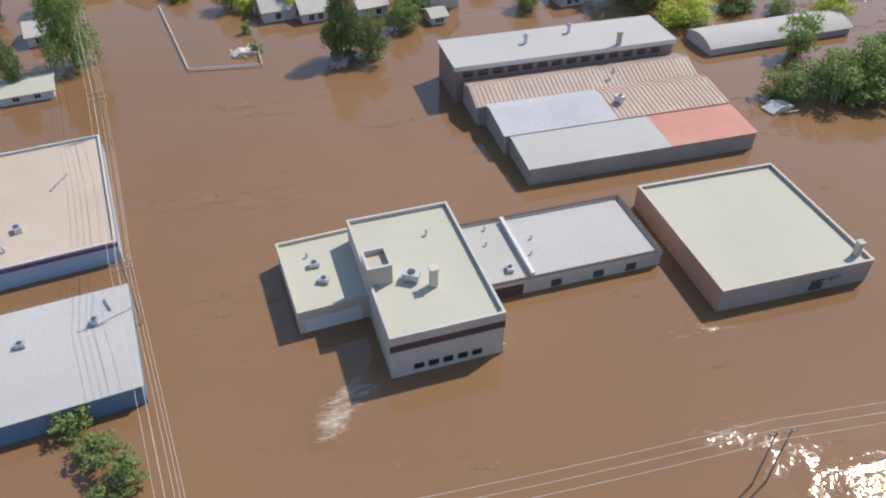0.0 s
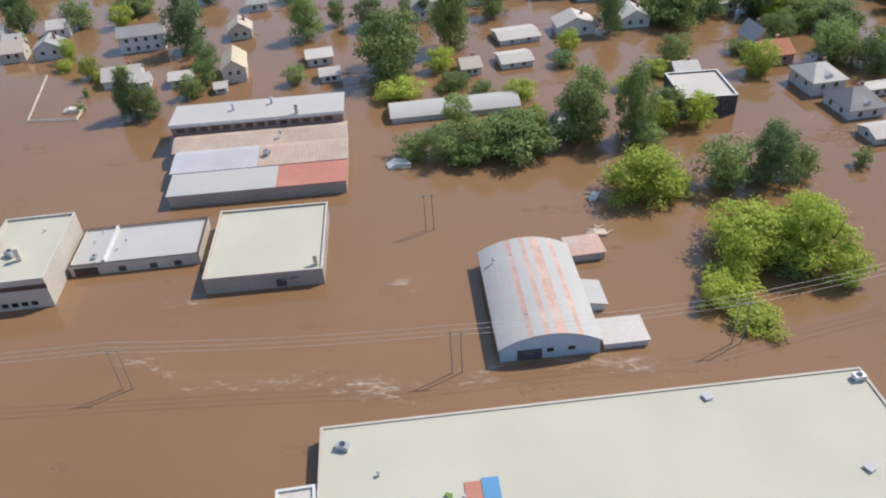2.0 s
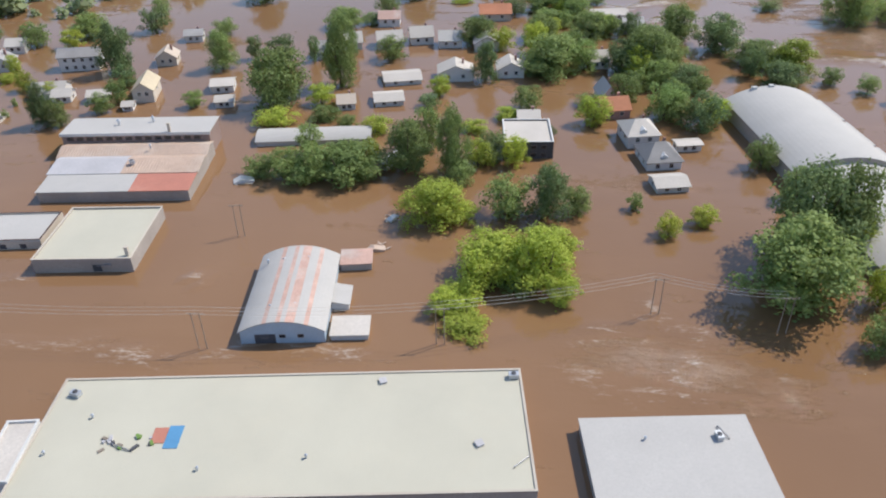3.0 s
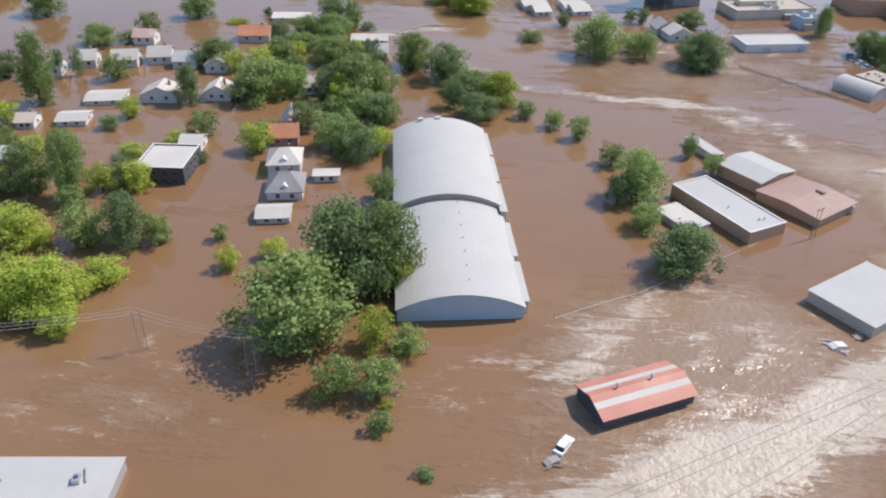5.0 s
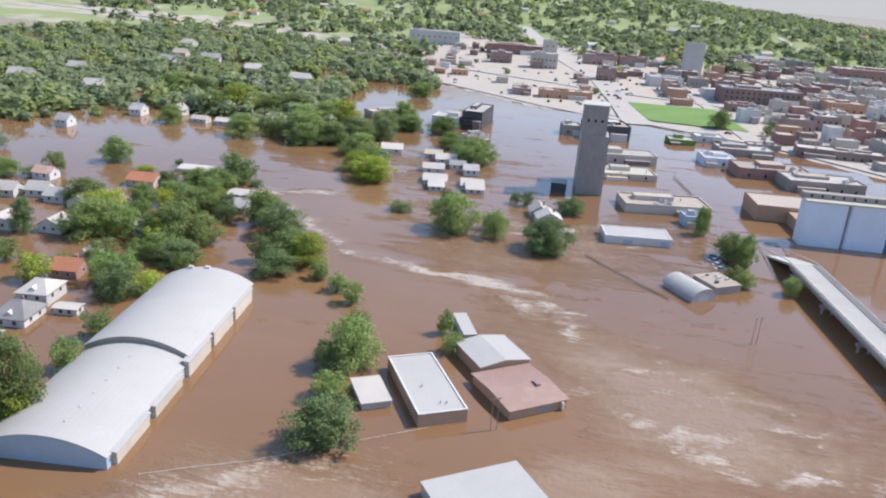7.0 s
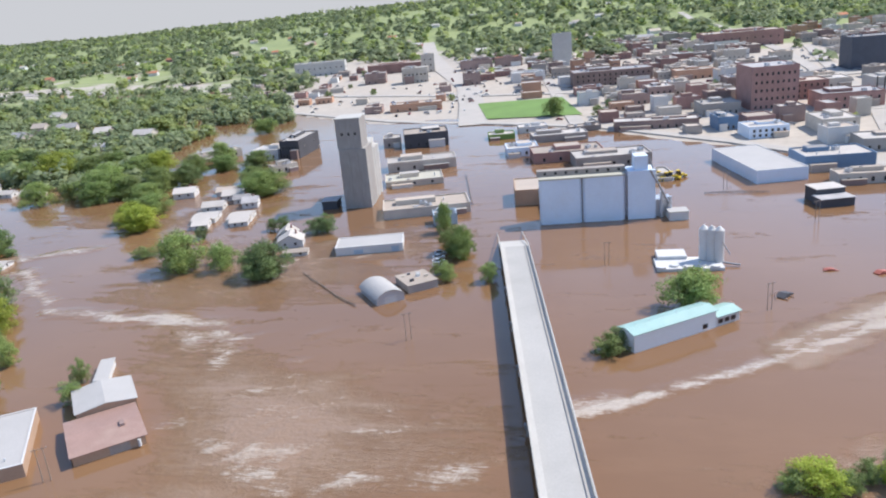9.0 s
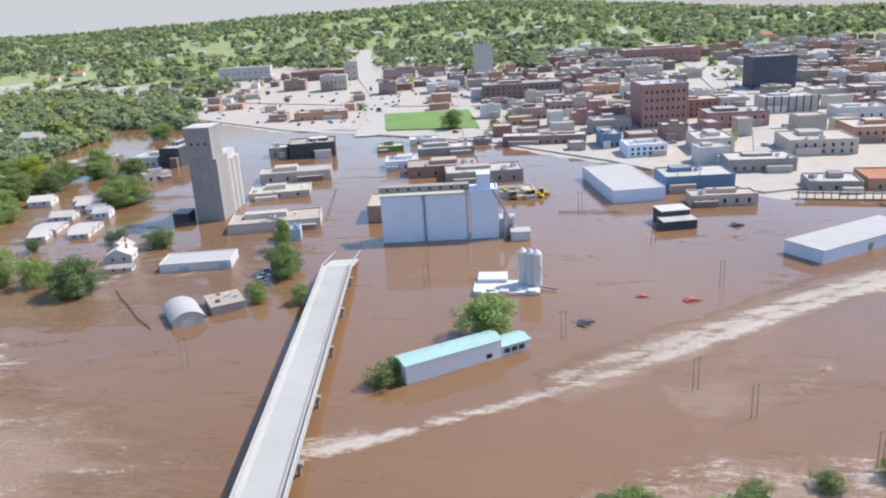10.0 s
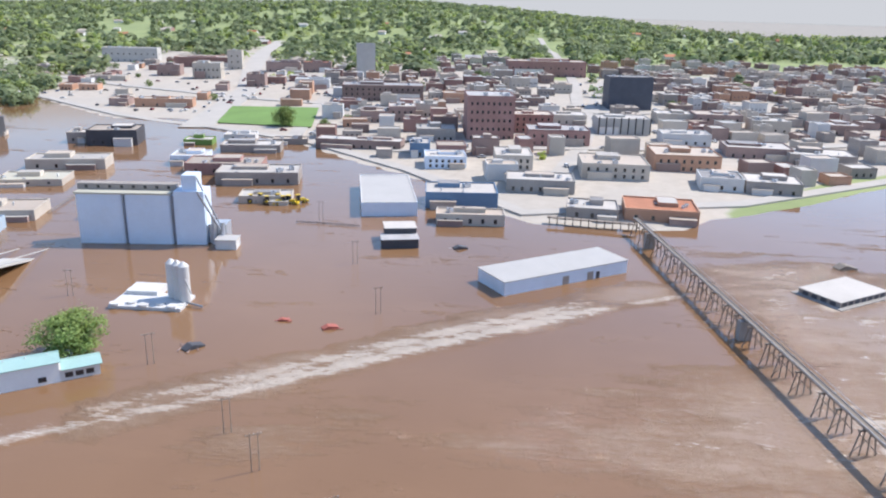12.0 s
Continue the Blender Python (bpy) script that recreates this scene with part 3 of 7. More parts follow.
def crown_mesh(seed, count, leaf, lobes):
    rnd = random.Random(seed)
    lean = Vector((rnd.uniform(-0.06, 0.06), rnd.uniform(-0.06, 0.06), 0))
    spots = [(Vector((0, 0, 0.45)), 0.24), (Vector((0, 0, 0.24)), 0.22)]
    for i in range(lobes):
        a = 2.4 * i + rnd.uniform(-0.4, 0.4)
        z = 0.10 + 0.76 * ((i + 0.5) / lobes) ** 0.85 + rnd.uniform(-0.09, 0.09)
        r = 0.37 * math.sqrt(max(0.04, 1 - ((z - 0.38) / 0.56) ** 2)) * rnd.uniform(0.4, 1.28)
        spots.append((Vector((r * math.cos(a), r * math.sin(a), z)) + lean * z, rnd.uniform(0.075, 0.155)))
    weights = [s * s for _, s in spots]
    g = Geo()
    for _ in range(count):
        c, s = rnd.choices(spots, weights)[0]
        n = Vector((rnd.gauss(0, 1), rnd.gauss(0, 1), rnd.gauss(0.35, 1))).normalized()
        k = s * (1.0 + 0.26 * rnd.gauss(0, 1))
        if rnd.random() < 0.06:
            k *= 1.35
        p = c + Vector((n.x, n.y, n.z * 0.85)) * k
        if p.z < 0.0 or p.z > 1.06:
            continue
        n = (n + Vector((0, 0, 0.35)) + 0.5 * Vector((rnd.gauss(0, 1), rnd.gauss(0, 1), rnd.gauss(0, 1)))).normalized()
        u = n.orthogonal().normalized()
        u.rotate(Matrix.Rotation(rnd.random() * math.tau, 3, n))
        w = n.cross(u)
        q = leaf * (0.55 + 0.9 * rnd.random())
        e = q * (0.45 + 0.4 * rnd.random())
        g.add([p - u * q, p - w * e - n * q * 0.22, p + u * q * 0.9, p + w * e * 0.9 - n * q * 0.3], [(0, 1, 2), (0, 2, 3)])
    return g


def trunk_mesh(seed):
    rnd = random.Random(seed)
    g = Geo().tube((0, 0, -0.25), (0.01, 0, 0.28), 0.045, 0.032, 7)
    for i in range(5):
        a = math.tau * (i + rnd.random() * 0.5) / 5
        b = Vector((0.22 * math.cos(a), 0.22 * math.sin(a), 0.5 + 0.15 * rnd.random()))
        g.tube((0.01, 0, 0.24), b, 0.024, 0.009, 5, False).tube(b, b * 1.25 + Vector((0, 0, 0.1)), 0.009, 0.003, 4, False)
    return g


CROWNS, TRUNKS = {}, [trunk_mesh(i).mesh("trunk", BARK) for i in range(3)]
SIZES = {"small": (900, 0.044, 12), "medium": (3000, 0.026, 26), "large": (7800, 0.0205, 46)}
TREE_RANDOM = random.Random(5)


def crown(size, tint, variant):
    key = (size, tint, variant)
    if key not in CROWNS:
        count, leaf, lobes = SIZES[size]
        CROWNS[key] = crown_mesh(hash_of(size) + variant, count, leaf, lobes).mesh("crown", LEAVES[tint])
    return CROWNS[key]


def hash_of(text):
    return sum(ord(c) * (i + 3) for i, c in enumerate(text))


TREE_LABELS = {"mid": "leafy green broadleaf tree standing in brown flood water", "lime": "yellow-green leafy tree standing in brown flood water", "dark": "dark green dense tree standing in brown flood water"}


def tree(x, y, w, h, tint="mid", z=None, name="tree", bush=False):
    """A broadleaf tree of crown width w and height h over the ground or the water."""
    size = "small" if max(w, h) < 3.6 else "medium" if max(w, h) < 8 else "large"
    z = max(0.0, ground_z(x, y)) if z is None else z
    k = TREE_RANDOM.randrange(5)
    ob = thing("bush" if bush else "tree", x, y, z, 0, TREE_LABELS[tint] if z < 0.3 else TREE_LABELS[tint].replace("standing in brown flood water", "on dry ground"), "tree", "trees")
    ob.matrix_basis = Matrix.LocRotScale((x, y, z - (0.14 if bush else 0.05) * h), Euler((0, 0, TREE_RANDOM.random() * math.tau)), (w * 1.12, w * 1.12, h * (1.14 if bush else 1.05)))
    part("trunk", TRUNKS[k % 3], None, ob)
    part("crown", crown(size, tint, k), None, ob)
    return ob


def pole(x, y, h=9.0, ang=0.0, arms=1, double=False):
    ob = thing("power_pole", x, y, max(0.0, ground_z(x, y)), ang, "weathered wooden power pole with a crossarm standing in flood water", "power pole", "power poles")
    part("shaft", Geo().tube((0, 0, -2.5), (0, 0, h), 0.12, 0.08, 8), POLE_WOOD, ob)
    if double:
        part("shaft", Geo().tube((1.6, 0, -2.5), (1.6, 0, h), 0.12, 0.08, 8), POLE_WOOD, ob)
    for i in range(arms):
        zz = h - 0.5 - 1.0 * i
        arm = part("crossarm", Geo().box(-1.3 if not double else -0.9, 1.3 if not double else 2.5, -0.06, 0.06, zz, zz + 0.12), POLE_WOOD, ob)
        for u in ((-1.1, -0.5, 0.5, 1.1) if not double else (-0.7, 0.8, 2.3)):
            part("insulator", Geo().tube((u, 0, zz + 0.16), (u, 0, zz + 0.42), 0.07, 0.04, 6), WIRE, arm)
    return ob


def wires(a, b, count=3, gap=0.9, sag=0.8, r=0.045, label="pale overhead power lines sagging between poles"):
    """Parallel wires between two points, each a part."""
    ob = tagged(new("power_line"), label, "power line", "power lines")
    a, b = Vector(a), Vector(b)
    side = (b - a).cross(Vector((0, 0, 1))).normalized()
    for n in range(count):
        o = side * gap * (n - (count - 1) / 2)
        pts = [a + o + (b - a) * (i / 10) - Vector((0, 0, sag * 4 * (i / 10) * (1 - i / 10))) for i in range(11)]
        up = Vector((0, 0, r))
        ringed = [q for p in pts for q in (p + up, p + side * r, p - up, p - side * r)]
        faces = [(4 * i + k, 4 * i + (k + 1) % 4, 4 * i + 4 + (k + 1) % 4, 4 * i + 4 + k) for i in range(10) for k in range(4)]
        part("wire", Geo().add(ringed, faces), WIRE, ob)
    return ob


def car(x, y, ang=0.0, paint=0, z=None, sunk=0.0, name="car", label="parked car on a pale lot"):
    z = max(0.0, ground_z(x, y)) if z is None else z
    ob = thing(name, x, y, z - sunk, ang, label, "car", "parked cars")
    if "body" not in PANES:
        b = Geo().prism([(-2.2, 0.35), (2.2, 0.35), (2.25, 0.75), (1.3, 0.92), (-2.1, 0.95), (-2.25, 0.7)], -0.85, 0.85)
        c = Geo().prism([(-1.7, 0.93), (1.0, 0.93), (0.35, 1.45), (-1.2, 1.48)], -0.72, 0.72)
        PANES["body"] = b
        PANES["cabin"] = c.mesh("cabin", GLASS)
        PANES["wheel"] = Geo().tube((0, -0.1, 0), (0, 0.1, 0), 0.33, n=10).mesh("wheel", RUBBER)
        PANES["top"] = Geo().box(-1.2, 0.35, -0.7, 0.7, 1.46, 1.51)
    if ("body", paint) not in PANES:
        PANES["body", paint] = PANES["body"].mesh("body", PAINTS[paint])
        PANES["top", paint] = PANES["top"].mesh("roof_panel", PAINTS[paint])
    body = part("body", PANES["body", paint], None, ob)
    part("cabin", PANES["cabin"], None, ob)
    part("roof_panel", PANES["top", paint], None, ob)
    for wx in (-1.35, 1.35):
        for wy in (-0.8, 0.8):
            part("wheel", PANES["wheel"], None, ob, m=pose(wx, wy, 0.33))
    return ob

# ---------------------------------------------------------------- the ground


def FOAM_MORE(x, y):
    """Foam and broken water: along eddies, behind buildings and over sunken kerbs; STREAKY also paints glare."""
    f = 0.0
    if x < 130 and y < 160:
        f += 0.45 * near_line(x, y, [(2.1, 41.1), (20.2, 49.7), (30.4, 54.6), (56.9, 69.2), (73.9, 80.8)], 1.5, 3.5)
        f += 0.4 * near_line(x, y, [(7.6, 65.8), (22.2, 72.1), (39.2, 86.7), (52.4, 95.0)], 1.5, 6)
        f += 0.36 * near_line(x, y, [(94.1, 109.2), (109.4, 107.8), (128.9, 112.3)], 1.0, 3.5) + 0.36 * near_line(x, y, [(123.0, 110.5), (130.8, 116.9)], 0.8, 2)
        f += 0.5 * near_line(x, y, [(-116.3, 62.3), (-109.2, 58.7), (-99.4, 58.0), (-79.9, 57.5), (-63.6, 59.6)], 0.5, 2.5)
        f += 0.9 * near_line(x, y, [(-143.8, 69.0), (-139.8, 71.1)], 0.5, 1.2) + 0.55 * near_line(x, y, [(-115.2, 71.4), (-111.1, 72.2)], 0.4, 1.4)
        f += 0.6 * near_line(x, y, [(-88.2, 75.5), (-85.6, 74.7)], 0.5, 1.2) + 0.5 * blob(x, y, -7.7, 58.5, 4, 2.5, 30)
        f += 0.4 * near_line(x, y, [(-36.2, 63.8), (-25.6, 71.3), (-20.8, 65.2)], 0.8, 3) + 0.4 * near_line(x, y, [(-37.8, 57.8), (-23.2, 54.9)], 0.8, 2.5)
        f += 0.35 * blob(x, y, 91.0, 126.0, 7, 2.5, 30) + 0.3 * blob(x, y, 90, 123.5, 3, 2) + 0.3 * blob(x, y, 93.1, 137.4, 6, 2.5, 40)
    if -60 < x < 110 and 140 < y < 240:
        f += 0.95 * near_line(x, y, [(-7.5, 195.2), (4.7, 186.6), (6.5, 182.5), (14.0, 173.8), (28.6, 167.7), (38.7, 164.4), (49.4, 164.1), (66.1, 160.8), (74.3, 153.2)], 0.6, 2.6)
        f += 0.75 * near_line(x, y, [(-22.6, 205.5), (0.9, 213.4)], 1.4, 2.6) + 0.4 * near_line(x, y, [(-113.8, 163.6), (-89.8, 172.0)], 0.6, 2)
        f += 0.45 * near_line(x, y, [(49.4, 164.1), (62.3, 155.9), (73.4, 147.5)], 1.0, 4) + 0.4 * near_line(x, y, [(88.8, 154.6), (94.1, 156.4)], 0.4, 1.4)
    if x > 110:
        f += 0.7 * near_line(x, y, [(136.6, 126.4), (145.9, 130.7)], 1.2, 2.4) + 0.55 * near_line(x, y, [(147.6, 130.2), (151.6, 133.6)], 0.6, 1.8)
        f += 0.4 * near_line(x, y, [(185.9, 123.3), (197.0, 125.5), (212.5, 125.1)], 1.2, 4)
    for cx, cy, rx, ry, a in STREAKY:
        k = blob(x, y, cx, cy, rx, ry, a)
        if k > 0:
            f += k * max(0.0, noise.noise(((0.85 * x + 0.5 * y) / 11, (-0.5 * x + 0.85 * y) / 2.8, 2.0)) + 0.5 * noise.noise((x / 5, y / 5, 8.0))) * 1.35 + 0.16 * k
    return f


# foam streak patches; some paint sun glitter and sky glare as pale froth
STREAKY = ((36.0, 80.0, 26, 15, 25), (90.3, 126.9, 26, 32, 20), (66.4, 79.7, 20, 10, 35), (112.0, 117.0, 34, 18, 15), (194.7, 117.2, 42, 18, 20), (281.1, 159.5, 54, 30, 30), (-20.6, 60.2, 19, 7, -15), (45.7, 67.6, 46, 26, 40), (74.4, 148.6, 28, 15, 140), (301.8, 209.3, 40, 50, 30), (67.4, 200.2, 60, 36, 20))


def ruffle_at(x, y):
    """Where wind and current roughen the water; the material also paints a pale sheen there."""
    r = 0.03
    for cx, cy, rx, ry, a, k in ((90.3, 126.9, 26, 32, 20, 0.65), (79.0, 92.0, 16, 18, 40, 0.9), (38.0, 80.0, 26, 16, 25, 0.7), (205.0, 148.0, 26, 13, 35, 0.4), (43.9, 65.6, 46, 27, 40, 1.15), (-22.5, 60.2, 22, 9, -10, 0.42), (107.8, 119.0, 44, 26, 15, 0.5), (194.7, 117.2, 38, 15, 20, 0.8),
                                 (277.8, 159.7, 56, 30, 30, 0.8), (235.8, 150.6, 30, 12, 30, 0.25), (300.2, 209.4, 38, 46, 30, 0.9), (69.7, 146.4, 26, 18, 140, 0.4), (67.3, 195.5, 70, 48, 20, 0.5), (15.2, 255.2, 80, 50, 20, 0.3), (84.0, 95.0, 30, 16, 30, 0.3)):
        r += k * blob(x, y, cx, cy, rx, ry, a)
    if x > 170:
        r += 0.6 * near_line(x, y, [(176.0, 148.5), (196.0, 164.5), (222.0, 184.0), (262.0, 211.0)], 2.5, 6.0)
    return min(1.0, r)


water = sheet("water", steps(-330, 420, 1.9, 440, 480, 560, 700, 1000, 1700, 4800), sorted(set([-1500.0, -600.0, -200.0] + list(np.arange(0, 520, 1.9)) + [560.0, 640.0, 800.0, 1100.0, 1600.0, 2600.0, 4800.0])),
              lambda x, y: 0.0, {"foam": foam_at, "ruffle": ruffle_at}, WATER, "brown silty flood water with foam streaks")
land = sheet("ground", steps(-420, 620, 10, 660, 720, 800, 920, 1100, 1400, 1900, 2600, 3400, 4900),
             sorted(set([-1500.0, 0.0, 200.0, 260.0] + list(np.arange(280, 800, 10)) + list(np.arange(800, 1700, 34)) + [1760.0, 1900.0, 2200.0, 2700.0, 3300.0, 4000.0, 4900.0])),
             ground_z, {"green": land_green}, LAND, "pale dusty town ground rising to green wooded hills")


# added glowing ring that stands in for haze and pale sky at the horizon
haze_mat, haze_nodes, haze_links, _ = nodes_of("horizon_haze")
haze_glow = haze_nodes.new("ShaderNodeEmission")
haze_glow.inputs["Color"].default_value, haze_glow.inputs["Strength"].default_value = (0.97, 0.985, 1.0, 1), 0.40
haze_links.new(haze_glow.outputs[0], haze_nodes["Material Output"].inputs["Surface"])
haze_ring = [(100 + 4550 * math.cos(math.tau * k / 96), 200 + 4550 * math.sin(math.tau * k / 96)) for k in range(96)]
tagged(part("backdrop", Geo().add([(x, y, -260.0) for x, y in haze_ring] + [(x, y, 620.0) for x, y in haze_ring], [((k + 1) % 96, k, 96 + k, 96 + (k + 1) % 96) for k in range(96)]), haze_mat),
       "glowing backdrop painted as pale white summer haze over the far horizon", "sky", kind="structure")


ROADS = []


def strip(name, pts, width, lift, material, label):
    """A road laid on the land along a line of points."""
    ROADS.append((pts, width))
    g, fine = Geo(), []
    for (ax, ay), (bx, by) in zip(pts, pts[1:]):
        n = max(1, int(math.hypot(bx - ax, by - ay) / 12))
        fine += [(ax + (bx - ax) * i / n, ay + (by - ay) * i / n) for i in range(n)]
    fine.append(pts[-1])
    v = []
    for i, (x, y) in enumerate(fine):
        (ax, ay), (bx, by) = fine[max(0, i - 1)], fine[min(len(fine) - 1, i + 1)]
        s = Vector((-(by - ay), bx - ax, 0)).normalized() * width / 2
        z = max(ground_z(x, y), ground_z(x + s.x, y + s.y), ground_z(x - s.x, y - s.y)) + lift
        v += [(x + s.x, y + s.y, z), (x - s.x, y - s.y, z), (x + s.x, y + s.y, z - 1.2), (x - s.x, y - s.y, z - 1.2)]
    f = []
    for i in range(len(fine) - 1):
        a, b = 4 * i, 4 * i + 4
        f += [(a, a + 1, b + 1, b), (a, b, b + 2, a + 2), (a + 1, a + 3, b + 3, b + 1)]
    g.add(v, f)
    return tagged(part(name, g, material), label, "road", kind="structure")


strip("road", [(88.8, 393.7), (79.4, 458.4), (65.4, 538.6), (27.2, 658.3), (-10.0, 801.7), (-49.4, 991.7)], 15, 0.35, ROAD, "broad pale main street running up to the hills")
strip("road", [(140.7, 368.4), (132.6, 425.2), (126.1, 476.9), (118.3, 543.3)], 7, 0.3, ROAD, "pale side street beside the lawn")
strip("road", [(-219.4, 585.3), (-44.9, 485.6), (39.4, 421.7), (88.4, 400.8), (147.4, 369.7), (197.4, 320.4), (236.9, 268.9), (302.5, 290.3), (399.0, 358.2)], 5.5, 0.4, ROAD, "pale embankment road along the flood edge")
strip("road", [(-172.1, 629.7), (-19.2, 536.8), (67.1, 496.4), (213.7, 450.2), (371.6, 485.1)], 6.5, 0.35, ROAD, "pale cross street in the town")
strip("road", [(243.4, 292.2), (262.4, 374.0), (275.1, 473.6), (296.4, 614.3)], 7, 0.35, ROAD, "pale street through the town")
strip("road", [(180.9, 353.3), (314.1, 374.2), (436.0, 427.7)], 6.5, 0.35, ROAD, "pale street through the town")
strip("road", [(268.0, 482.3), (273.6, 584.1), (275.0, 704.1), (273.0, 880.0), (265.0, 1100.0)], 7, 0.45, ROAD, "pale street climbing the far hill")
strip("road", [(-560.0, 760.0), (-394.3, 715.6), (-219.9, 664.5), (-172.1, 629.7)], 9, 0.4, ROAD, "pale road along the foot of the wooded hills")
lawn = Geo()
lawn.add([(93.9, 407.2, 0), (141.2, 400.9, 0), (130.0, 459.5, 0), (82.5, 459.6, 0)], [(0, 1, 2, 3)])
for i, (x, y, z) in enumerate(lawn.v):
    lawn.v[i] = (x, y, ground_z(x, y) + 0.55)
tagged(part("lawn", lawn, LAWN), "bright green mown lawn in the town", "lawn", kind="structure")

# ---------------------------------------------------------------- flooded works by the first street

SIZE[0] = 0.505
main_block = flat_building("office_building", -134.0, 79.2, 17.1, 27.4, 8.3, 7.0, wall=CREAM_WALL, roof=CREAM_ROOF, parapet=0.6, coping=PALE_CONCRETE, label="two-storey cream office building with a dark band")
band(main_block, 17.1, 27.4, 5.4, 6.7, DARK_BAND, "dark_band", 0.06, "f")
row_of_windows(main_block, "f", 17.1, 27.4, 0.9, 1.5, 1.2, 5, 3.0)
tower = part("stair_tower", ring(Geo().box(-8.7, -5.0, -2.2, 2.2, 7.4, 10.3), -8.7, -5.0, -2.2, 2.2, 10.3, 11.2, 0.3), CREAM_WALL, main_block)
part("tower_coping", ring(Geo(), -8.8, -4.9, -2.3, 2.3, 11.2, 11.3, 0.45), PALE_CONCRETE, tower)
roof_unit(main_block, 0.6, -4.6, 7.9, "chimney", 1.2)
roof_unit(main_block, -2.2, -2.4, 7.9, "ac", 1.4)
roof_unit(main_block, 3.0, 7.0, 7.9, "vent", 1.0)
part("tarp_roll", Geo().tube((7.2, -13.6, 1.6), (8.9, -13.6, 1.6), 0.12).tube((7.2, -13.6, 0.2), (7.2, -13.6, 1.6), 0.06).tube((8.9, -13.6, 0.2), (8.9, -13.6, 1.6), 0.06), WIRE, main_block)

SIZE[0] = 0.518
annex = flat_building("office_annex", -141.0, 82.3, 13.5, 16.6, 4.3, 9.5, wall=CREAM_WALL, roof=CREAM_ROOF, parapet=0.45, label="low cream annex with a white loading door")
door(annex, "f", 13.5, 16.6, -1.5, 0.0, 8.5, 2.6, WHITE_WALL, "loading_door")
for ux, uy, uk in ((-2.0, 1.5, "ac"), (-1.4, -2.5, "ac"), (-2.6, 4.0, "vent")):
    roof_unit(annex, ux, uy, 3.85, uk, 0.9)

SIZE[0] = 0.543
low_shop = flat_building("low_shop", -121.6, 83.2, 29.2, 15.0, 2.9, 6.1, wall=CREAM_WALL, roof=WHITE_ROOF, parapet=0.45, coping=DARK_BAND, label="long low shop with a white flat roof and dark coping")
part("fire_wall", Geo().box(-6.9, -6.5, -6.9, 6.9, 2.4, 3.3).box(-7.0, -6.4, -7.0, 7.0, 3.3, 3.4), WHITE_WALL, low_shop)
band(low_shop, 29.2, 15.0, 2.35, 2.85, PALE_CONCRETE, "fascia", 0.08, "f")
door(low_shop, "f", 29.2, 15.0, -11.0, 0, 5.0, 2.0, DARK_BAND, "shopfront")
for u in (-3.0, 4.0, 9.5):
    door(low_shop, "f", 29.2, 15.0, u, 0.2, 1.5, 1.3, DARK_WALL, "opening")
for ux, uy, uk in ((-11, 2, "vent"), (-9.5, -4.5, "ac"), (-5.0, -2.0, "vent"), (-3.6, 1.5, "vent"), (-10, 5.6, "vent")):
    roof_unit(low_shop, ux, uy, 2.45, uk, 0.8)

SIZE[0] = 0.550
store = flat_building("warehouse", -104.7, 81.6, 25.4, 26.3, 4.1, 4.9, wall=GREY_WALL, roof=CREAM_ROOF, parapet=0.5, coping=CREAM_WALL, label="square warehouse with a cream gravel roof and brick side")
part("brick_face", Geo().box(-12.77, -12.6, -13.1, 13.1, -2, 4.08), ORANGE_BRICK, store)
roof_unit(store, 11.2, -11.0, 3.7, "chimney", 0.9)
door(store, "f", 25.4, 26.3, 3.6, 0.3, 2.0, 1.9, DARK_WALL, "loading_door")
part("wall_unit", Geo().box(5.6, 7.4, -13.7, -13.1, 1.9, 2.5).tube((5.6, -13.5, 2.2), (3.8, -13.5, 2.2), 0.1), STEEL, store)

SIZE[0] = 0.563
works = thing("factory", -109.9, 106.1, 0, 5.0, "long factory with faded pink, grey and red tin roofs in strips", "factory")
works.scale = (SIZE[0] * 0.945, SIZE[0] * 0.75, SIZE[0])


def works_strip(y0, y1, x0, x1, z0, zr, z1, mats, peak):
    yr = y0 + (y1 - y0) * peak
    wall = [(y0, -2.6), (y1, -2.6), (y1, z1 - 0.1), (yr, zr - 0.1), (y0, z0 - 0.1)]
    part("wall", Geo().prism(wall, x0 + 0.2, x1 - 0.2, "x"), GREY_WALL, works)
    for xa, xb, mat in mats:
        sec = [(y0 - 0.2, z0 - 0.1), (yr, zr - 0.1), (y1, z1 - 0.1), (y1, z1 + 0.08), (yr, zr + 0.08), (y0 - 0.2, z0 + 0.08)]
        roof = part("roof_sheet", Geo().prism(sec, xa, xb, "x"), mat, works)
        if mat is not RIB_PINK:
            continue
        n = int((xb - xa) / 0.95)
        g = Geo()
        for i in range(n):
            x = xa + (xb - xa) * (i + 0.5) / n
            g.prism([(y0 - 0.2, z0 + 0.08), (yr, zr + 0.08), (yr, zr + 0.2), (y0 - 0.2, z0 + 0.2)], x - 0.09, x + 0.09, "x")
            g.prism([(yr, zr + 0.08), (y1, z1 + 0.08), (y1, z1 + 0.2), (yr, zr + 0.2)], x - 0.09, x + 0.09, "x")
        tagged(part("roof_ribs", g, mat, roof), kind="stuff")


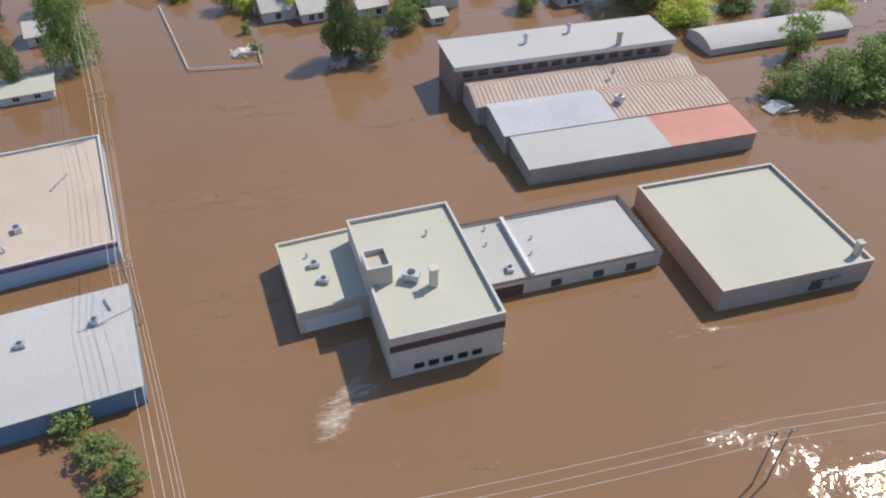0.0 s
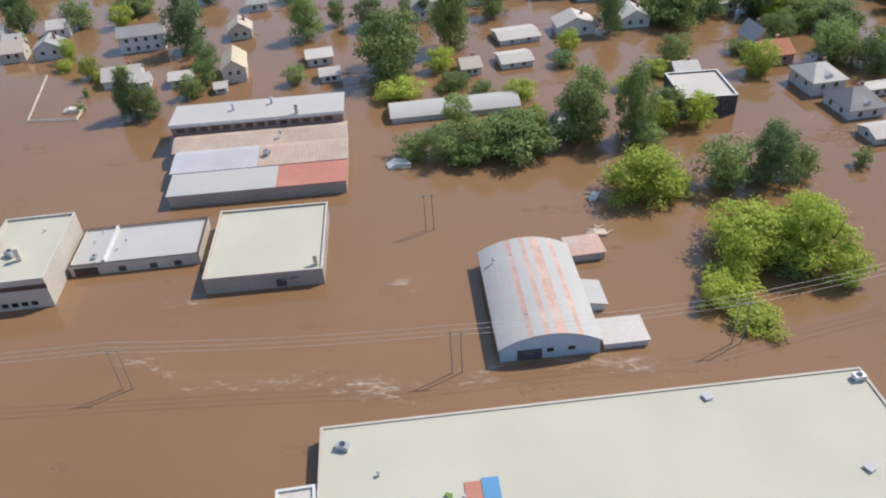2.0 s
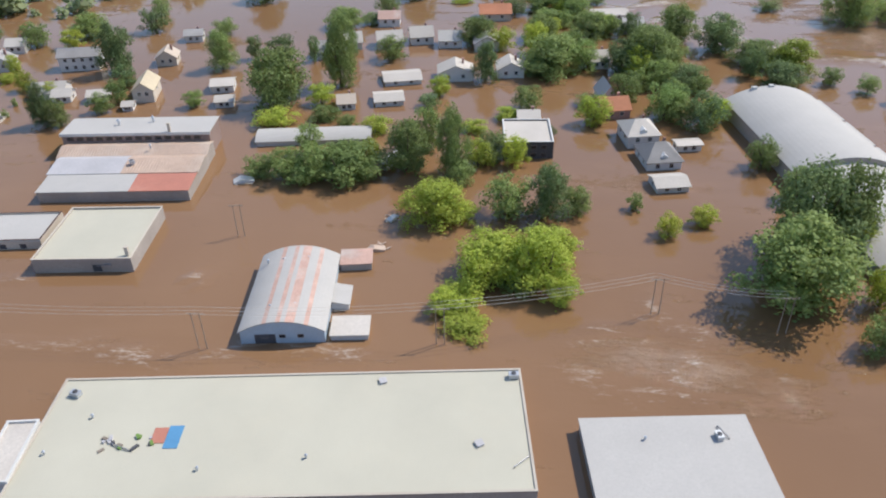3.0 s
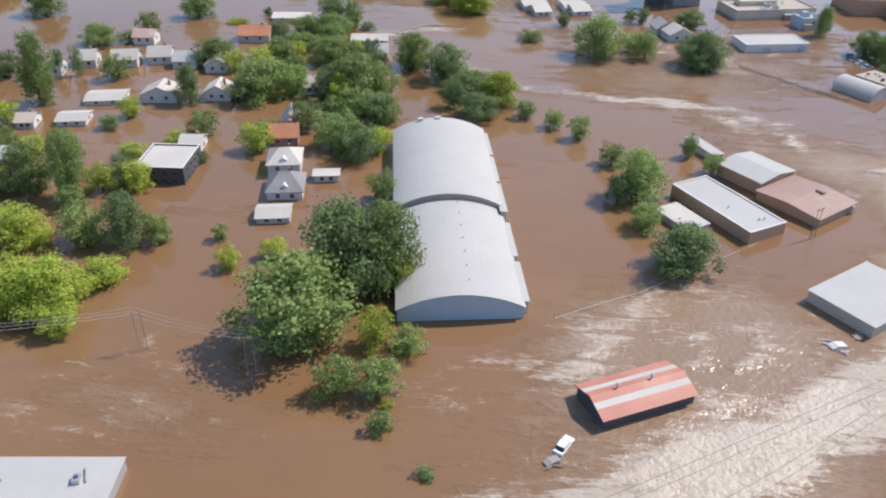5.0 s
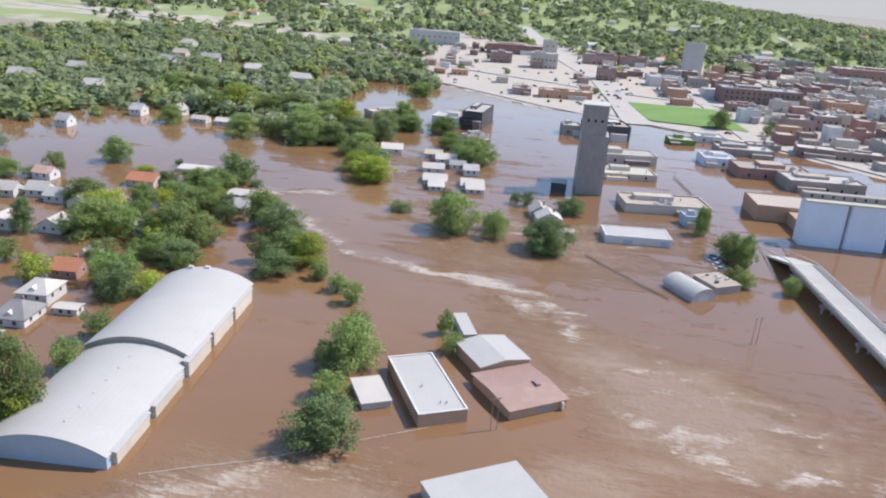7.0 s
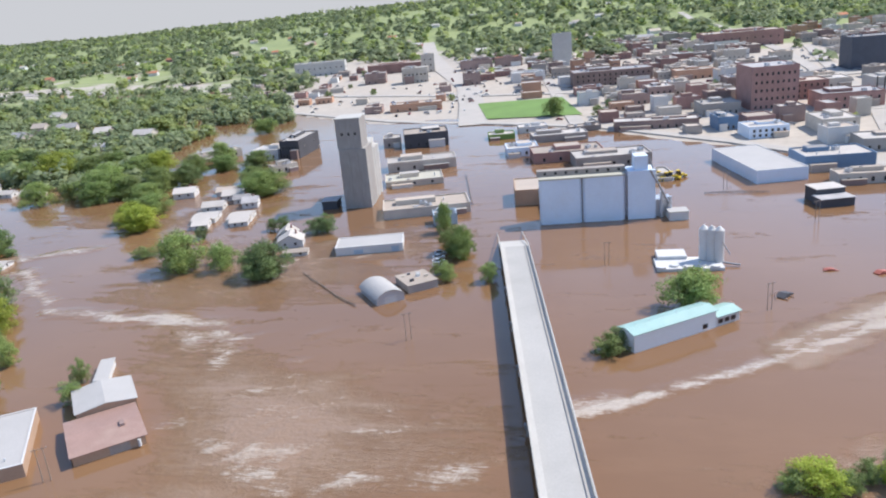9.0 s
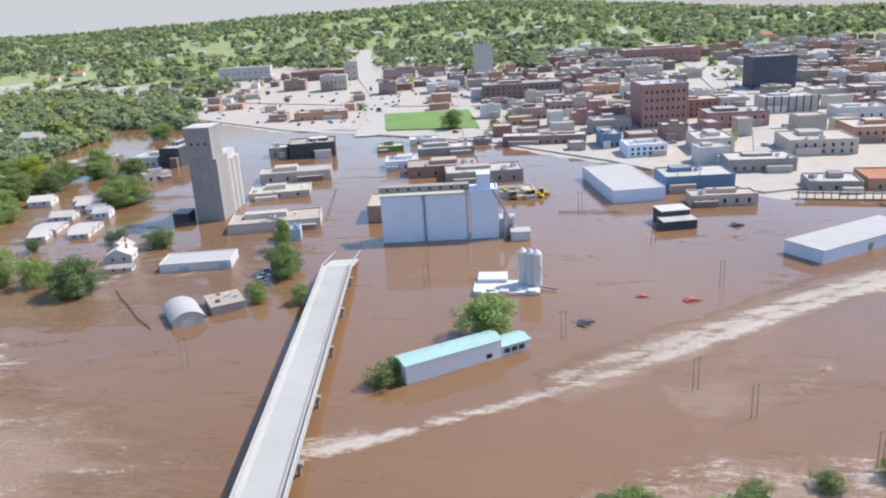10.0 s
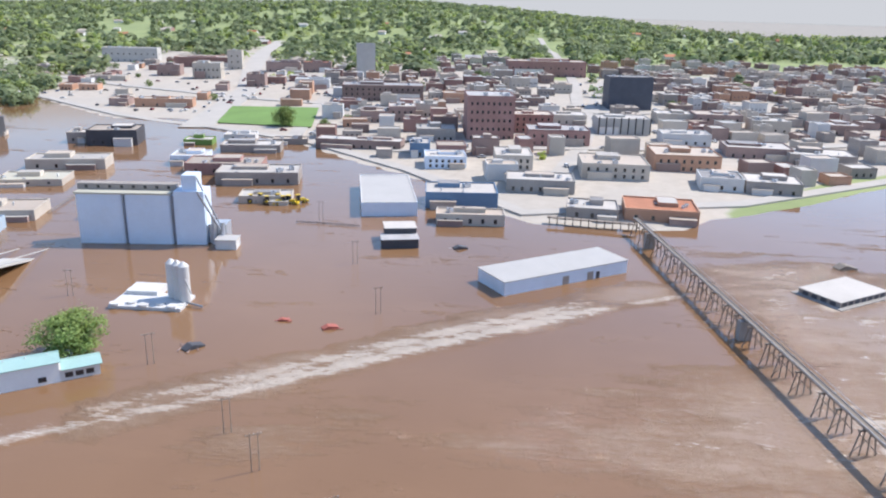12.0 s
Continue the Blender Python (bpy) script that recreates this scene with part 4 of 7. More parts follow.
works_strip(-28.4, -15.0, -23.2, 23.4, 3.4, 4.0, 3.7, [(-23.4, 5.0, WHITE_METAL), (5.0, 23.4, RED_TIN)], 0.92)
works_strip(-15.0, -0.5, -24.2, 23.4, 4.0, 4.9, 4.3, [(-24.4, -1.0, GREY_TIN), (-1.0, 23.6, RIB_PINK)], 0.75)
works_strip(-0.5, 12.0, -26.0, 23.2, 3.9, 5.6, 4.4, [(-26.2, 23.4, RIB_PINK)], 0.55)
back = part("back_hall", Geo().box(-27.6, 22.2, 12.0, 27.5, -2.6, 7.6), BROWN_BRICK, works)
part("back_roof", Geo().box(-28.0, 22.6, 11.6, 27.9, 7.6, 7.95), WHITE_ROOF, back)
part("fascia", Geo().box(-28.0, 22.6, 11.48, 11.6, 7.0, 7.95), WHITE_WALL, back)
for i in range(14):
    part("clerestory_pane", Geo().box(-26.0 + 3.3 * i, -23.8 + 3.3 * i, 11.93, 11.99, 5.4, 6.6), GLASS, back)
for ux, uy, uk, us in ((-10, 20, "vent", 2.2), (1, 23, "vent", 2.2), (9, 12.5, "chimney", 1.0)):
    roof_unit(works, ux, uy, 7.95, uk, us)
roof_unit(works, 1.5, -9.0, 5.0, "ac", 1.1)
roof_unit(works, 4.5, 3.0, 5.6, "vent", 1.6)

SIZE[0] = 0.508
left_store = flat_building("corner_store", -166.1, 96.4, 24.0, 35.5, 4.2, 12.4, wall=BLUE_WALL, roof=PINK_ROOF, parapet=0.4, coping=CREAM_WALL, label="low store with a stained pinkish roof and pale blue wall")
band(left_store, 24.0, 35.5, 3.2, 3.9, PURPLE, "purple_fascia", 0.08, "fr")
roof_unit(left_store, 4, 4, 3.8, "pipe", 1.6)
roof_unit(left_store, -3, -8, 3.8, "ac", 1.0)
roof_unit(left_store, -5, -13, 3.8, "vent", 1.2)
SIZE[0] = 0.510
left_shed = flat_building("storage_shed", -161.2, 77.0, 22.0, 21.3, 3.8, 12.0, wall=NAVY_WALL, roof=WHITE_ROOF, parapet=0.0, label="metal shed with a bright white roof")
for ux, uy, uk in ((-4, 3, "ac"), (6, 4, "ac"), (8, 7, "pipe")):
    roof_unit(left_shed, ux, uy, 3.8, uk, 0.8)

# ---------------------------------------------------------------- halls beside the second street

SIZE[0] = 0.609
barrel = arched_hall("barrel_roof_hall", -72.8, 69.4, 17.0, 27.0, 3.2, 5.5, 5.2, BLUE_WALL, WHITE_METAL, "barrel-roofed hall with rust-streaked white sheets",
                     strips=[(0, 4, WHITE_METAL), (4, 5, RUST_STREAK), (5, 7, WHITE_METAL), (7, 9, RUST_STREAK), (9, 10, WHITE_METAL), (10, 11, RUST_STREAK), (11, 13, WHITE_METAL), (13, 14, RUST_STREAK), (14, 20, WHITE_METAL)])
for ux, uy in ((-3, 9), (2.5, 9.5), (-3, -8), (2, -7.5), (-6.5, 8.5)):
    roof_unit(barrel, ux, uy, 4.6, "vent", 1.1)
part("lean_to", Geo().prism([(8.6, -2.4), (12.2, -2.4), (12.2, 1.6), (8.6, 2.4)], -3.0, 3.2), WHITE_WALL, barrel)
part("lean_to_roof", Geo().prism([(8.4, 2.36), (12.6, 1.5), (12.6, 1.65), (8.4, 2.52)], -3.4, 3.6), WHITE_METAL, barrel)
door(barrel, "f", 17.0, 27.0, -3.5, 0, 4.0, 2.2, DARK_WALL, "sliding_door")
row_of_windows(barrel, "f", 17.0, 27.0, 1.4, 1.2, 0.8, 3, 3.0)
SIZE[0] = 0.605
flat_building("small_shed", -66.1, 79.0, 7.0, 6.0, 1.9, 8.0, wall=GREY_WALL, roof=RUST_STREAK, parapet=0.0, label="small shed with a dull red tin roof")
SIZE[0] = 0.612
flat_building("small_shed", -64.2, 64.1, 7.5, 6.0, 1.4, 5.5, wall=WHITE_WALL, roof=PALE_ROOF, parapet=0.0, label="small shed with a white flat roof")

SIZE[0] = 0.620
long_hall = flat_building("long_warehouse", -67.9, 45.5, 82.8, 27.5, 2.8, 5.7, wall=GREY_WALL, roof=CREAM_ROOF, parapet=0.12, coping=CREAM_WALL, label="very long warehouse with a smooth cream roof")
for ux, uy, uk in ((-38, 9.5, "ac"), (16.5, 11.3, "hatch"), (40, 11.6, "ac"), (-26, -3, "pipe"), (-12, -8, "vent"), (5, -6, "vent"), (33, -4, "hatch"), (-33, 4, "vent"), (-38, -4, "vent"), (39.5, -8, "pipe")):
    roof_unit(long_hall, ux, uy, 2.68, uk, 1.0)
part("blue_tarp", Geo().box(-19.0, -16.6, -3.4, 1.6, 2.68, 2.8), BLUE_PAINT, long_hall, "blue tarpaulin")
part("red_tarp", Geo().box(-21.4, -19.1, -2.2, 1.2, 2.68, 2.82), RED_TIN, long_hall, "faded red tarpaulin")
roof_rnd = random.Random(3)
for k in range(16):
    u, v, s = -29.5 + 8.5 * roof_rnd.random(), -3.6 + 3.0 * roof_rnd.random(), 0.2 + 0.4 * roof_rnd.random()
    part("roof_junk", Geo().box(-s, s, -0.25, 0.25, 0, 0.15 + 0.3 * roof_rnd.random()), (DARK_WALL, WOOD, LAWN, GREY_TIN)[k % 4], long_hall, m=pose(u, v, 2.68, 0, 0, roof_rnd.random() * 180))
SIZE[0] = 0.600
flat_building("side_store", -94.9, 40.6, 5.5, 13.7, 3.5, 8.0, wall=WHITE_WALL, roof=PALE_ROOF, parapet=0.3, label="narrow white store beside the long warehouse")
SIZE[0] = 0.625
white_hall = flat_building("metal_warehouse", -27.7, 43.4, 27.6, 21.6, 2.6, 5.7, wall=GALV, roof=WHITE_ROOF, parapet=0.0, label="metal warehouse with a plain white roof")
for ux, uy, uk in ((-4, 6, "vent"), (9, 7, "pipe"), (8, 6, "ac")):
    roof_unit(white_hall, ux, uy, 2.6, uk, 0.9)

SIZE[0] = 0.683
apartment = flat_building("apartment_block", -42.0, 118.0, 12.6, 14.3, 4.7, 3.0, wall=DARK_WALL, roof=PALE_ROOF, parapet=0.35, coping=WHITE_WALL, label="dark two-storey apartment block with a pale flat roof")
row_of_windows(apartment, "f", 12.6, 14.3, 0.5, 1.3, 1.0, 4)
row_of_windows(apartment, "f", 12.6, 14.3, 2.7, 1.3, 1.0, 4)
row_of_windows(apartment, "r", 12.6, 14.3, 2.7, 1.3, 1.0, 4)
row_of_windows(apartment, "r", 12.6, 14.3, 0.5, 1.3, 1.0, 4)
arched_hall("long_cabin", -81.4, 119.5, 8.0, 30.5, 1.6, 2.4, -83.0, WHITE_WALL, WHITE_METAL, "long low white cabin among flooded trees", "cabin")

# ---------------------------------------------------------------- the big white hall and the sheds by the channel

SIZE[0] = 0.659
hall = arched_hall("arched_warehouse", 8.9, 107.9, 25.6, 39.5, 3.1, 6.2, 8.4, BLUE_WALL, WHITE_ROOF, "big arched warehouse with a bright white roof", y_off=-23.2)
arched_hall("", 0, 0, 26.0, 46.5, 4.3, 7.8, 0, GREY_WALL, WHITE_ROOF, "", y_off=19.8, parent=hall)
for yy in (-34.0, -17.0, 1.0, 17.0, 33.0):
    zz = 3.05 if yy < -3 else 4.2
    part("side_canopy", Geo().prism([(12.3, zz), (14.2, zz - 0.25), (14.2, zz - 0.05), (12.3, zz + 0.2)], yy - 7.4, yy + 7.4), WHITE_ROOF, hall)
    part("side_bay", Geo().box(12.6, 13.9, yy - 7.0, yy + 7.0, -2, zz - 0.3), CREAM_WALL, hall)
for i in range(7):
    roof_unit(hall, 2.0, -38 + 5.5 * i, 6.2, "vent", 0.6)
for i in range(4):
    window(hall, "f", 24.8, 83.0, 2.5 + 2.3 * i, 0.6, 0.9, 0.6, True)
part("end_gable_cap", Geo().box(-6, -4.5, 42.0, 43.0, 4.0, 8.2).box(-1.0, 0.5, 42.0, 43.0, 5.0, 8.6), WHITE_WALL, hall)

striped = thing("striped_barn", 34.3, 66.9, 0, 26.0, "metal barn with a faded red and white striped roof", "barn")
part("wall", Geo().prism([(-4.4, -2.4), (4.4, -2.4), (4.4, 2.3), (0, 3.7), (-4.4, 2.3)], -9.2, 9.2, "x"), DARK_WALL, striped)
for ya, yb, mat in ((-4.9, -2.6, RED_TIN), (-2.6, -1.4, PALE_ROOF), (-1.4, 0.0, RED_TIN), (0.0, 1.5, RED_TIN), (1.5, 2.8, PALE_ROOF), (2.8, 4.9, RED_TIN)):
    za, zb = 3.75 - abs(ya) * 0.32, 3.75 - abs(yb) * 0.32
    part("roof_stripe", Geo().prism([(ya, za), (yb, zb), (yb, zb + 0.14), (ya, za + 0.14)], -9.6, 9.6, "x"), mat, striped)
for ux in (-4.0, 3.0):
    roof_unit(striped, ux, 0.2, 3.8, "vent", 1.2)
SIZE[0] = 0.694
shed_m = flat_building("metal_shed", 69.0, 89.6, 19.6, 14.0, 2.7, 37.5, wall=CREAM_WALL, roof=WHITE_METAL, parapet=0.0, label="low metal shed with a clean white roof")
door(shed_m, "l", 19.0, 14.5, 2.0, 0, 3.0, 2.0, DARK_WALL, "side_door")

SIZE[0] = 0.694
garage = flat_building("garage_building", 54.8, 113.4, 11.0, 26.0, 3.1, 31.5, wall=TAN_WALL, roof=WHITE_ROOF, parapet=0.12, coping=WHITE_WALL, label="long garage with a white roof and tan block walls")
door(garage, "f", 11.0, 25.6, 2.2, 0, 3.0, 2.0, GREY_WALL, "folding_door")
for ux, uy in ((0.5, -9.5), (1.8, -9.8), (-1.5, -2)):
    roof_unit(garage, ux, uy, 2.98, "vent", 0.8)
SIZE[0] = 0.694
brown_shop = thing("workshop", 69.0, 118.0, 0, 39.5, "workshop with a brown metal roof and pale front", "workshop")
part("wall", Geo().prism([(-8.4, -2.4), (8.4, -2.4), (8.4, 2.3), (0, 2.9), (-8.4, 2.3)], -7.4, 7.4, "x"), TAN_WALL, brown_shop)
gable_roof(brown_shop, 14.8, 16.8, 2.3, 2.9, "x", BROWN_ROOF, 0.5)
part("roof_box", Geo().box(3.2, 4.2, -2.4, -0.2, 2.7, 3.5), BROWN_BRICK, brown_shop)
door(brown_shop, "f", 14.8, 16.8, 2.0, 0, 4.0, 2.0, GREY_WALL, "roller_door")
part("gas_tank", Geo().tube((6.0, -9.0, 0.3), (6.0, -9.0, 2.0), 0.35), WHITE_WALL, brown_shop)
white_shop = thing("workshop", 63.0, 127.3, 0, 38.0, "workshop with a low white metal gable roof", "workshop")
part("wall", Geo().prism([(-6.6, -2.4), (6.6, -2.4), (6.6, 3.2), (0, 4.1), (-6.6, 3.2)], -6.6, 6.6), TAN_WALL, white_shop)
gable_roof(white_shop, 13.2, 13.2, 3.25, 4.15, "y", WHITE_METAL, 0.4)
small_store = flat_building("small_store", 47.0, 109.7, 6.5, 11.0, 1.8, 32.2, wall=PALE_CONCRETE, roof=PALE_ROOF, parapet=0.0, label="low pale store beside the garage")
trailer = flat_building("trailer", 56.0, 137.8, 3.2, 13.0, 2.2, 24.6, wall=WHITE_WALL, roof=WHITE_ROOF, parapet=0.0, label="white trailer among small trees", category="trailer", deep=1.0)

# ---------------------------------------------------------------- grain tower, white elevator and the bridge

SIZE[0] = 0.694
grain = thing("grain_tower", 72.2, 253.4, 0, 4.1, "tall grey concrete grain tower with a headhouse", "grain elevator")
part("shaft", Geo().box(-6.0, 6.0, -7.0, 7.0, -2.6, 27.0), CONCRETE, grain)
part("headhouse", Geo().box(-6.6, 4.4, -6.4, 6.4, 27.0, 40.2), CONCRETE, grain)
part("headhouse_roof", Geo().box(-6.9, 4.7, -6.7, 6.7, 40.2, 40.6), PALE_CONCRETE, grain)
for i in range(3):
    part("pilaster", Geo().box(-6.12 + 4.0 * i, -5.7 + 4.0 * i, -7.18, -7.0, -2, 26.8), CONCRETE, grain)
for i in range(3):
    for j in range(2):
        part("silo", Geo().tube((-3.4 + 6.0 * j, 10.2 + 6.0 * i, -2.6), (-3.4 + 6.0 * j, 10.2 + 6.0 * i, 23.5), 3.1, n=20), PALE_CONCRETE, grain, smooth=False)
part("gallery", Geo().box(-4.0, 3.2, 7.0, 25.0, 23.5, 26.5), PALE_CONCRETE, grain)
for i in range(3):
    window(grain, "f", 11.0, 12.8, -4 + 3 * i, 33.0, 1.0, 1.2, True)
flat_building("tower_shed", 62.9, 250.8, 7.0, 8.0, 4.0, 4.2, wall=DARK_WALL, roof=GREY_ROOF, parapet=0.0, label="dark shed at the foot of the grain tower")

mill = thing("white_elevator", 1.7, -3.3, 0, -6.3, "white grain elevator with two big bins and a taller house", "grain elevator")
mill.matrix_basis = pose(130.6, 223.8, 0, 0, 0, 6.5) @ Matrix.Diagonal((SIZE[0], SIZE[0], SIZE[0] * 1.12, 1))


def bin_block(u0, u1, depth, h):
    g, r = Geo(), 1.2
    out = []
    for cx, cy, a0 in ((u1 - r, r, -90), (u1 - r, depth - r, 0), (u0 + r, depth - r, 90), (u0 + r, r, 180)):
        out += [(cx + r * math.cos(radians(a0 + 22.5 * k)), cy + r * math.sin(radians(a0 + 22.5 * k))) for k in range(5)]
    k = len(out)
    g.add([(x, y, -2.6) for x, y in out] + [(x, y, h) for x, y in out], [tuple(range(k - 1, -1, -1)), tuple(range(k, 2 * k))] + [(i, (i + 1) % k, (i + 1) % k + k, i + k) for i in range(k)])
    return g


for u in (0.0, 16.3):
    part("bin", bin_block(u, u + 15.9, 8.4, 15.6), PALE_BLUE, mill)
    part("bin_roof", Geo().box(u - 0.2, u + 16.1, -0.2, 8.6, 15.6, 16.1), CREAM_ROOF, mill)
part("head_gallery", Geo().box(-0.6, 33.0, 4.4, 8.2, 16.1, 18.0), GREY_WALL, mill)
part("rear_shed", ring(Geo().box(-9.0, 31.0, 30.0, 52.0, -2.6, 5.6), -9.0, 31.0, 30.0, 52.0, 5.6, 6.2, 0.4), TAN_WALL, mill, "low tan rear storage wing")
part("wing_link", Geo().box(4.0, 28.0, 8.7, 29.9, -2.6, 4.6), TAN_WALL, mill)
part("rear_shed_roof", Geo().box(-8.6, 30.6, 30.4, 51.6, 5.6, 5.8), TAN_ROOF, mill)
for i in range(8):
    part("gallery_window", Geo().box(2 + 4 * i, 3 + 4 * i, 4.34, 4.4, 16.6, 17.5), GLASS, mill)
part("gap_column", Geo().box(15.9, 16.3, 1.4, 7.4, -2.6, 15.4), DARK_BAND, mill)
part("downspout", Geo().tube((16.1, -0.25, 0), (16.1, -0.25, 15.4), 0.16), STEEL, mill)
part("elevator_house", Geo().box(33.2, 43.5, 0.0, 9.0, -2.6, 16.8).box(36.0, 41.0, 1.2, 7.6, 16.8, 21.6), PALE_BLUE, mill)
part("dryer", Geo().box(44.0, 50.0, 2.0, 9.0, -2, 6.0).tube((46, 1.0, 0), (46, 1.0, 9), 0.8, n=10).tube((49, 1.0, 0), (49, 1.0, 7), 0.8, n=10), GALV, mill)
part("conveyor_leg", Geo().tube((41.5, -0.6, 17.0), (48.5, -0.4, 5.0), 0.35).tube((41.2, 1, 21.0), (47.5, 3, 6.0), 0.3), STEEL, mill)
part("ladder", Geo().box(32.3, 32.5, -0.2, 0, 0, 15.5).box(32.9, 33.1, -0.2, 0, 0, 15.5), STEEL, mill)
flat_building("scale_house", 166.1, 226.4, 7.0, 6.0, 3.4, 6.1, wall=WHITE_WALL, roof=WHITE_ROOF, parapet=0.0, label="small white scale house beside the elevator")

SIZE[0] = 0.684
BR_A, BR_B = Vector((152.8, 19.4, 5.0)), Vector((125.9, 196.3, 5.0))
bridge = thing("bridge", BR_A.x, BR_A.y, 0, 0, "long pale concrete road bridge ending in flood water", "bridge")
blen = (BR_B - BR_A).length / SIZE[0]
bridge.matrix_basis = Matrix.Translation((BR_A.x, BR_A.y, 0)) @ Matrix.Rotation(math.atan2(BR_B.y - BR_A.y, BR_B.x - BR_A.x), 4, "Z") @ Matrix.Scale(SIZE[0], 4)
part("deck", Geo().box(-250, blen, -4.9, 4.9, 4.2, 5.0), DECK, bridge)
part("ramp", Geo().prism([(blen, 4.2), (blen + 26, -1.6), (blen + 26, -1.0), (blen, 5.0)], -4.9, 4.9), PALE_CONCRETE, bridge)
part("girder", Geo().box(-250, blen, -4.2, -3.6, 2.9, 4.2), CONCRETE, bridge)
part("girder", Geo().box(-250, blen, 3.6, 4.2, 2.9, 4.2), CONCRETE, bridge)
part("kerb", Geo().box(-250, blen, -3.6, -3.3, 5.0, 5.25), CONCRETE, bridge)
part("sidewalk", Geo().box(-250, blen, 3.4, 4.6, 5.0, 5.22), PALE_CONCRETE, bridge)
for s in (-1, 1):
    part("rail", Geo().box(-250, blen, s * 4.75 - 0.12, s * 4.75 + 0.12, 5.75, 6.0), PALE_CONCRETE, bridge)
    part("lower_rail", Geo().box(-250, blen, s * 4.75 - 0.08, s * 4.75 + 0.08, 5.3, 5.45), PALE_CONCRETE, bridge)
    part("ramp_rail", Geo().prism([(blen, 5.75), (blen + 34, -0.6), (blen + 34, -0.3), (blen, 6.0)], s * 4.75 - 0.12, s * 4.75 + 0.12), PALE_CONCRETE, bridge)
post = Geo().box(-0.12, 0.12, -0.12, 0.12, 5.0, 5.9).mesh("post", PALE_CONCRETE)
for i in range(100):
    for s in (-1, 1):
        part("post", post, None, bridge, m=pose(i * blen / 100, s * 4.75, 0))
for i in range(11):
    u = i * blen / 10 - 6
    pier = part("pier", Geo().box(u - 0.6, u + 0.6, -5.4, 5.4, 2.0, 2.9), CONCRETE, bridge)
    for v in (-4.6, -1.6, 1.6, 4.6):
        part("pier_column", Geo().tube((u, v, -2.6), (u, v, 2.0), 0.42, n=10), CONCRETE, pier)

# ---------------------------------------------------------------- right bank of the flood

SIZE[0] = 0.741
green_house = thing("long_house", 158.0, 155.0, 0, 34.9, "long white building with a teal metal roof", "building")
part("wall", Geo().prism([(-2.8, -2.4), (2.8, -2.4), (2.8, 4.6), (0, 5.3), (-2.8, 4.6)], -14.5, 9.8, "x"), BRIGHT_WALL, green_house)
part("annex_wall", Geo().prism([(-2.6, -2.4), (2.6, -2.4), (2.6, 2.6), (0, 3.3), (-2.6, 2.6)], 9.8, 17.5, "x"), WHITE_WALL, green_house)
for s in (-1, 1):
    sec = [(0, 5.3), (s * 3.2, 4.5), (s * 3.2, 4.66), (0, 5.46)]
    part("roof_slope", Geo().prism(sec if s > 0 else list(reversed(sec)), -14.9, 10.2, "x"), TEAL, green_house)
    sec = [(0, 3.3), (s * 3.0, 2.5), (s * 3.0, 2.65), (0, 3.45)]
    part("annex_roof", Geo().prism(sec if s > 0 else list(reversed(sec)), 10.2, 18.0, "x"), TEAL, green_house)
for u in (6.5, 11.5, 13.5, 15.5):
    window(green_house, "f", 30, 5.6 if u < 9 else 5.2, u, 0.7, 1.5, 1.1, True)
for u in (-12, -8, -4, 0, 4, 8):
    roof_unit(green_house, u, 0.0, 5.3, "vent", 0.5)

SIZE[0] = 0.703
silos = thing("fertilizer_silos", 167.2, 191.0, 0, 1.1, "white tank pad with three tall white silos", "silo")
part("pad", Geo().box(-14, 6, -6.5, 4, -2, 0.9).box(-13, -4, 2, 9, -2, 2.0), WHITE_WALL, silos)
for i in range(5):
    part("pad_tank", Geo().tube((-12.5 + 4 * i, -5.6 + 1.6 * (i % 2), 0.9), (-12.5 + 4 * i, -5.6 + 1.6 * (i % 2), 1.5), 1.4, n=14), WHITE_WALL, silos)
for i in range(3):
    s = part("silo", Geo().tube((1.0 + 2.1 * i, 1.5 - 1.0 * i, 1.0), (1.0 + 2.1 * i, 1.5 - 1.0 * i, 11.0), 1.5, n=16).tube((1.0 + 2.1 * i, 1.5 - 1.0 * i, 11.0), (1.0 + 2.1 * i, 1.5 - 1.0 * i, 12.2), 1.5, 0.3, n=16), WHITE_WALL, silos)
part("conveyor", Geo().tube((6, -2, 1.0), (11, -3.5, 0.6), 0.3).tube((3, 0, 12.2), (8, -3, 4.0), 0.16), STEEL, silos)

SIZE[0] = 0.703
hangar = flat_building("long_metal_shed", 243.0, 217.4, 46.8, 14.4, 4.4, 34.5, wall=PALE_BLUE, roof=WHITE_METAL, parapet=0.0, label="long pale metal shed with a white roof")
door(hangar, "f", 46.8, 14.4, 8.5, 0, 2.2, 2.6, GREY_WALL, "door")
door(hangar, "f", 46.8, 14.4, -1.0, 0, 2.2, 2.6, GREY_WALL, "door")
door(hangar, "f", 46.8, 14.4, 11.5, 0, 1.2, 2.2, DARK_WALL, "door")
flat_building("dark_shed", 206.3, 234.3, 12.6, 7.0, 3.3, 12.9, wall=DARK_WALL, roof=GREY_ROOF, parapet=0.0, label="dark low shed standing in flood water")
flat_building("dark_shed", 205.6, 239.5, 11.0, 8.5, 5.4, 13.2, wall=DARK_WALL, roof=PALE_ROOF, parapet=0.0, label="dark shed with a pale roof behind the low one")
SIZE[0] = 0.703
cold_store = flat_building("cold_store", 196.0, 277.8, 22.0, 51.0, 5.6, 12.0, wall=PALE_BLUE, roof=WHITE_ROOF, parapet=0.15, coping=WHITE_WALL, label="large cold store with a white roof")
flat_white = flat_building("flat_shop", 87.2, 208.2, 24.6, 12.5, 3.0, 11.0, wall=WHITE_WALL, roof=WHITE_ROOF, parapet=0.1, label="low white shop with a flat white roof")
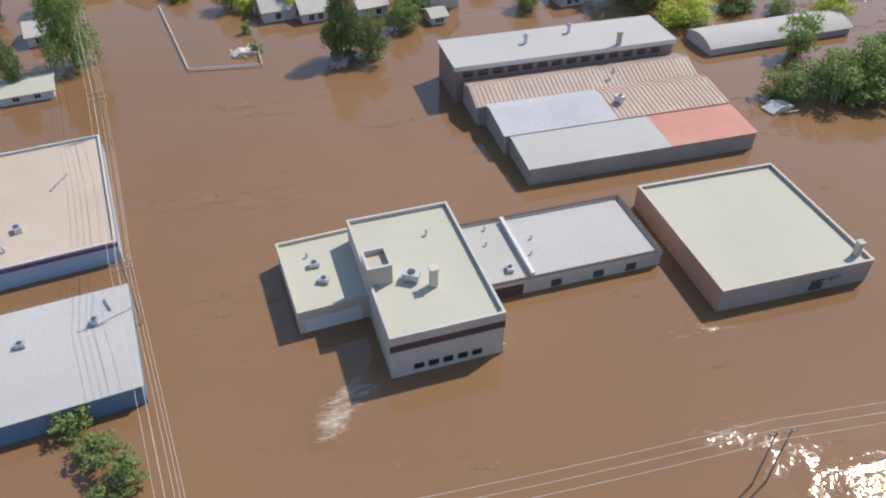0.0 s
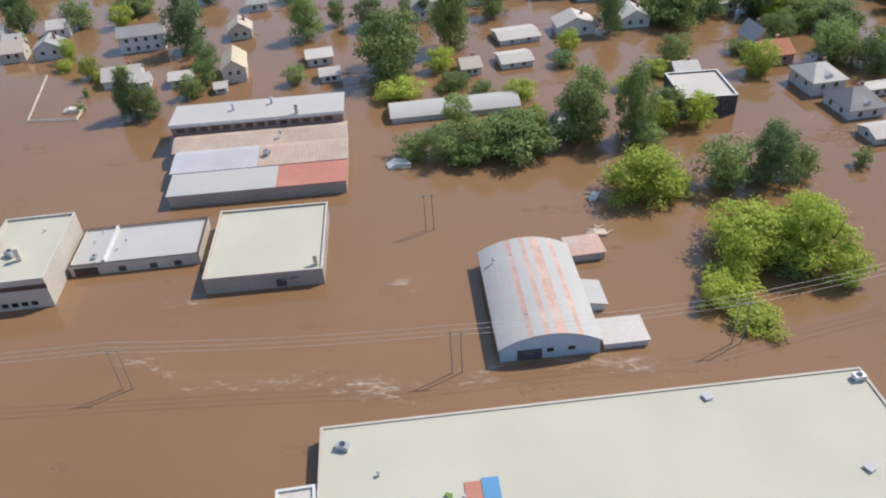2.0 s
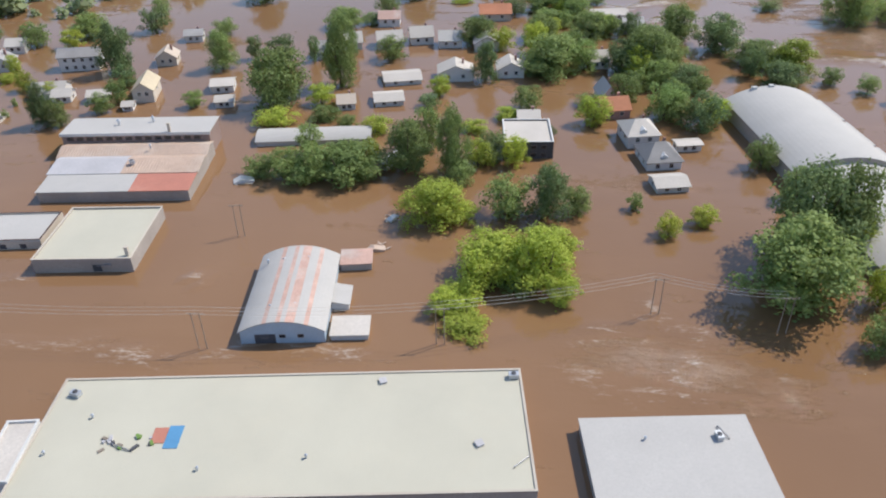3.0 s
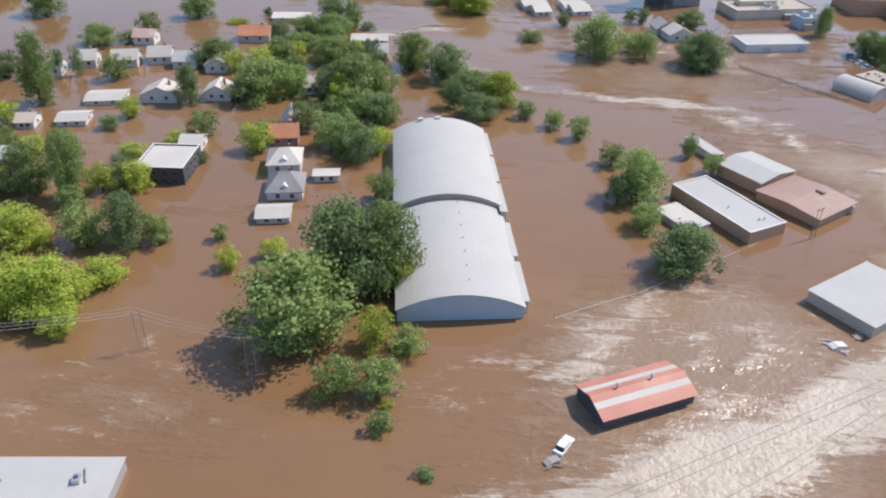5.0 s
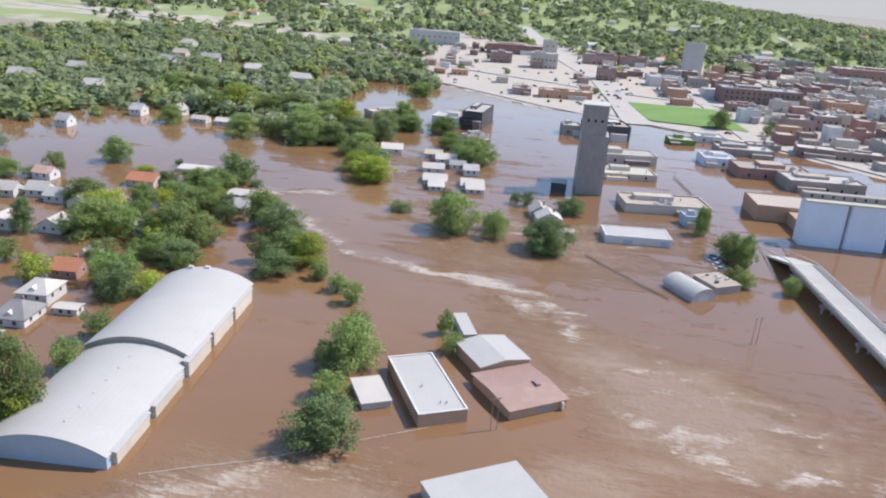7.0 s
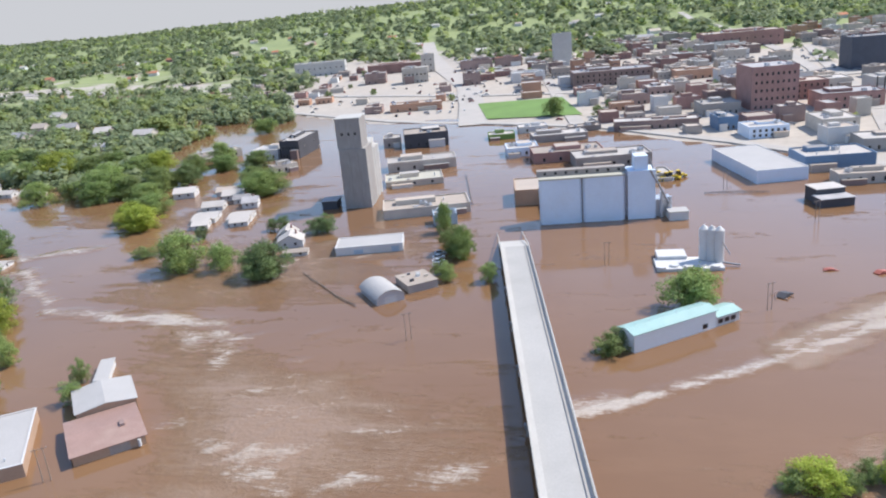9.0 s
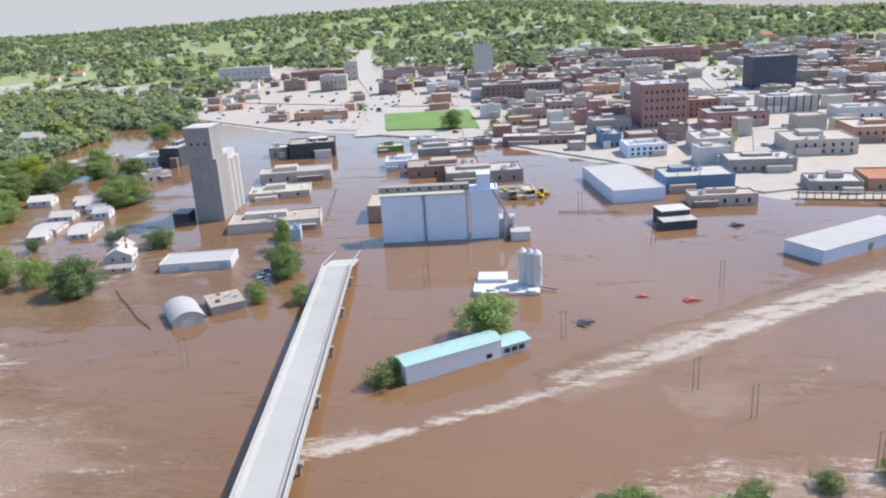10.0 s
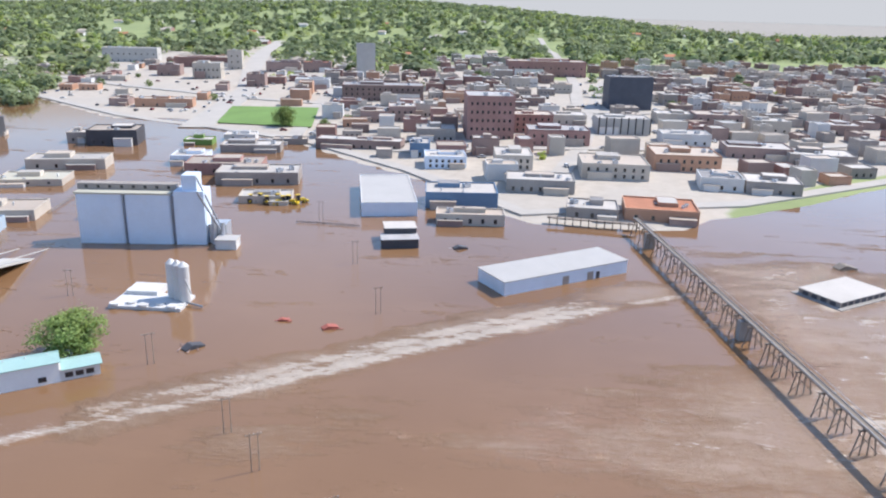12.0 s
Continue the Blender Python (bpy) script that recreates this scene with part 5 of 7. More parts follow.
door(flat_white, "f", 24.6, 12.5, 9.5, 0.0, 2.6, 2.0, BLUE_WALL, "shop_door")
door(flat_white, "f", 24.6, 12.5, -4.0, 0.3, 3.2, 1.4, BLUE_WALL, "shopfront")
small_barn = arched_hall("small_barrel_barn", 98.8, 175.0, 9.0, 14.0, 2.0, 4.0, 36.3, GALV, WHITE_METAL, "small barrel-roofed metal barn", "barn")
door(small_barn, "f", 9.0, 14.0, 0, 0, 3.6, 2.0, WHITE_WALL, "barn_door")

junk_house = flat_building("flat_roofed_house", 105.2, 181.0, 9.8, 11.0, 2.7, 35.0, wall=GREY_WALL, roof=TAN_ROOF, parapet=0.0, label="small grey house with junk on its tan roof", category="house")
for k, (u, v) in enumerate(((-3.2, 3.0), (-1.0, 3.8), (1.8, 2.6), (3.0, -1.0), (-2.6, -2.5), (0.6, 0.4))):
    part("roof_junk", Geo().box(u - 0.5, u + 0.4 + 0.1 * k, v - 0.3, v + 0.35, 2.7, 3.0 + 0.12 * k), (CREAM_WALL, DARK_WALL, WHITE_WALL)[k % 3], junk_house)

trestle = thing("railway_trestle", 267.2, 255.5, 0, -4.9, "dark timber railway trestle over the flood", "bridge")
TA, TB = Vector((265.8, 255.0, 0)), Vector((285.2, 126.0, 0))
trestle.matrix_basis = Matrix.Translation(TA) @ Matrix.Rotation(math.atan2(TB.y - TA.y, TB.x - TA.x), 4, "Z") @ Matrix.Scale(SIZE[0], 4)
tl = 330.0
part("deck", Geo().box(0, tl, -0.85, 0.85, 5.75, 6.0), WOOD, trestle)
for s in (-1, 1):
    part("rail", Geo().box(0, tl, s * 0.75 - 0.06, s * 0.75 + 0.06, 6.1, 6.28), STEEL, trestle)
    part("handrail", Geo().box(0, tl, s * 1.3 - 0.04, s * 1.3 + 0.04, 6.8, 6.88), STEEL, trestle)
for i in range(41):
    u = 4 + 8 * i + (1.6 if i % 3 == 1 else 0)
    bent = part("bent", Geo().box(u - 0.25, u + 0.25, -1.9, 1.9, 5.3, 5.7), WOOD, trestle)
    for v, w in ((-3.0, -1.5), (-0.9, -0.6), (0.9, 0.6), (3.0, 1.5)):
        part("bent_post", Geo().tube((u, v, -2.6), (u, w, 5.3), 0.14, n=6), WOOD, bent)
    part("bent_brace", Geo().tube((u, -2.8, 0.4), (u, 1.7, 4.9), 0.09, n=5).tube((u, 2.8, 0.4), (u, -1.7, 4.9), 0.09, n=5), WOOD, bent)
for u in (18.0, 95.0):
    part("concrete_pier", Geo().box(u - 1.0, u + 1.0, -1.7, 1.7, -2.6, 5.3), CONCRETE, trestle)
siding = thing("timber_wharf", 254.3, 259.0, 0, -8.8, "timber wharf posts along the flood edge", "wharf")
part("deck", Geo().box(-16, 18, -1.2, 1.2, 2.4, 2.8), WOOD, siding)
for i in range(12):
    part("wharf_post", Geo().tube((-15 + 3 * i, -1.0, -2), (-15 + 3 * i, -1.0, 3.4), 0.2, n=6), WOOD, siding)

pump = flat_building("pump_house", 303.4, 215.4, 22.0, 13.5, 1.9, 34.0, wall=GREY_WALL, roof=PALE_ROOF, parapet=0.0, label="pump house with an overhanging pale roof in the river")

for u in range(7):
    door(pump, "f", 22.0, 13.5, -9 + 3 * u, 0.1, 1.7, 1.2, DARK_WALL, "opening")
for u in range(4):
    door(pump, "l", 22.0, 13.5, -4.5 + 3 * u, 0.1, 1.7, 1.2, DARK_WALL, "opening")
part("apron", Geo().box(-12.5, 12.5, -8.4, 8.4, -2.0, 0.22), CONCRETE, pump)


def town(x, y, w, d, h, ang, wall, roof, n=4, storeys=1, units=2):
    z = max(0.0, min(ground_z(x + a * w * 0.35, y + b * d * 0.35) for a in (-1, 1) for b in (-1, 1)))
    kind = wall.name.replace("_", " ").replace(" wall", "")
    rnd = random.Random(int(x * 7 + y))
    ob = flat_building("town_building", x, y, w, d, h, ang, z, wall, roof, 0.5, None, "flat-roofed " + kind + " building in the town centre", "building", "town buildings", 3.0)
    rows = max(storeys, 1)
    for k in range(rows):
        zz = 1.0 + (h - 1.5) * k / rows
        if n:
            row_of_windows(ob, "f", w, d, zz, min(1.3, 0.45 * w / n), min(1.9, 0.55 * (h - 1.2) / rows), n)
    if n > 4 and units > 1:
        row_of_windows(ob, "r", w, d, 1.0 + (h - 1.5) * (rows - 1) / rows, 1.0, min(1.7, 0.5 * (h - 1.2) / rows), max(2, n // 2))
    if w > 9 and h < 17 and (units or rnd.random() < 0.3):
        # a raised rear section and a lower lean-to, so that the block steps as old town blocks do
        u, v = rnd.uniform(-0.2, 0.2) * w, rnd.uniform(0.05, 0.2) * d
        a, b, up = rnd.uniform(0.12, 0.26) * w, rnd.uniform(0.12, 0.26) * d, rnd.uniform(0.7, 2.0)
        sec = part("roof_section", ring(Geo().box(u - a, u + a, v - b, v + b, h - 0.55, h + up - 0.25), u - a, u + a, v - b, v + b, h + up - 0.25, h + up, 0.2), wall, ob)
        part("section_roof", Geo().box(u - a + 0.2, u + a - 0.2, v - b + 0.2, v + b - 0.2, h + up - 0.25, h + up - 0.1), rnd.choice((PALE_ROOF, TAN_ROOF, GREY_ROOF)), sec)
        e, f = rnd.choice((-1, 1)) * w * rnd.uniform(0.2, 0.3), rnd.uniform(1.5, 3.5)
        low = part("lean_to", Geo().box(e - 0.18 * w, e + 0.18 * w, -d / 2 - f, -d / 2 - 0.002, -3.0, h * 0.5), rnd.choice((CREAM_WALL, GREY_WALL, WHITE_WALL, BROWN_BRICK)), ob)
        part("lean_to_roof", Geo().box(e - 0.18 * w - 0.15, e + 0.18 * w + 0.15, -d / 2 - f - 0.2, -d / 2 - 0.1, h * 0.5, h * 0.5 + 0.18), rnd.choice((PALE_ROOF, TAN_ROOF, PINK_ROOF)), low)
    for _ in range(units + int(w * d / 300)):
        roof_unit(ob, (rnd.random() - 0.5) * (w - 4), (rnd.random() - 0.75) * (d - 4) * 0.6, h - 0.5, rnd.choice(("ac", "vent", "hatch", "ac")), 0.9 + rnd.random())
    return ob


class Joined:
    """Boxes of several materials in one mesh."""

    def __init__(self):
        self.g, self.mats, self.slots = Geo(), [], []

    def box(self, m, material, *size):
        if material not in self.mats:
            self.mats.append(material)
        self.g.box(*size, m=m)
        self.slots += [self.mats.index(material)] * 6

    def link(self, name, label, category):
        me = self.g.mesh(name, self.mats[0])
        for k in self.mats[1:]:
            me.materials.append(k)
        me.polygons.foreach_set("material_index", self.slots)
        return tagged(new(name, me), label, category, kind="stuff")


# ---------------------------------------------------------------- houses, trees and town blocks

SIZE[0] = 0.665
house(-69.0, 150.2, w=11.9, d=9.5, eave=1.5, ridge=2.3, roof=PALE_ROOF, along="x", chimney=False, ang=13)
house(-57.4, 152.4, w=11.2, d=8.2, eave=2.9, ridge=5.3, roof=PALE_ROOF, along="y", chimney=True, ang=6)
house(-45.5, 154.9, w=8.5, d=8.2, eave=2.9, ridge=5.3, roof=PALE_ROOF, along="y", chimney=True, ang=6)
house(-67.7, 176.8, w=8.2, d=8.6, eave=3.0, ridge=5.6, roof=PALE_ROOF, along="x", chimney=True, ang=13)
house(-60.2, 174.4, w=8.2, d=8.2, eave=2.9, ridge=5.3, roof=WHITE_METAL, along="x", chimney=True, ang=6)
house(-51.4, 172.4, w=8.8, d=8.2, eave=2.9, ridge=5.3, roof=GREY_ROOF, along="y", chimney=True, ang=6)
house(-75.1, 173.5, w=9.0, d=8.5, eave=3.0, ridge=5.5, roof=PALE_ROOF, along="x", chimney=True, ang=13)
house(-84.4, 172.1, w=7.8, d=8.4, eave=2.9, ridge=5.5, roof=PALE_ROOF, along="x", chimney=True, ang=13)
house(-25.8, 161.2, w=6.0, d=8.1, eave=2.8, ridge=5.3, roof=PALE_ROOF, along="x", chimney=True, ang=6)
house(-15.2, 186.4, w=7.5, d=8.1, eave=2.8, ridge=5.3, roof=GREY_ROOF, along="x", chimney=True, ang=6)
house(-19.6, 199.6, w=14.2, d=9.0, eave=1.4, ridge=2.2, roof=PALE_ROOF, along="x", chimney=False, ang=6)
house(-45.5, 217.8, w=15.8, d=9.0, eave=1.4, ridge=2.2, roof=PALE_ROOF, along="x", chimney=False, ang=6)
house(-89.0, 165.6, w=6.3, d=8.4, eave=2.9, ridge=5.4, roof=GREY_ROOF, along="x", chimney=True, ang=13)
house(-173.2, 135.5, w=5.8, d=6.7, eave=2.1, ridge=3.6, roof=PALE_ROOF, ang=12)
house(-172.3, 120.6, w=8.5, d=6.0, eave=1.5, ridge=2.1, roof=CREAM_ROOF, chimney=False, ang=12)
house(-181.0, 164.6, w=8.3, d=7.6, eave=2.8, ridge=4.7, roof=GREY_ROOF, ang=12)
house(-188.3, 164.1, w=5.4, d=7.4, eave=2.8, ridge=4.7, ang=12)
house(-143.0, 138.4, w=10.0, d=8.6, eave=2.3, ridge=4.5, roof=PALE_ROOF, ang=12)
house(-144.6, 155.3, w=13.2, d=6.9, eave=5.1, ridge=7.1, windows=4, storey2=True, chimney=False, ang=12)
house(-163.3, 153.7, w=8.6, d=6.8, eave=3.3, ridge=5.7, along="y", ang=12)
house(-170.4, 152.9, w=6.8, d=6.8, eave=3.2, ridge=5.7, wall=CREAM_WALL, roof=TAN_ROOF, ang=12)
house(-125.5, 159.2, w=7.0, d=6.9, eave=3.0, ridge=5.4, wall=CREAM_WALL, roof=TAN_ROOF, along="y", ang=12)
house(-125.3, 176.2, w=6.6, d=6.2, eave=2.6, ridge=4.0, ang=12)
house(-122.0, 138.9, w=6.3, d=11.4, eave=4.0, ridge=6.4, roof=YELLOW_ROOF, wall=CREAM_WALL, along="y", chimney=False, ang=12)
house(-106.9, 143.4, w=7.1, d=7.1, eave=2.4, ridge=3.4, roof=PALE_ROOF, chimney=False, ang=12)
house(-103.8, 135.0, w=5.3, d=5.4, eave=2.0, ridge=2.9, roof=PALE_ROOF, chimney=False, ang=12)
house(-131.5, 136.4, w=5.9, d=6.1, eave=2.2, ridge=3.3, roof=PALE_ROOF, chimney=False, ang=12)
house(-139.2, 136.2, w=5.6, d=6.0, eave=2.1, ridge=3.5, roof=PALE_ROOF, chimney=False, ang=12)
house(-123.1, 132.0, w=3.1, d=4.3, eave=1.6, ridge=2.4, roof=PALE_ROOF, chimney=False, ang=12)
house(-78.5, 135.5, w=5.2, d=7.2, eave=2.1, ridge=3.7, roof=TAN_ROOF, ang=12)
house(-77.5, 190.7, w=8.1, d=7.4, eave=3.2, ridge=5.3, roof=RUST_STREAK, ang=5)
house(-50.0, 197.2, w=12.2, d=10.1, eave=3.0, ridge=5.5, roof=ORANGE_ROOF, wall=CREAM_WALL, ang=5)
house(-173.0, 158.4, w=5.3, d=6.7, eave=2.9, ridge=4.8, roof=GREY_ROOF, ang=12)
house(-166.6, 166.3, w=6.6, d=6.7, eave=2.9, ridge=4.8, roof=PALE_ROOF, ang=12)
house(-70.2, 138.1, w=8.6, d=8.1, eave=1.6, ridge=2.5, roof=PALE_ROOF, chimney=False, ang=12)
house(-41.7, 128.8, w=6.0, d=7.4, eave=2.2, ridge=3.7, roof=PALE_ROOF, ang=5)
house(-25.2, 134.0, w=8.1, d=9.3, eave=2.8, ridge=5.1, roof=ORANGE_ROOF, wall=RED_BRICK, ang=10)
house(-25.8, 141.0, w=4.9, d=8.4, eave=2.6, ridge=5.7, along="y", roof=PALE_ROOF, ang=10)
hip_house(-21.8, 121.8, w=8.5, d=10.3, eave=3.6, ridge=6.3, ang=10, wall=WHITE_WALL, roof=PALE_ROOF, label="white house with a hipped roof in flood water")
hip_house(-19.4, 113.2, w=8.9, d=10.3, eave=2.4, ridge=5.7, ang=10, wall=WHITE_WALL, roof=GREY_ROOF, label="house with a steep grey hipped roof in water")
house(-19.0, 104.1, w=7.9, d=6.6, eave=1.6, ridge=2.6, roof=PALE_ROOF, chimney=False, ang=10)
house(-13.5, 118.4, w=6.5, d=3.7, eave=1.9, ridge=2.2, roof=PALE_ROOF, chimney=False, ang=10)
house(-120.2, 252.8, w=7.1, d=8.9, eave=4.0, ridge=7.0, ang=5)
house(-111.6, 285.4, w=7.4, d=9.9, eave=4.0, ridge=7.0, ang=5)
house(-98.6, 293.8, w=8.2, d=9.8, eave=4.0, ridge=7.0, along="y", ang=5)
house(-84.1, 307.8, w=9.8, d=9.8, eave=4.0, ridge=7.0, ang=5)
house(-52.8, 292.0, w=8.0, d=9.8, eave=3.0, ridge=5.0, ang=5)
house(26.5, 233.9, w=7.1, d=11.4, eave=2.0, ridge=3.4, roof=PALE_ROOF, chimney=False, ang=15)
house(38.2, 236.0, w=8.2, d=11.4, eave=2.0, ridge=3.4, roof=PALE_ROOF, chimney=False, ang=15)
house(32.9, 256.4, w=7.4, d=9.6, eave=3.0, ridge=5.0, roof=GREY_ROOF, ang=15)
house(21.6, 268.1, w=10.9, d=11.5, eave=3.0, ridge=5.0, roof=PALE_ROOF, ang=15)
house(-0.1, 274.1, w=11.3, d=11.6, eave=3.0, ridge=5.0, roof=PALE_ROOF, ang=15)
house(63.6, 212.8, w=10.1, d=8.6, eave=2.8, ridge=5.4, along="y", roof=PALE_ROOF, ang=15)
house(24.4, 241.2, w=11.1, d=14.2, eave=2.0, ridge=2.8, roof=PALE_ROOF, chimney=False, ang=12)
house(36.7, 240.4, w=10.6, d=14.3, eave=2.0, ridge=2.8, roof=PALE_ROOF, chimney=False, ang=12)
house(20.5, 254.7, w=10.4, d=9.6, eave=2.2, ridge=4.0, roof=PALE_ROOF, ang=12)
house(27.1, 262.5, w=8.1, d=7.7, eave=2.4, ridge=4.0, roof=GREY_ROOF, ang=12)
house(15.6, 274.7, w=9.5, d=8.6, eave=2.4, ridge=4.0, roof=TAN_ROOF, ang=12)
house(60.4, 218.6, w=7.9, d=8.6, eave=2.6, ridge=5.4, along="y", roof=PALE_ROOF, ang=12)
house(68.0, 204.7, w=9.4, d=4.8, eave=1.6, ridge=2.2, roof=TAN_ROOF, chimney=False, ang=12)
tree(-168.1, 126.7, 5.5, 11.0, "mid")
tree(-180.9, 141.0, 3.8, 4.4, "dark")
tree(-173.7, 121.5, 3.1, 6.1, "dark")
tree(-155.3, 66.4, 3.3, 2.5, "mid")
tree(-159.2, 71.3, 2.8, 2.0, "mid")
tree(-157.4, 69.0, 3.0, 1.8, "mid")
tree(-156.8, 64.6, 2.1, 1.5, "dark")
tree(-172.4, 159.7, 3.0, 3.8, "lime")
tree(-157.2, 145.4, 4.1, 1.9, "lime", bush=True)
tree(-150.0, 140.6, 4.1, 4.6, "lime")
tree(-136.5, 122.7, 4.3, 8.9, "dark")
tree(-146.8, 126.7, 1.5, 1.7, "mid", bush=True)
tree(-148.0, 132.2, 1.4, 1.9, "mid", bush=True)
tree(-80.9, 113.8, 4.8, 5.7, "mid")
tree(-72.3, 104.3, 11.3, 5.9, "mid")
tree(-79.4, 102.8, 7.0, 3.9, "mid")
tree(-128.0, 129.7, 4.3, 4.3, "mid")
tree(-129.0, 143.9, 5.4, 5.0, "dark")
tree(-173.8, 143.7, 4.7, 4.2, "mid")
tree(-176.3, 169.4, 6.6, 10.2, "dark")
tree(-163.9, 169.4, 7.8, 6.2, "mid")
tree(-153.8, 177.3, 9.2, 6.0, "mid")
tree(-133.9, 151.5, 7.7, 11.8, "dark")
tree(-138.2, 182.5, 7.4, 6.4, "dark")
tree(-132.9, 122.6, 4.8, 5.8, "mid")
tree(-126.4, 134.1, 4.1, 5.6, "mid")
tree(-110.0, 133.7, 4.5, 3.4, "mid")
tree(-111.1, 155.5, 6.2, 8.7, "mid")
tree(-105.7, 162.7, 3.7, 5.9, "dark")
tree(-92.7, 135.4, 12.4, 11.7, "mid")
tree(-83.8, 136.3, 5.4, 4.6, "lime")
tree(-90.4, 125.2, 7.5, 3.5, "lime")
tree(-81.5, 128.2, 6.0, 2.8, "mid", bush=True)
tree(-70.4, 123.0, 5.4, 3.3, "lime", bush=True)
tree(-76.4, 125.6, 3.7, 2.3, "mid", bush=True)
tree(-87.4, 104.8, 5.7, 3.9, "mid", bush=True)
tree(-82.6, 103.7, 6.8, 5.7, "mid")
tree(-77.7, 103.5, 7.2, 6.3, "mid")
tree(-73.4, 106.5, 6.9, 5.7, "mid")
tree(-69.1, 109.1, 4.5, 5.2, "lime")
tree(-62.4, 107.6, 8.1, 8.8, "mid")
tree(-81.8, 146.2, 7.1, 15.6, "mid")
tree(-91.0, 161.4, 3.1, 6.4, "dark")
tree(-87.1, 164.3, 2.7, 6.7, "dark")
tree(-82.3, 164.0, 2.7, 7.6, "dark")
tree(-89.1, 187.4, 9.4, 5.5, "mid")
tree(-82.2, 190.9, 5.8, 3.0, "dark")
tree(-78.5, 196.3, 6.3, 7.1, "mid")
tree(-72.8, 163.3, 7.0, 5.9, "mid")
tree(-59.9, 141.8, 5.0, 4.3, "lime")
tree(-61.4, 135.4, 4.3, 2.9, "dark")
tree(-50.6, 150.6, 5.3, 8.2, "dark")
tree(-53.4, 176.1, 9.9, 6.5, "mid")
tree(-47.6, 171.5, 6.4, 5.5, "lime")
tree(-41.9, 135.3, 6.0, 5.1, "mid")
tree(-45.7, 130.0, 5.4, 2.4, "lime")
tree(-51.9, 124.1, 5.0, 2.2, "lime")
tree(-29.2, 128.2, 6.9, 5.5, "lime")
tree(-29.6, 137.3, 4.7, 2.6, "mid")
tree(-59.7, 117.2, 6.2, 7.6, "mid")
tree(-54.7, 106.9, 5.3, 12.4, "mid")
tree(-50.5, 109.5, 5.2, 5.3, "lime")
tree(-48.3, 112.6, 6.6, 5.3, "mid")
tree(-44.0, 110.3, 4.4, 5.9, "lime")
tree(-38.5, 122.4, 3.6, 2.4, "dark")
tree(-36.4, 155.8, 12.9, 8.3, "mid")
tree(-38.6, 178.1, 8.3, 6.5, "mid")
tree(-34.3, 163.9, 9.9, 5.3, "mid")
tree(-39.6, 155.5, 7.1, 3.5, "dark")
tree(-44.7, 200.1, 6.2, 4.4, "dark")
tree(-53.3, 220.0, 3.0, 2.8, "dark")
tree(-59.7, 212.0, 6.5, 1.0, "lime", bush=True)
tree(-37.5, 203.8, 9.3, 5.0, "mid")
tree(-30.5, 202.5, 9.0, 6.4, "mid")
tree(-29.2, 196.6, 7.5, 3.0, "lime", bush=True)
tree(-35.5, 189.8, 8.7, 3.9, "mid", bush=True)
tree(-26.0, 181.0, 10.1, 6.1, "mid")
tree(-21.2, 157.5, 8.6, 7.1, "dark")
tree(-15.2, 156.2, 12.2, 10.1, "mid")
tree(-11.3, 160.6, 8.6, 7.5, "mid")
tree(-8.7, 147.3, 9.1, 5.1, "dark")
tree(-22.4, 140.2, 6.6, 6.3, "mid")
tree(-15.6, 131.7, 6.3, 7.3, "mid")
tree(-9.3, 127.1, 7.4, 7.5, "dark")
tree(-12.6, 130.0, 6.2, 4.9, "mid")
tree(-6.1, 131.6, 5.9, 4.6, "lime")
tree(-6.4, 144.3, 4.6, 4.0, "mid")
tree(-16.1, 181.4, 4.4, 6.7, "dark")
tree(-14.3, 177.9, 5.7, 4.9, "dark")
tree(-27.1, 214.5, 5.8, 6.6, "dark")
tree(-21.9, 210.2, 4.3, 2.2, "dark")
tree(-5.3, 180.3, 9.9, 8.7, "mid")
tree(-2.3, 111.4, 5.4, 5.6, "mid")
tree(1.8, 117.7, 3.7, 3.8, "mid")
tree(-3.4, 85.2, 11.5, 14.5, "dark")
tree(1.9, 86.3, 9.0, 13.5, "mid")
tree(0.3, 100.6, 5.0, 6.0, "mid")
tree(3.7, 86.0, 5.0, 6.2, "lime")
tree(-8.4, 74.0, 14.8, 11.9, "mid")
tree(-21.4, 88.7, 3.7, 3.6, "lime")
tree(-15.7, 92.2, 4.4, 3.0, "lime")
tree(-25.2, 96.3, 2.8, 2.8, "mid")
tree(2.7, 73.3, 4.7, 6.2, "lime")
tree(6.6, 73.2, 5.1, 3.2, "mid")
tree(-0.4, 64.4, 5.4, 5.2, "mid")
tree(4.4, 64.9, 5.5, 5.2, "mid")
tree(5.7, 62.4, 1.8, 1.4, "lime")
tree(-56.2, 91.4, 9.6, 6.4, "lime")
tree(-52.2, 91.7, 5.3, 3.0, "lime")
tree(-44.9, 92.9, 7.6, 7.2, "mid")
tree(-38.8, 93.7, 6.4, 8.2, "dark")
tree(-34.3, 94.7, 4.8, 4.6, "mid")
tree(-38.2, 82.9, 7.4, 3.8, "lime", bush=True)
tree(-46.3, 77.6, 10.4, 6.2, "lime")
tree(-40.4, 75.3, 8.6, 8.2, "lime")
tree(-48.8, 74.1, 6.2, 6.0, "lime")
tree(-38.3, 84.2, 5.8, 1.6, "lime", bush=True)
tree(-37.8, 71.4, 5.0, 4.2, "lime")
tree(-50.6, 71.0, 6.9, 2.6, "lime", bush=True)
tree(-52.9, 68.6, 4.5, 3.2, "lime")
tree(-49.9, 65.7, 6.7, 1.6, "lime", bush=True)
tree(-43.3, 74.4, 5.4, 2.4, "mid", bush=True)
tree(-53.2, 103.7, 5.1, 4.1, "mid")
tree(2.5, 172.4, 10.2, 8.5, "dark")
tree(6.4, 154.9, 5.2, 6.3, "dark")
tree(11.5, 150.3, 9.2, 5.1, "dark")
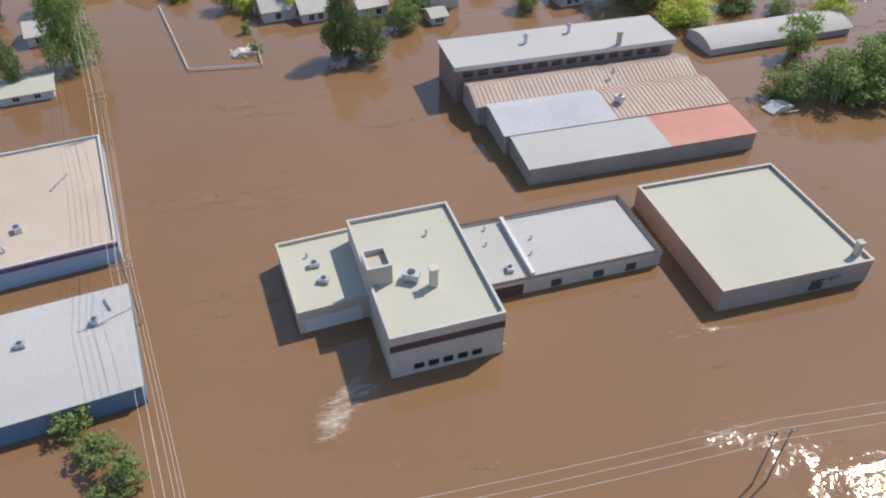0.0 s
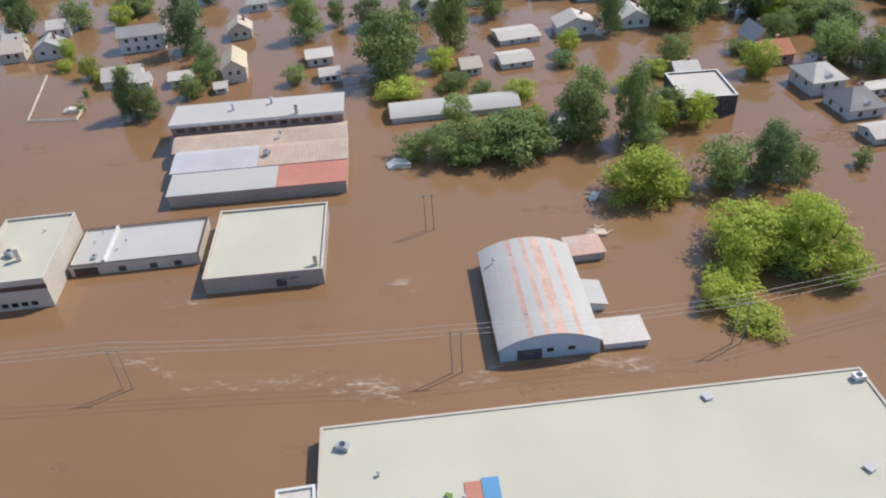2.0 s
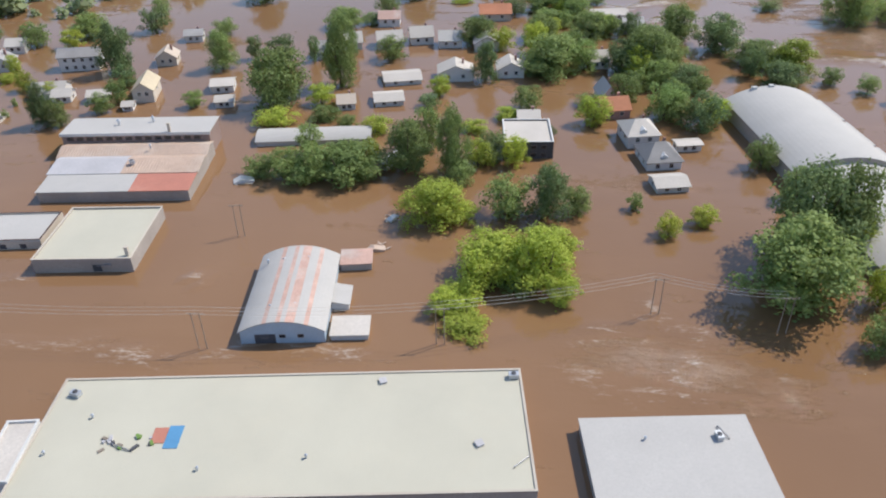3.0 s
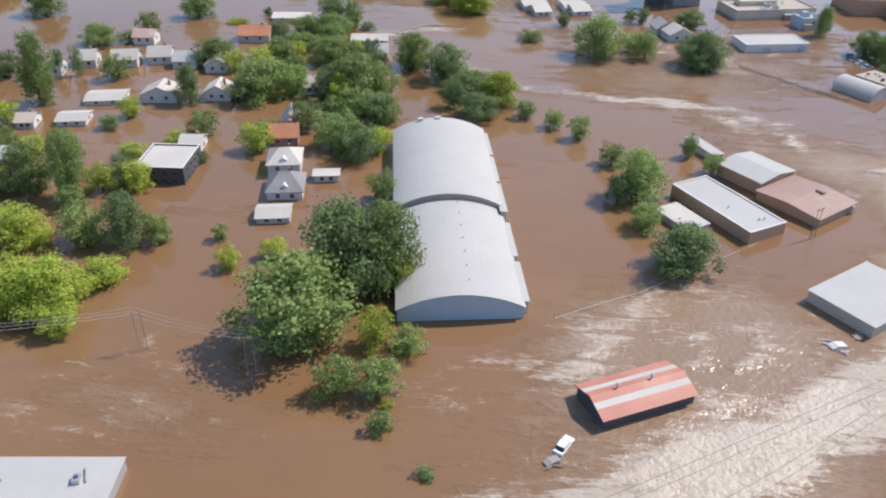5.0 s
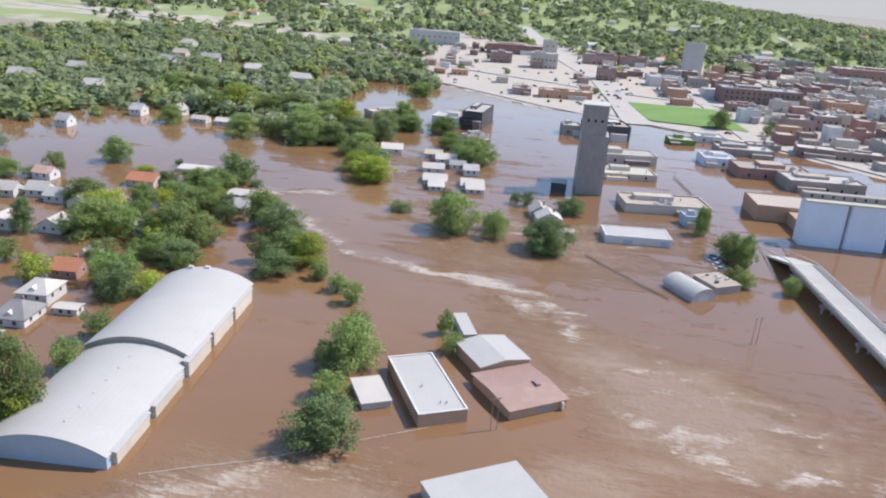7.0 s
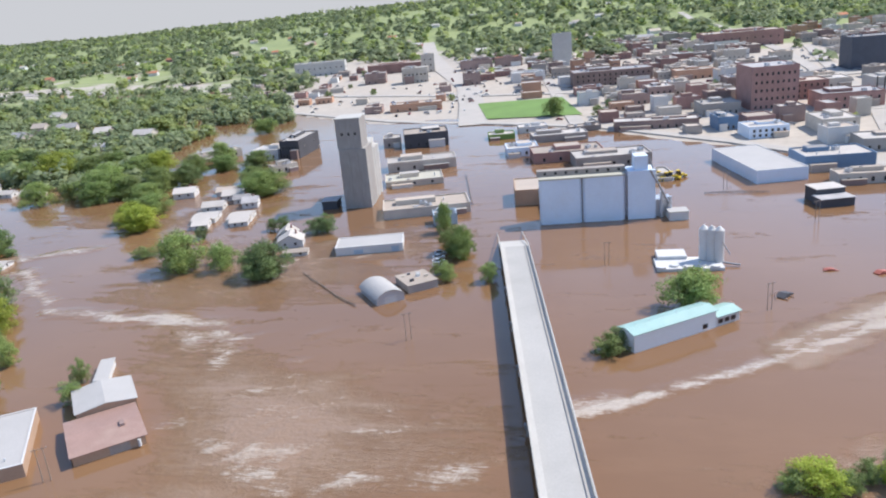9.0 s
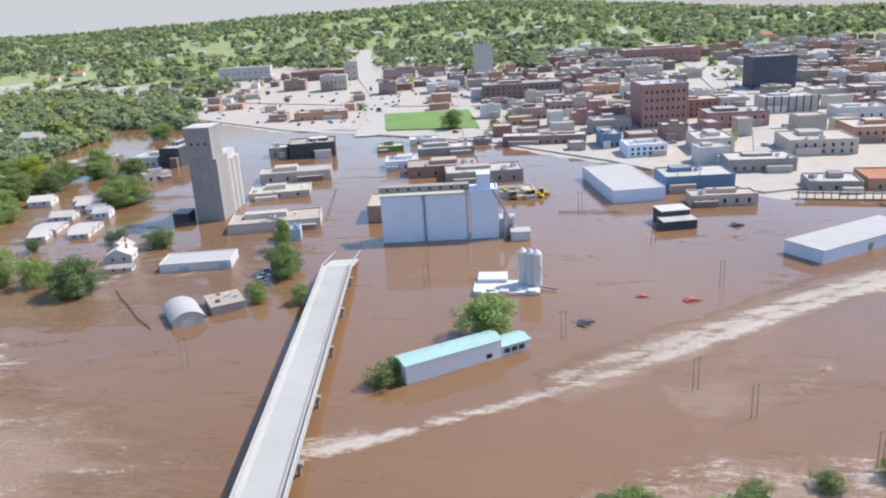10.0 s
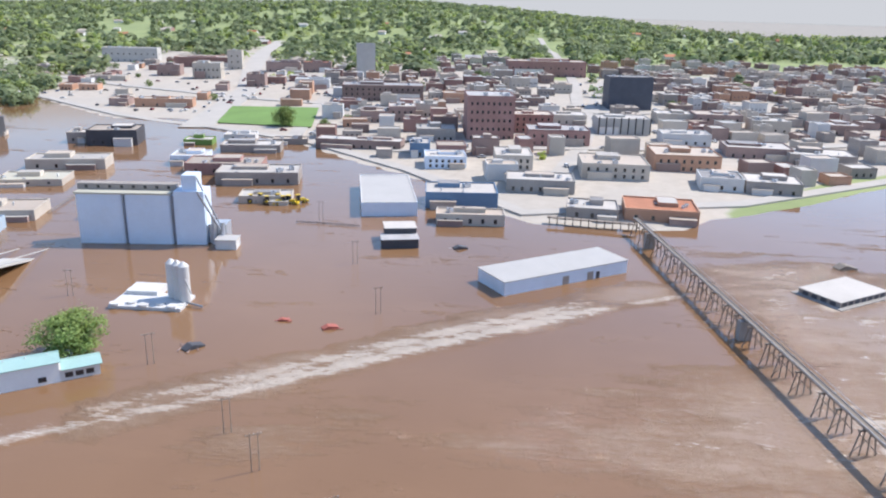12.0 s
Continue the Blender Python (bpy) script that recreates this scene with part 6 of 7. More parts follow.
tree(-142.7, 197.6, 5.2, 4.7, "mid")
tree(-154.0, 169.1, 5.5, 4.7, "lime")
tree(-158.0, 150.2, 3.8, 4.6, "lime")
tree(-148.0, 139.5, 3.1, 2.0, "lime", bush=True)
tree(-142.3, 137.4, 3.6, 3.6, "lime")
tree(-98.8, 161.2, 7.7, 6.1, "dark")
tree(-118.7, 180.2, 6.1, 4.2, "mid")
tree(5.5, 59.0, 3.2, 2.5, "mid", bush=True)
tree(11.2, 53.1, 2.2, 1.2, "dark", bush=True)
tree(9.4, 163.1, 11.2, 5.0, "mid")
tree(16.1, 158.5, 9.1, 6.7, "lime")
tree(21.9, 151.0, 4.5, 4.0, "mid")
tree(27.6, 146.2, 4.2, 4.0, "mid")
tree(32.4, 141.6, 4.7, 4.8, "mid")
tree(37.8, 130.0, 4.8, 4.5, "mid")
tree(40.7, 118.0, 8.8, 8.1, "mid")
tree(37.2, 114.9, 4.3, 5.6, "dark")
tree(40.9, 107.2, 5.7, 4.4, "mid")
tree(45.2, 95.5, 9.7, 7.1, "dark")
tree(52.9, 135.3, 3.3, 4.9, "mid")
tree(55.8, 128.5, 3.7, 4.1, "mid")
tree(40.5, 195.0, 12.2, 10.3, "mid")
tree(52.1, 193.3, 6.3, 7.8, "mid")
tree(65.6, 190.3, 11.2, 8.6, "dark")
tree(-72.5, 215.9, 8.8, 8.0, "mid")
tree(6.5, 233.0, 14.1, 8.2, "lime")
tree(-9.6, 264.4, 12.5, 7.5, "mid")
tree(-35.4, 277.5, 18.9, 10.3, "mid")
tree(69.8, 224.3, 6.5, 5.3, "dark")
tree(56.1, 226.7, 3.5, 5.0, "dark")
tree(29.2, 276.6, 16.1, 7.7, "mid")
tree(110.3, 203.9, 8.0, 6.6, "mid")
tree(109.9, 187.4, 4.6, 3.7, "mid")
tree(-31.9, 215.1, 6.1, 7.8, "dark")
tree(23.3, 205.6, 6.4, 2.9, "mid", bush=True)
tree(8.7, 318.9, 12.5, 6.9, "mid")
tree(-43.7, 322.0, 13.1, 7.3, "mid")
tree(-24.0, 294.2, 10.0, 6.9, "dark")
tree(-9.0, 293.6, 9.8, 8.9, "dark")
tree(-10.9, 328.7, 10.9, 9.9, "mid")
tree(-117.1, 211.9, 9.8, 8.1, "mid")
tree(-57.8, 269.6, 11.4, 8.3, "mid")
tree(-92.3, 278.5, 10.0, 7.0, "mid")
tree(-49.0, 276.6, 7.7, 7.0, "mid")
tree(-47.5, 303.4, 12.5, 6.9, "mid")
tree(-25.6, 410.5, 13.5, 8.2, "mid")
tree(65.0, 188.1, 9.7, 7.0, "dark")
tree(50.4, 199.0, 7.1, 4.8, "mid")
tree(33.0, 221.1, 4.5, 3.5, "dark")
tree(67.2, 223.6, 7.0, 4.6, "dark")
tree(52.6, 227.2, 4.0, 3.9, "dark")
tree(29.6, 272.0, 14.2, 8.0, "mid")
tree(113.6, 197.9, 5.1, 8.6, "mid")
tree(111.6, 183.2, 4.0, 4.3, "mid")
tree(121.2, 182.8, 4.6, 4.6, "mid")
tree(162.2, 166.8, 10.7, 8.4, "mid")
tree(146.1, 147.7, 6.0, 3.5, "mid", bush=True)
tree(148.1, 150.1, 4.2, 3.9, "dark")
tree(-14.7, 308.8, 12.0, 8.8, "mid")
tree(-23.3, 276.1, 12.7, 7.7, "mid")
tree(-32.3, 269.6, 10.8, 7.8, "mid")
tree(-0.7, 252.0, 11.6, 6.9, "mid")
tree(6.3, 233.1, 8.0, 4.9, "lime")
tree(-4.6, 317.2, 12.4, 6.8, "mid")
tree(-79.9, 319.8, 10.8, 7.4, "mid")
tree(-13.2, 290.2, 9.5, 6.6, "mid")
tree(127.7, 405.0, 10.2, 9.8, "mid")
tree(148.3, 396.1, 5.7, 5.7, "mid")
tree(169.3, 111.8, 5.7, 3.7, "lime")
tree(176.2, 112.4, 3.6, 3.2, "mid")
tree(182.1, 113.0, 5.6, 5.3, "mid")
tree(170.9, 109.7, 4.2, 3.5, "lime")
tree(192.6, 115.4, 3.5, 3.2, "mid")
tree(185.0, 113.6, 4.6, 4.4, "mid")
tree(178.6, 111.8, 3.8, 2.9, "lime")
tree(179.6, 114.2, 3.4, 4.0, "dark")
tree(173.2, 110.4, 3.8, 2.8, "mid")
tree(166.6, 110.6, 3.6, 2.7, "mid")
tree(196.0, 116.6, 4.0, 3.4, "mid")
tree(194.2, 113.2, 3.2, 2.4, "dark")
tree(-90.9, 307.3, 12.9, 9.4, "mid")
tree(-83.3, 313.8, 18.0, 11.7, "lime")
tree(-133.5, 350.3, 17.2, 8.9, "mid")
tree(-39.0, 287.5, 13.6, 10.7, "mid")
tree(-15.5, 282.8, 11.4, 9.5, "mid")
tree(-40.2, 310.4, 14.6, 8.8, "mid")
tree(-35.9, 317.7, 15.1, 9.3, "lime")
tree(-60.0, 324.6, 15.5, 9.3, "mid")
tree(-67.9, 317.4, 13.1, 8.2, "mid")
tree(-96.3, 342.0, 14.2, 7.8, "mid")
tree(-117.7, 346.3, 14.5, 8.1, "dark")
tree(-2.3, 242.5, 9.7, 6.3, "lime")
tree(-34.4, 219.1, 7.1, 7.1, "dark")
house(-72.7, 286.4, w=12.7, d=7.9, eave=2.4, ridge=4.0, roof=PALE_ROOF, ang=5)
house(-61.8, 300.3, w=7.3, d=9.8, eave=3.0, ridge=5.4, along="y", roof=PALE_ROOF, ang=5)
house(-84.0, 285.8, w=9.6, d=7.9, eave=2.4, ridge=4.0, roof=PALE_ROOF, ang=5)
house(-31.5, 274.2, w=7.7, d=5.8, eave=1.6, ridge=2.4, roof=PALE_ROOF, chimney=False, ang=5)
house(-106.2, 383.6, w=15.1, d=9.7, eave=3.6, ridge=6.0, roof=GREY_ROOF, ang=5)
town(-22.2, 343.1, 33.6, 12.5, 5.0, 45, CREAM_WALL, TAN_ROOF, 5)
town(5.7, 340.8, 18.1, 19.1, 6.3, -2, WHITE_WALL, WHITE_ROOF, 4)
town(17.8, 345.7, 13.3, 36.0, 11.8, -2, DARK_WALL, PALE_ROOF, 5, 2)
town(23.9, 308.9, 15.2, 8.6, 4.8, 42, CREAM_WALL, TAN_ROOF, 3)
tree(206.7, 122.4, 3.7, 2.3, "mid")
tree(215.6, 125.0, 3.9, 3.2, "mid")
tree(222.6, 127.9, 3.6, 3.1, "mid")
tree(228.7, 130.2, 2.2, 2.0, "dark")
tree(183.2, 118.5, 3.7, 2.0, "mid")
tree(198.0, 120.2, 3.6, 2.0, "mid")
tree(104.6, 220.7, 4.7, 8.5, "mid")
tree(111.5, 199.6, 4.8, 5.6, "mid")
tree(18.2, 291.5, 9.1, 6.3, "mid")
town(95.2, 243.0, 38.5, 18.9, 4.2, 14, CREAM_WALL, TAN_ROOF, 0)
town(83.3, 281.1, 30.0, 18.8, 3.2, 14, CREAM_WALL, CREAM_ROOF, 3)
town(81.2, 305.2, 38.4, 16.9, 5.4, 14, CREAM_WALL, PALE_ROOF, 4)
town(73.6, 352.0, 28.7, 22.4, 9.2, 14, DARK_WALL, TAN_ROOF, 5)
town(58.6, 351.3, 11.6, 13.1, 6.4, 14, GREY_WALL, PALE_ROOF, 2)
town(103.3, 229.6, 9.9, 8.6, 4.8, 14, BLUE_WALL, WHITE_ROOF, 1)
town(106.3, 357.0, 17.0, 12.9, 3.4, 10, LAWN, PALE_ROOF, 0)
town(118.0, 320.8, 18.3, 18.5, 5.1, 10, PALE_BLUE, PALE_ROOF, 4)
town(131.4, 347.5, 34.4, 16.5, 4.4, 10, GREY_WALL, PALE_ROOF, 0)
town(135.4, 308.8, 38.4, 20.3, 5.8, 10, RED_BRICK, TAN_ROOF, 4)
town(151.0, 296.7, 39.2, 20.2, 6.0, 10, GREY_WALL, PALE_ROOF, 5)
town(161.1, 271.9, 22.7, 12.9, 3.3, 10, CREAM_WALL, PALE_ROOF, 3)
town(119.0, 370.2, 19.2, 14.6, 4.1, 10, WHITE_WALL, PALE_ROOF, 2)
town(141.8, 365.2, 21.3, 9.1, 3.5, 10, GREY_WALL, TAN_ROOF, 0)
town(47.3, 456.1, 44.5, 14.7, 6.8, 12, ORANGE_BRICK, TAN_ROOF, 4)
town(19.9, 586.4, 28.7, 19.8, 16.5, 10, CREAM_WALL, PALE_ROOF, 6, 2)
town(-14.0, 600.4, 24.3, 18.2, 12.1, 10, BROWN_BRICK, PALE_ROOF, 3)
town(-13.2, 667.6, 72.0, 26.9, 12.2, 10, RED_BRICK, TAN_ROOF, 6)
town(17.4, 648.6, 16.5, 14.2, 21.6, 10, CREAM_WALL, TAN_ROOF, 2, 3)
town(-90.6, 697.5, 67.8, 20.1, 17.8, 10, PALE_CONCRETE, PALE_ROOF, 9, 2)
town(58.0, 639.6, 37.8, 17.5, 11.6, 10, BROWN_BRICK, GREY_ROOF, 5)
town(66.7, 549.9, 17.5, 17.9, 12.6, 10, BROWN_BRICK, TAN_ROOF, 3)
town(83.1, 644.3, 31.7, 17.4, 11.6, 10, BROWN_BRICK, ORANGE_ROOF, 4)
town(105.0, 545.1, 32.3, 21.2, 9.7, 10, WHITE_WALL, WHITE_ROOF, 0)
town(126.3, 614.0, 20.0, 12.0, 35.5, 10, PALE_CONCRETE, PALE_ROOF, 0, 9)
town(5.2, 352.3, 15.7, 11.4, 2.7, 20, WHITE_WALL, PALE_ROOF, 2)
town(17.8, 357.2, 13.4, 10.4, 2.4, 22, CREAM_WALL, PALE_ROOF, 0)
town(171.8, 360.9, 52.1, 14.4, 6.0, -2, BROWN_BRICK, PALE_ROOF, 10)
town(157.7, 501.1, 69.2, 26.2, 14.0, 8, BROWN_BRICK, GREY_ROOF, 14, 3)
town(144.5, 466.7, 23.8, 15.9, 6.6, 8, RED_BRICK, TAN_ROOF, 4)
town(166.5, 424.5, 20.2, 17.7, 8.5, 8, BROWN_BRICK, TAN_ROOF, 4)
town(178.9, 430.1, 19.6, 21.2, 11.2, 8, BROWN_BRICK, PALE_ROOF, 4, 2)
town(188.7, 443.9, 18.3, 17.5, 10.2, 8, CREAM_WALL, PALE_ROOF, 5)
town(222.2, 390.9, 30.1, 31.1, 28.0, 8, RED_BRICK, GREY_ROOF, 8, 5)
town(240.9, 405.4, 27.1, 20.7, 12.1, 8, RED_BRICK, TAN_ROOF, 6, 3)
town(204.0, 495.9, 32.8, 20.5, 8.4, 8, ORANGE_BRICK, TAN_ROOF, 5)
town(200.1, 382.9, 24.7, 21.2, 8.0, 8, CONCRETE, PALE_ROOF, 6)
town(208.8, 331.0, 22.2, 19.4, 6.8, 8, PALE_BLUE, PALE_ROOF, 6, 2)
town(197.4, 348.5, 11.5, 17.9, 8.3, 8, NAVY_WALL, PALE_ROOF, 3)
town(233.3, 332.4, 19.9, 26.1, 8.1, 4, CREAM_WALL, PALE_ROOF, 5, 2)
town(242.2, 299.0, 32.1, 19.2, 6.4, 0, CONCRETE, PALE_ROOF, 7)
town(218.2, 279.1, 31.6, 21.2, 7.1, 6, NAVY_WALL, PALE_ROOF, 0)
town(222.2, 258.0, 27.7, 10.6, 4.7, 4, CREAM_WALL, PINK_ROOF, 5)
town(268.0, 324.4, 34.0, 29.2, 8.2, 0, CREAM_WALL, TAN_ROOF, 7, 2)
courthouse = town(281.7, 409.9, 35.0, 22.0, 10.9, 4, PALE_CONCRETE, PALE_ROOF, 0, 1)
COURT_W, COURT_D, COURT_H = 41.4, 26, 12.9
town(294.8, 488.6, 35.5, 23.0, 26.2, 6, SLATE, GREY_ROOF, 0)
town(295.7, 342.5, 35.1, 28.7, 9.2, 0, ORANGE_BRICK, TAN_ROOF, 8, 2)
town(251.3, 377.4, 37.8, 24.2, 10.0, 4, RED_BRICK, GREY_ROOF, 7, 2)
town(255.7, 642.2, 85.8, 31.7, 16.9, 6, RED_BRICK, TAN_ROOF, 10, 2)
town(331.4, 442.9, 33.2, 24.5, 9.7, 0, BROWN_BRICK, TAN_ROOF, 6, 2)
town(275.4, 273.6, 30.2, 22.5, 5.6, -4, ORANGE_BRICK, ORANGE_ROOF, 4)
town(256.2, 271.5, 21.6, 17.4, 4.9, -4, GREY_WALL, PALE_ROOF, 3)
town(318.1, 311.9, 25.7, 21.6, 6.5, -8, GREY_WALL, PALE_ROOF, 4)
town(301.9, 313.4, 20.4, 20.4, 6.6, -6, WHITE_WALL, GREY_ROOF, 3)
town(330.2, 371.5, 37.8, 24.9, 6.9, -4, BROWN_BRICK, PALE_ROOF, 6)
town(351.8, 363.8, 36.5, 23.8, 6.7, -6, GREY_WALL, PALE_ROOF, 6)
town(264.7, 325.0, 13.8, 20.6, 7.0, 0, BROWN_BRICK, TAN_ROOF, 3, 2)
town(259.5, 429.4, 23.0, 20.4, 7.1, 4, CREAM_WALL, PALE_ROOF, 4)
town(221.7, 453.2, 22.6, 20.6, 8.3, 6, BROWN_BRICK, PALE_ROOF, 4)
town(311.5, 445.8, 27.4, 19.7, 7.9, 2, CREAM_WALL, PALE_ROOF, 4)
town(353.9, 433.5, 26.3, 19.4, 8.8, -2, CREAM_WALL, PALE_ROOF, 4)
town(384.6, 435.5, 33.7, 18.3, 7.5, -4, BROWN_BRICK, PALE_ROOF, 5)
town(305.9, 390.8, 30.4, 20.0, 7.4, 0, WHITE_WALL, PALE_ROOF, 5)

# tall garden trees grown together between the flooded houses and the big white hall
GARDENS = [(-37.3, 153.5), (-47.6, 202.9), (-31.7, 224.3), (-13.2, 187.3), (-6.2, 150.1), (-7.7, 126.9), (-19.8, 140.0), (-30.0, 149.9)]
garden_rnd = random.Random(17)
planted = []
while len(planted) < 17:
    x, y = garden_rnd.uniform(-62, 2), garden_rnd.uniform(112, 215)
    if inside(x, y, GARDENS) and all(math.hypot(x - a, y - b) > 4.2 for a, b in planted) and all(math.hypot(x - a, y - b) > 0.8 * c for a, b, c in FOOT):
        planted.append((x, y))
        w = garden_rnd.uniform(4.4, 7.2)
        tree(x, y, w, w * garden_rnd.uniform(0.75, 1.1), garden_rnd.choice(("mid", "mid", "mid", "lime")))

# ---------------------------------------------------------------- the rest of the town, streets of brick and pale buildings

TOWN_WALLS = (RED_BRICK, BROWN_BRICK, CREAM_WALL, RED_BRICK, CREAM_WALL, GREY_WALL, ORANGE_BRICK, BROWN_BRICK, CREAM_WALL, WHITE_WALL)
TOWN_ROOFS = (PALE_ROOF, TAN_ROOF, TAN_ROOF, PINK_ROOF, PINK_ROOF, PALE_ROOF, WHITE_ROOF)
town_rnd = random.Random(21)


def free(x, y, r, gap=1.0):
    if any(math.hypot(x - a, y - b) < r + c + gap for a, b, c in FOOT):
        return False
    if inside(x, y, [(89.3, 402.1), (145.7, 396.1), (134.1, 463.0), (77.5, 465.2)]):
        return False
    return all(near_line(x, y, pts, w / 2 + 0.75 * r, 0.1) < 0.5 for pts, w in ROADS)


def place_in_town(u, v):
    """A spot of the street grid, which is turned a little against the plan."""
    return 150 + u * 0.9903 - v * 0.1392, 300 + u * 0.1392 + v * 0.9903


far_blocks = Joined()
for i in range(-34, 42):
    for j in range(0, 34):
        if j % 3 == 2 and town_rnd.random() < 0.7:
            continue
        x, y = place_in_town(i * 13.2 + town_rnd.uniform(-2, 2), j * 13.2 + town_rnd.uniform(-2, 2))
        d = y - shore(x)
        dense = 0.6 if d > 230 and x > 100 else 0.2 if d > 230 else 0.85 if x > 100 else 0.34 if x > -60 else 0.1
        if d < 16 or d > (440 if x > 170 else 285) or town_rnd.random() > dense:
            continue
        w, dd = town_rnd.uniform(8, 18), town_rnd.uniform(9, 16)
        if not free(x, y, 0.36 * math.hypot(w, dd) * 0.7, 0.0):
            continue
        storeys = town_rnd.choice((1, 1, 1, 2, 2, 3)) if x > 100 else 1
        h, ang, wall, roof = 2.6 + 2.3 * storeys + town_rnd.random() * 1.5, 8 + town_rnd.choice((0, 0, 2)), town_rnd.choice(TOWN_WALLS), town_rnd.choice(TOWN_ROOFS)
        if d < 150:
            town(x, y, w, dd, h, ang, wall, roof, 3 if d < 80 and town_rnd.random() < 0.4 else 0, 1, 0)
            continue
        # blocks farther back are past counting
        FOOT.append((x, y, 0.43 * math.hypot(w, dd) * 0.7))
        m = pose(x, y, ground_z(x, y), 0, 0, ang) @ Matrix.Scale(0.7, 4)
        far_blocks.box(m, wall, -w / 2, w / 2, -dd / 2, dd / 2, -4, h)
        far_blocks.box(m, roof, -w / 2 - 0.2, w / 2 + 0.2, -dd / 2 - 0.2, dd / 2 + 0.2, h, h + 0.35)
        u, v = town_rnd.uniform(-0.25, 0.25) * w, town_rnd.uniform(-0.2, 0.25) * dd
        far_blocks.box(m, wall, u - 0.18 * w, u + 0.18 * w, v - 0.16 * dd, v + 0.16 * dd, h + 0.35, h + 1.6)
        for k in range(3):
            u, v = town_rnd.uniform(-0.4, 0.4) * w, town_rnd.uniform(-0.4, 0.4) * dd
            far_blocks.box(m, GREY_ROOF if k else PALE_ROOF, u - 0.7, u + 0.7, v - 0.5, v + 0.5, h + 0.35, h + 1.1)
        for k in range(4):
            u = (k - 1.5) * w / 4.4
            far_blocks.box(m, SLATE, u - 0.5, u + 0.5, -dd / 2 - 0.05, -dd / 2 + 0.1, h * 0.35, h * 0.35 + 1.3)
far_blocks.link("far_town", "flat-roofed brick and pale blocks of the town behind", "buildings")

# cars in the lots and along the kerbs of the dry streets, far off and past counting
lot_cars = Joined()
car_rnd = random.Random(8)
count = 0
while count < 330:
    x, y = car_rnd.uniform(40, 560), car_rnd.uniform(330, 760)
    d = y - shore(x)
    if not 14 < d < 330 or any(math.hypot(x - a, y - b) < c + 1.2 for a, b, c in FOOT) or inside(x, y, [(89.3, 402.1), (145.7, 396.1), (134.1, 463.0), (77.5, 465.2)]):
        continue
    count += 1
    zz = max(ground_z(x + a, y + b) for a in (-1.6, 1.6) for b in (-1.6, 1.6))
    m = pose(x, y, zz + (0.45 if not all(near_line(x, y, pts, w / 2 + 1.5, 0.1) < 0.5 for pts, w in ROADS) else 0.0), 0, 0, car_rnd.choice((8, 98)) + car_rnd.uniform(-4, 4)) @ Matrix.Scale(0.75, 4)
    paint = car_rnd.choice((PAINTS[0], PAINTS[0], PAINTS[1], PAINTS[1], PAINTS[2], PAINTS[3]))
    lot_cars.box(m, paint, -2.2, 2.2, -0.85, 0.85, 0.3, 0.9)
    lot_cars.box(m, SLATE, -1.5, 0.9, -0.75, 0.75, 0.9, 1.3)
    lot_cars.box(m, paint, -1.35, 0.7, -0.7, 0.7, 1.3, 1.42)
    for wx in (-1.4, 1.4):
        lot_cars.box(m, RUBBER, wx - 0.32, wx + 0.32, -0.9, 0.9, -0.3, 0.32)
lot_cars.link("parked_cars", "far white, grey and dark cars parked in town lots", "cars")

row_of_windows(courthouse, "f", COURT_W, COURT_D, 0.9, 0.8, COURT_H - 2.0, 8)

# houses scattered on the hills and along the edge of the wood
HILL_LABELS = {WHITE_WALL: "small white house among hillside trees", CREAM_WALL: "small cream house among hillside trees", RED_BRICK: "small brick house among hillside trees"}


def far_house(x, y, w, d, wall, roof, ang, z):
    FOOT.append((x, y, 0.45 * math.hypot(w, d) * SIZE[0]))
    ob = thing("house", x, y, z, ang, HILL_LABELS[wall], "house", "hillside houses")
    part("wall", Geo().prism([(-d / 2, -2.0), (d / 2, -2.0), (d / 2, 4.0), (0, 6.4), (-d / 2, 4.0)], -w / 2, w / 2, "x"), wall, ob)
    gable_roof(ob, w, d, 4.0, 6.4, "x", roof, 0.4)


SIZE[0] = 0.807
for k in range(120):
    y = 480 + 900 * town_rnd.random() ** 1.5
    x = town_rnd.uniform(-0.75 * y, 0.7 * y + 150)
    if y - shore(x) < (390 if x > 170 else 195) or not free(x, y, 7):
        continue
    far_house(x, y, town_rnd.uniform(9, 19), town_rnd.uniform(8, 13), town_rnd.choice((WHITE_WALL, WHITE_WALL, CREAM_WALL, RED_BRICK)), town_rnd.choice((PALE_ROOF, GREY_ROOF, TAN_ROOF, ORANGE_ROOF)), town_rnd.uniform(-10, 25), ground_z(x, y))
SIZE[0] = 0.665

# street trees and shrubs in the town
for k in range(80):
    x, y = town_rnd.uniform(-130, 560), town_rnd.uniform(330, 700)
    d = y - shore(x)
    if 8 < d < 290 and free(x, y, 1.5, 0.2):
        s = town_rnd.uniform(2.6, 5.5)
        FOOT.append((x, y, s * 0.3))
        tree(x, y, s, s * town_rnd.uniform(0.8, 1.1), town_rnd.choice(("mid", "dark", "mid", "lime")))

# ---------------------------------------------------------------- woods, far town and clutter


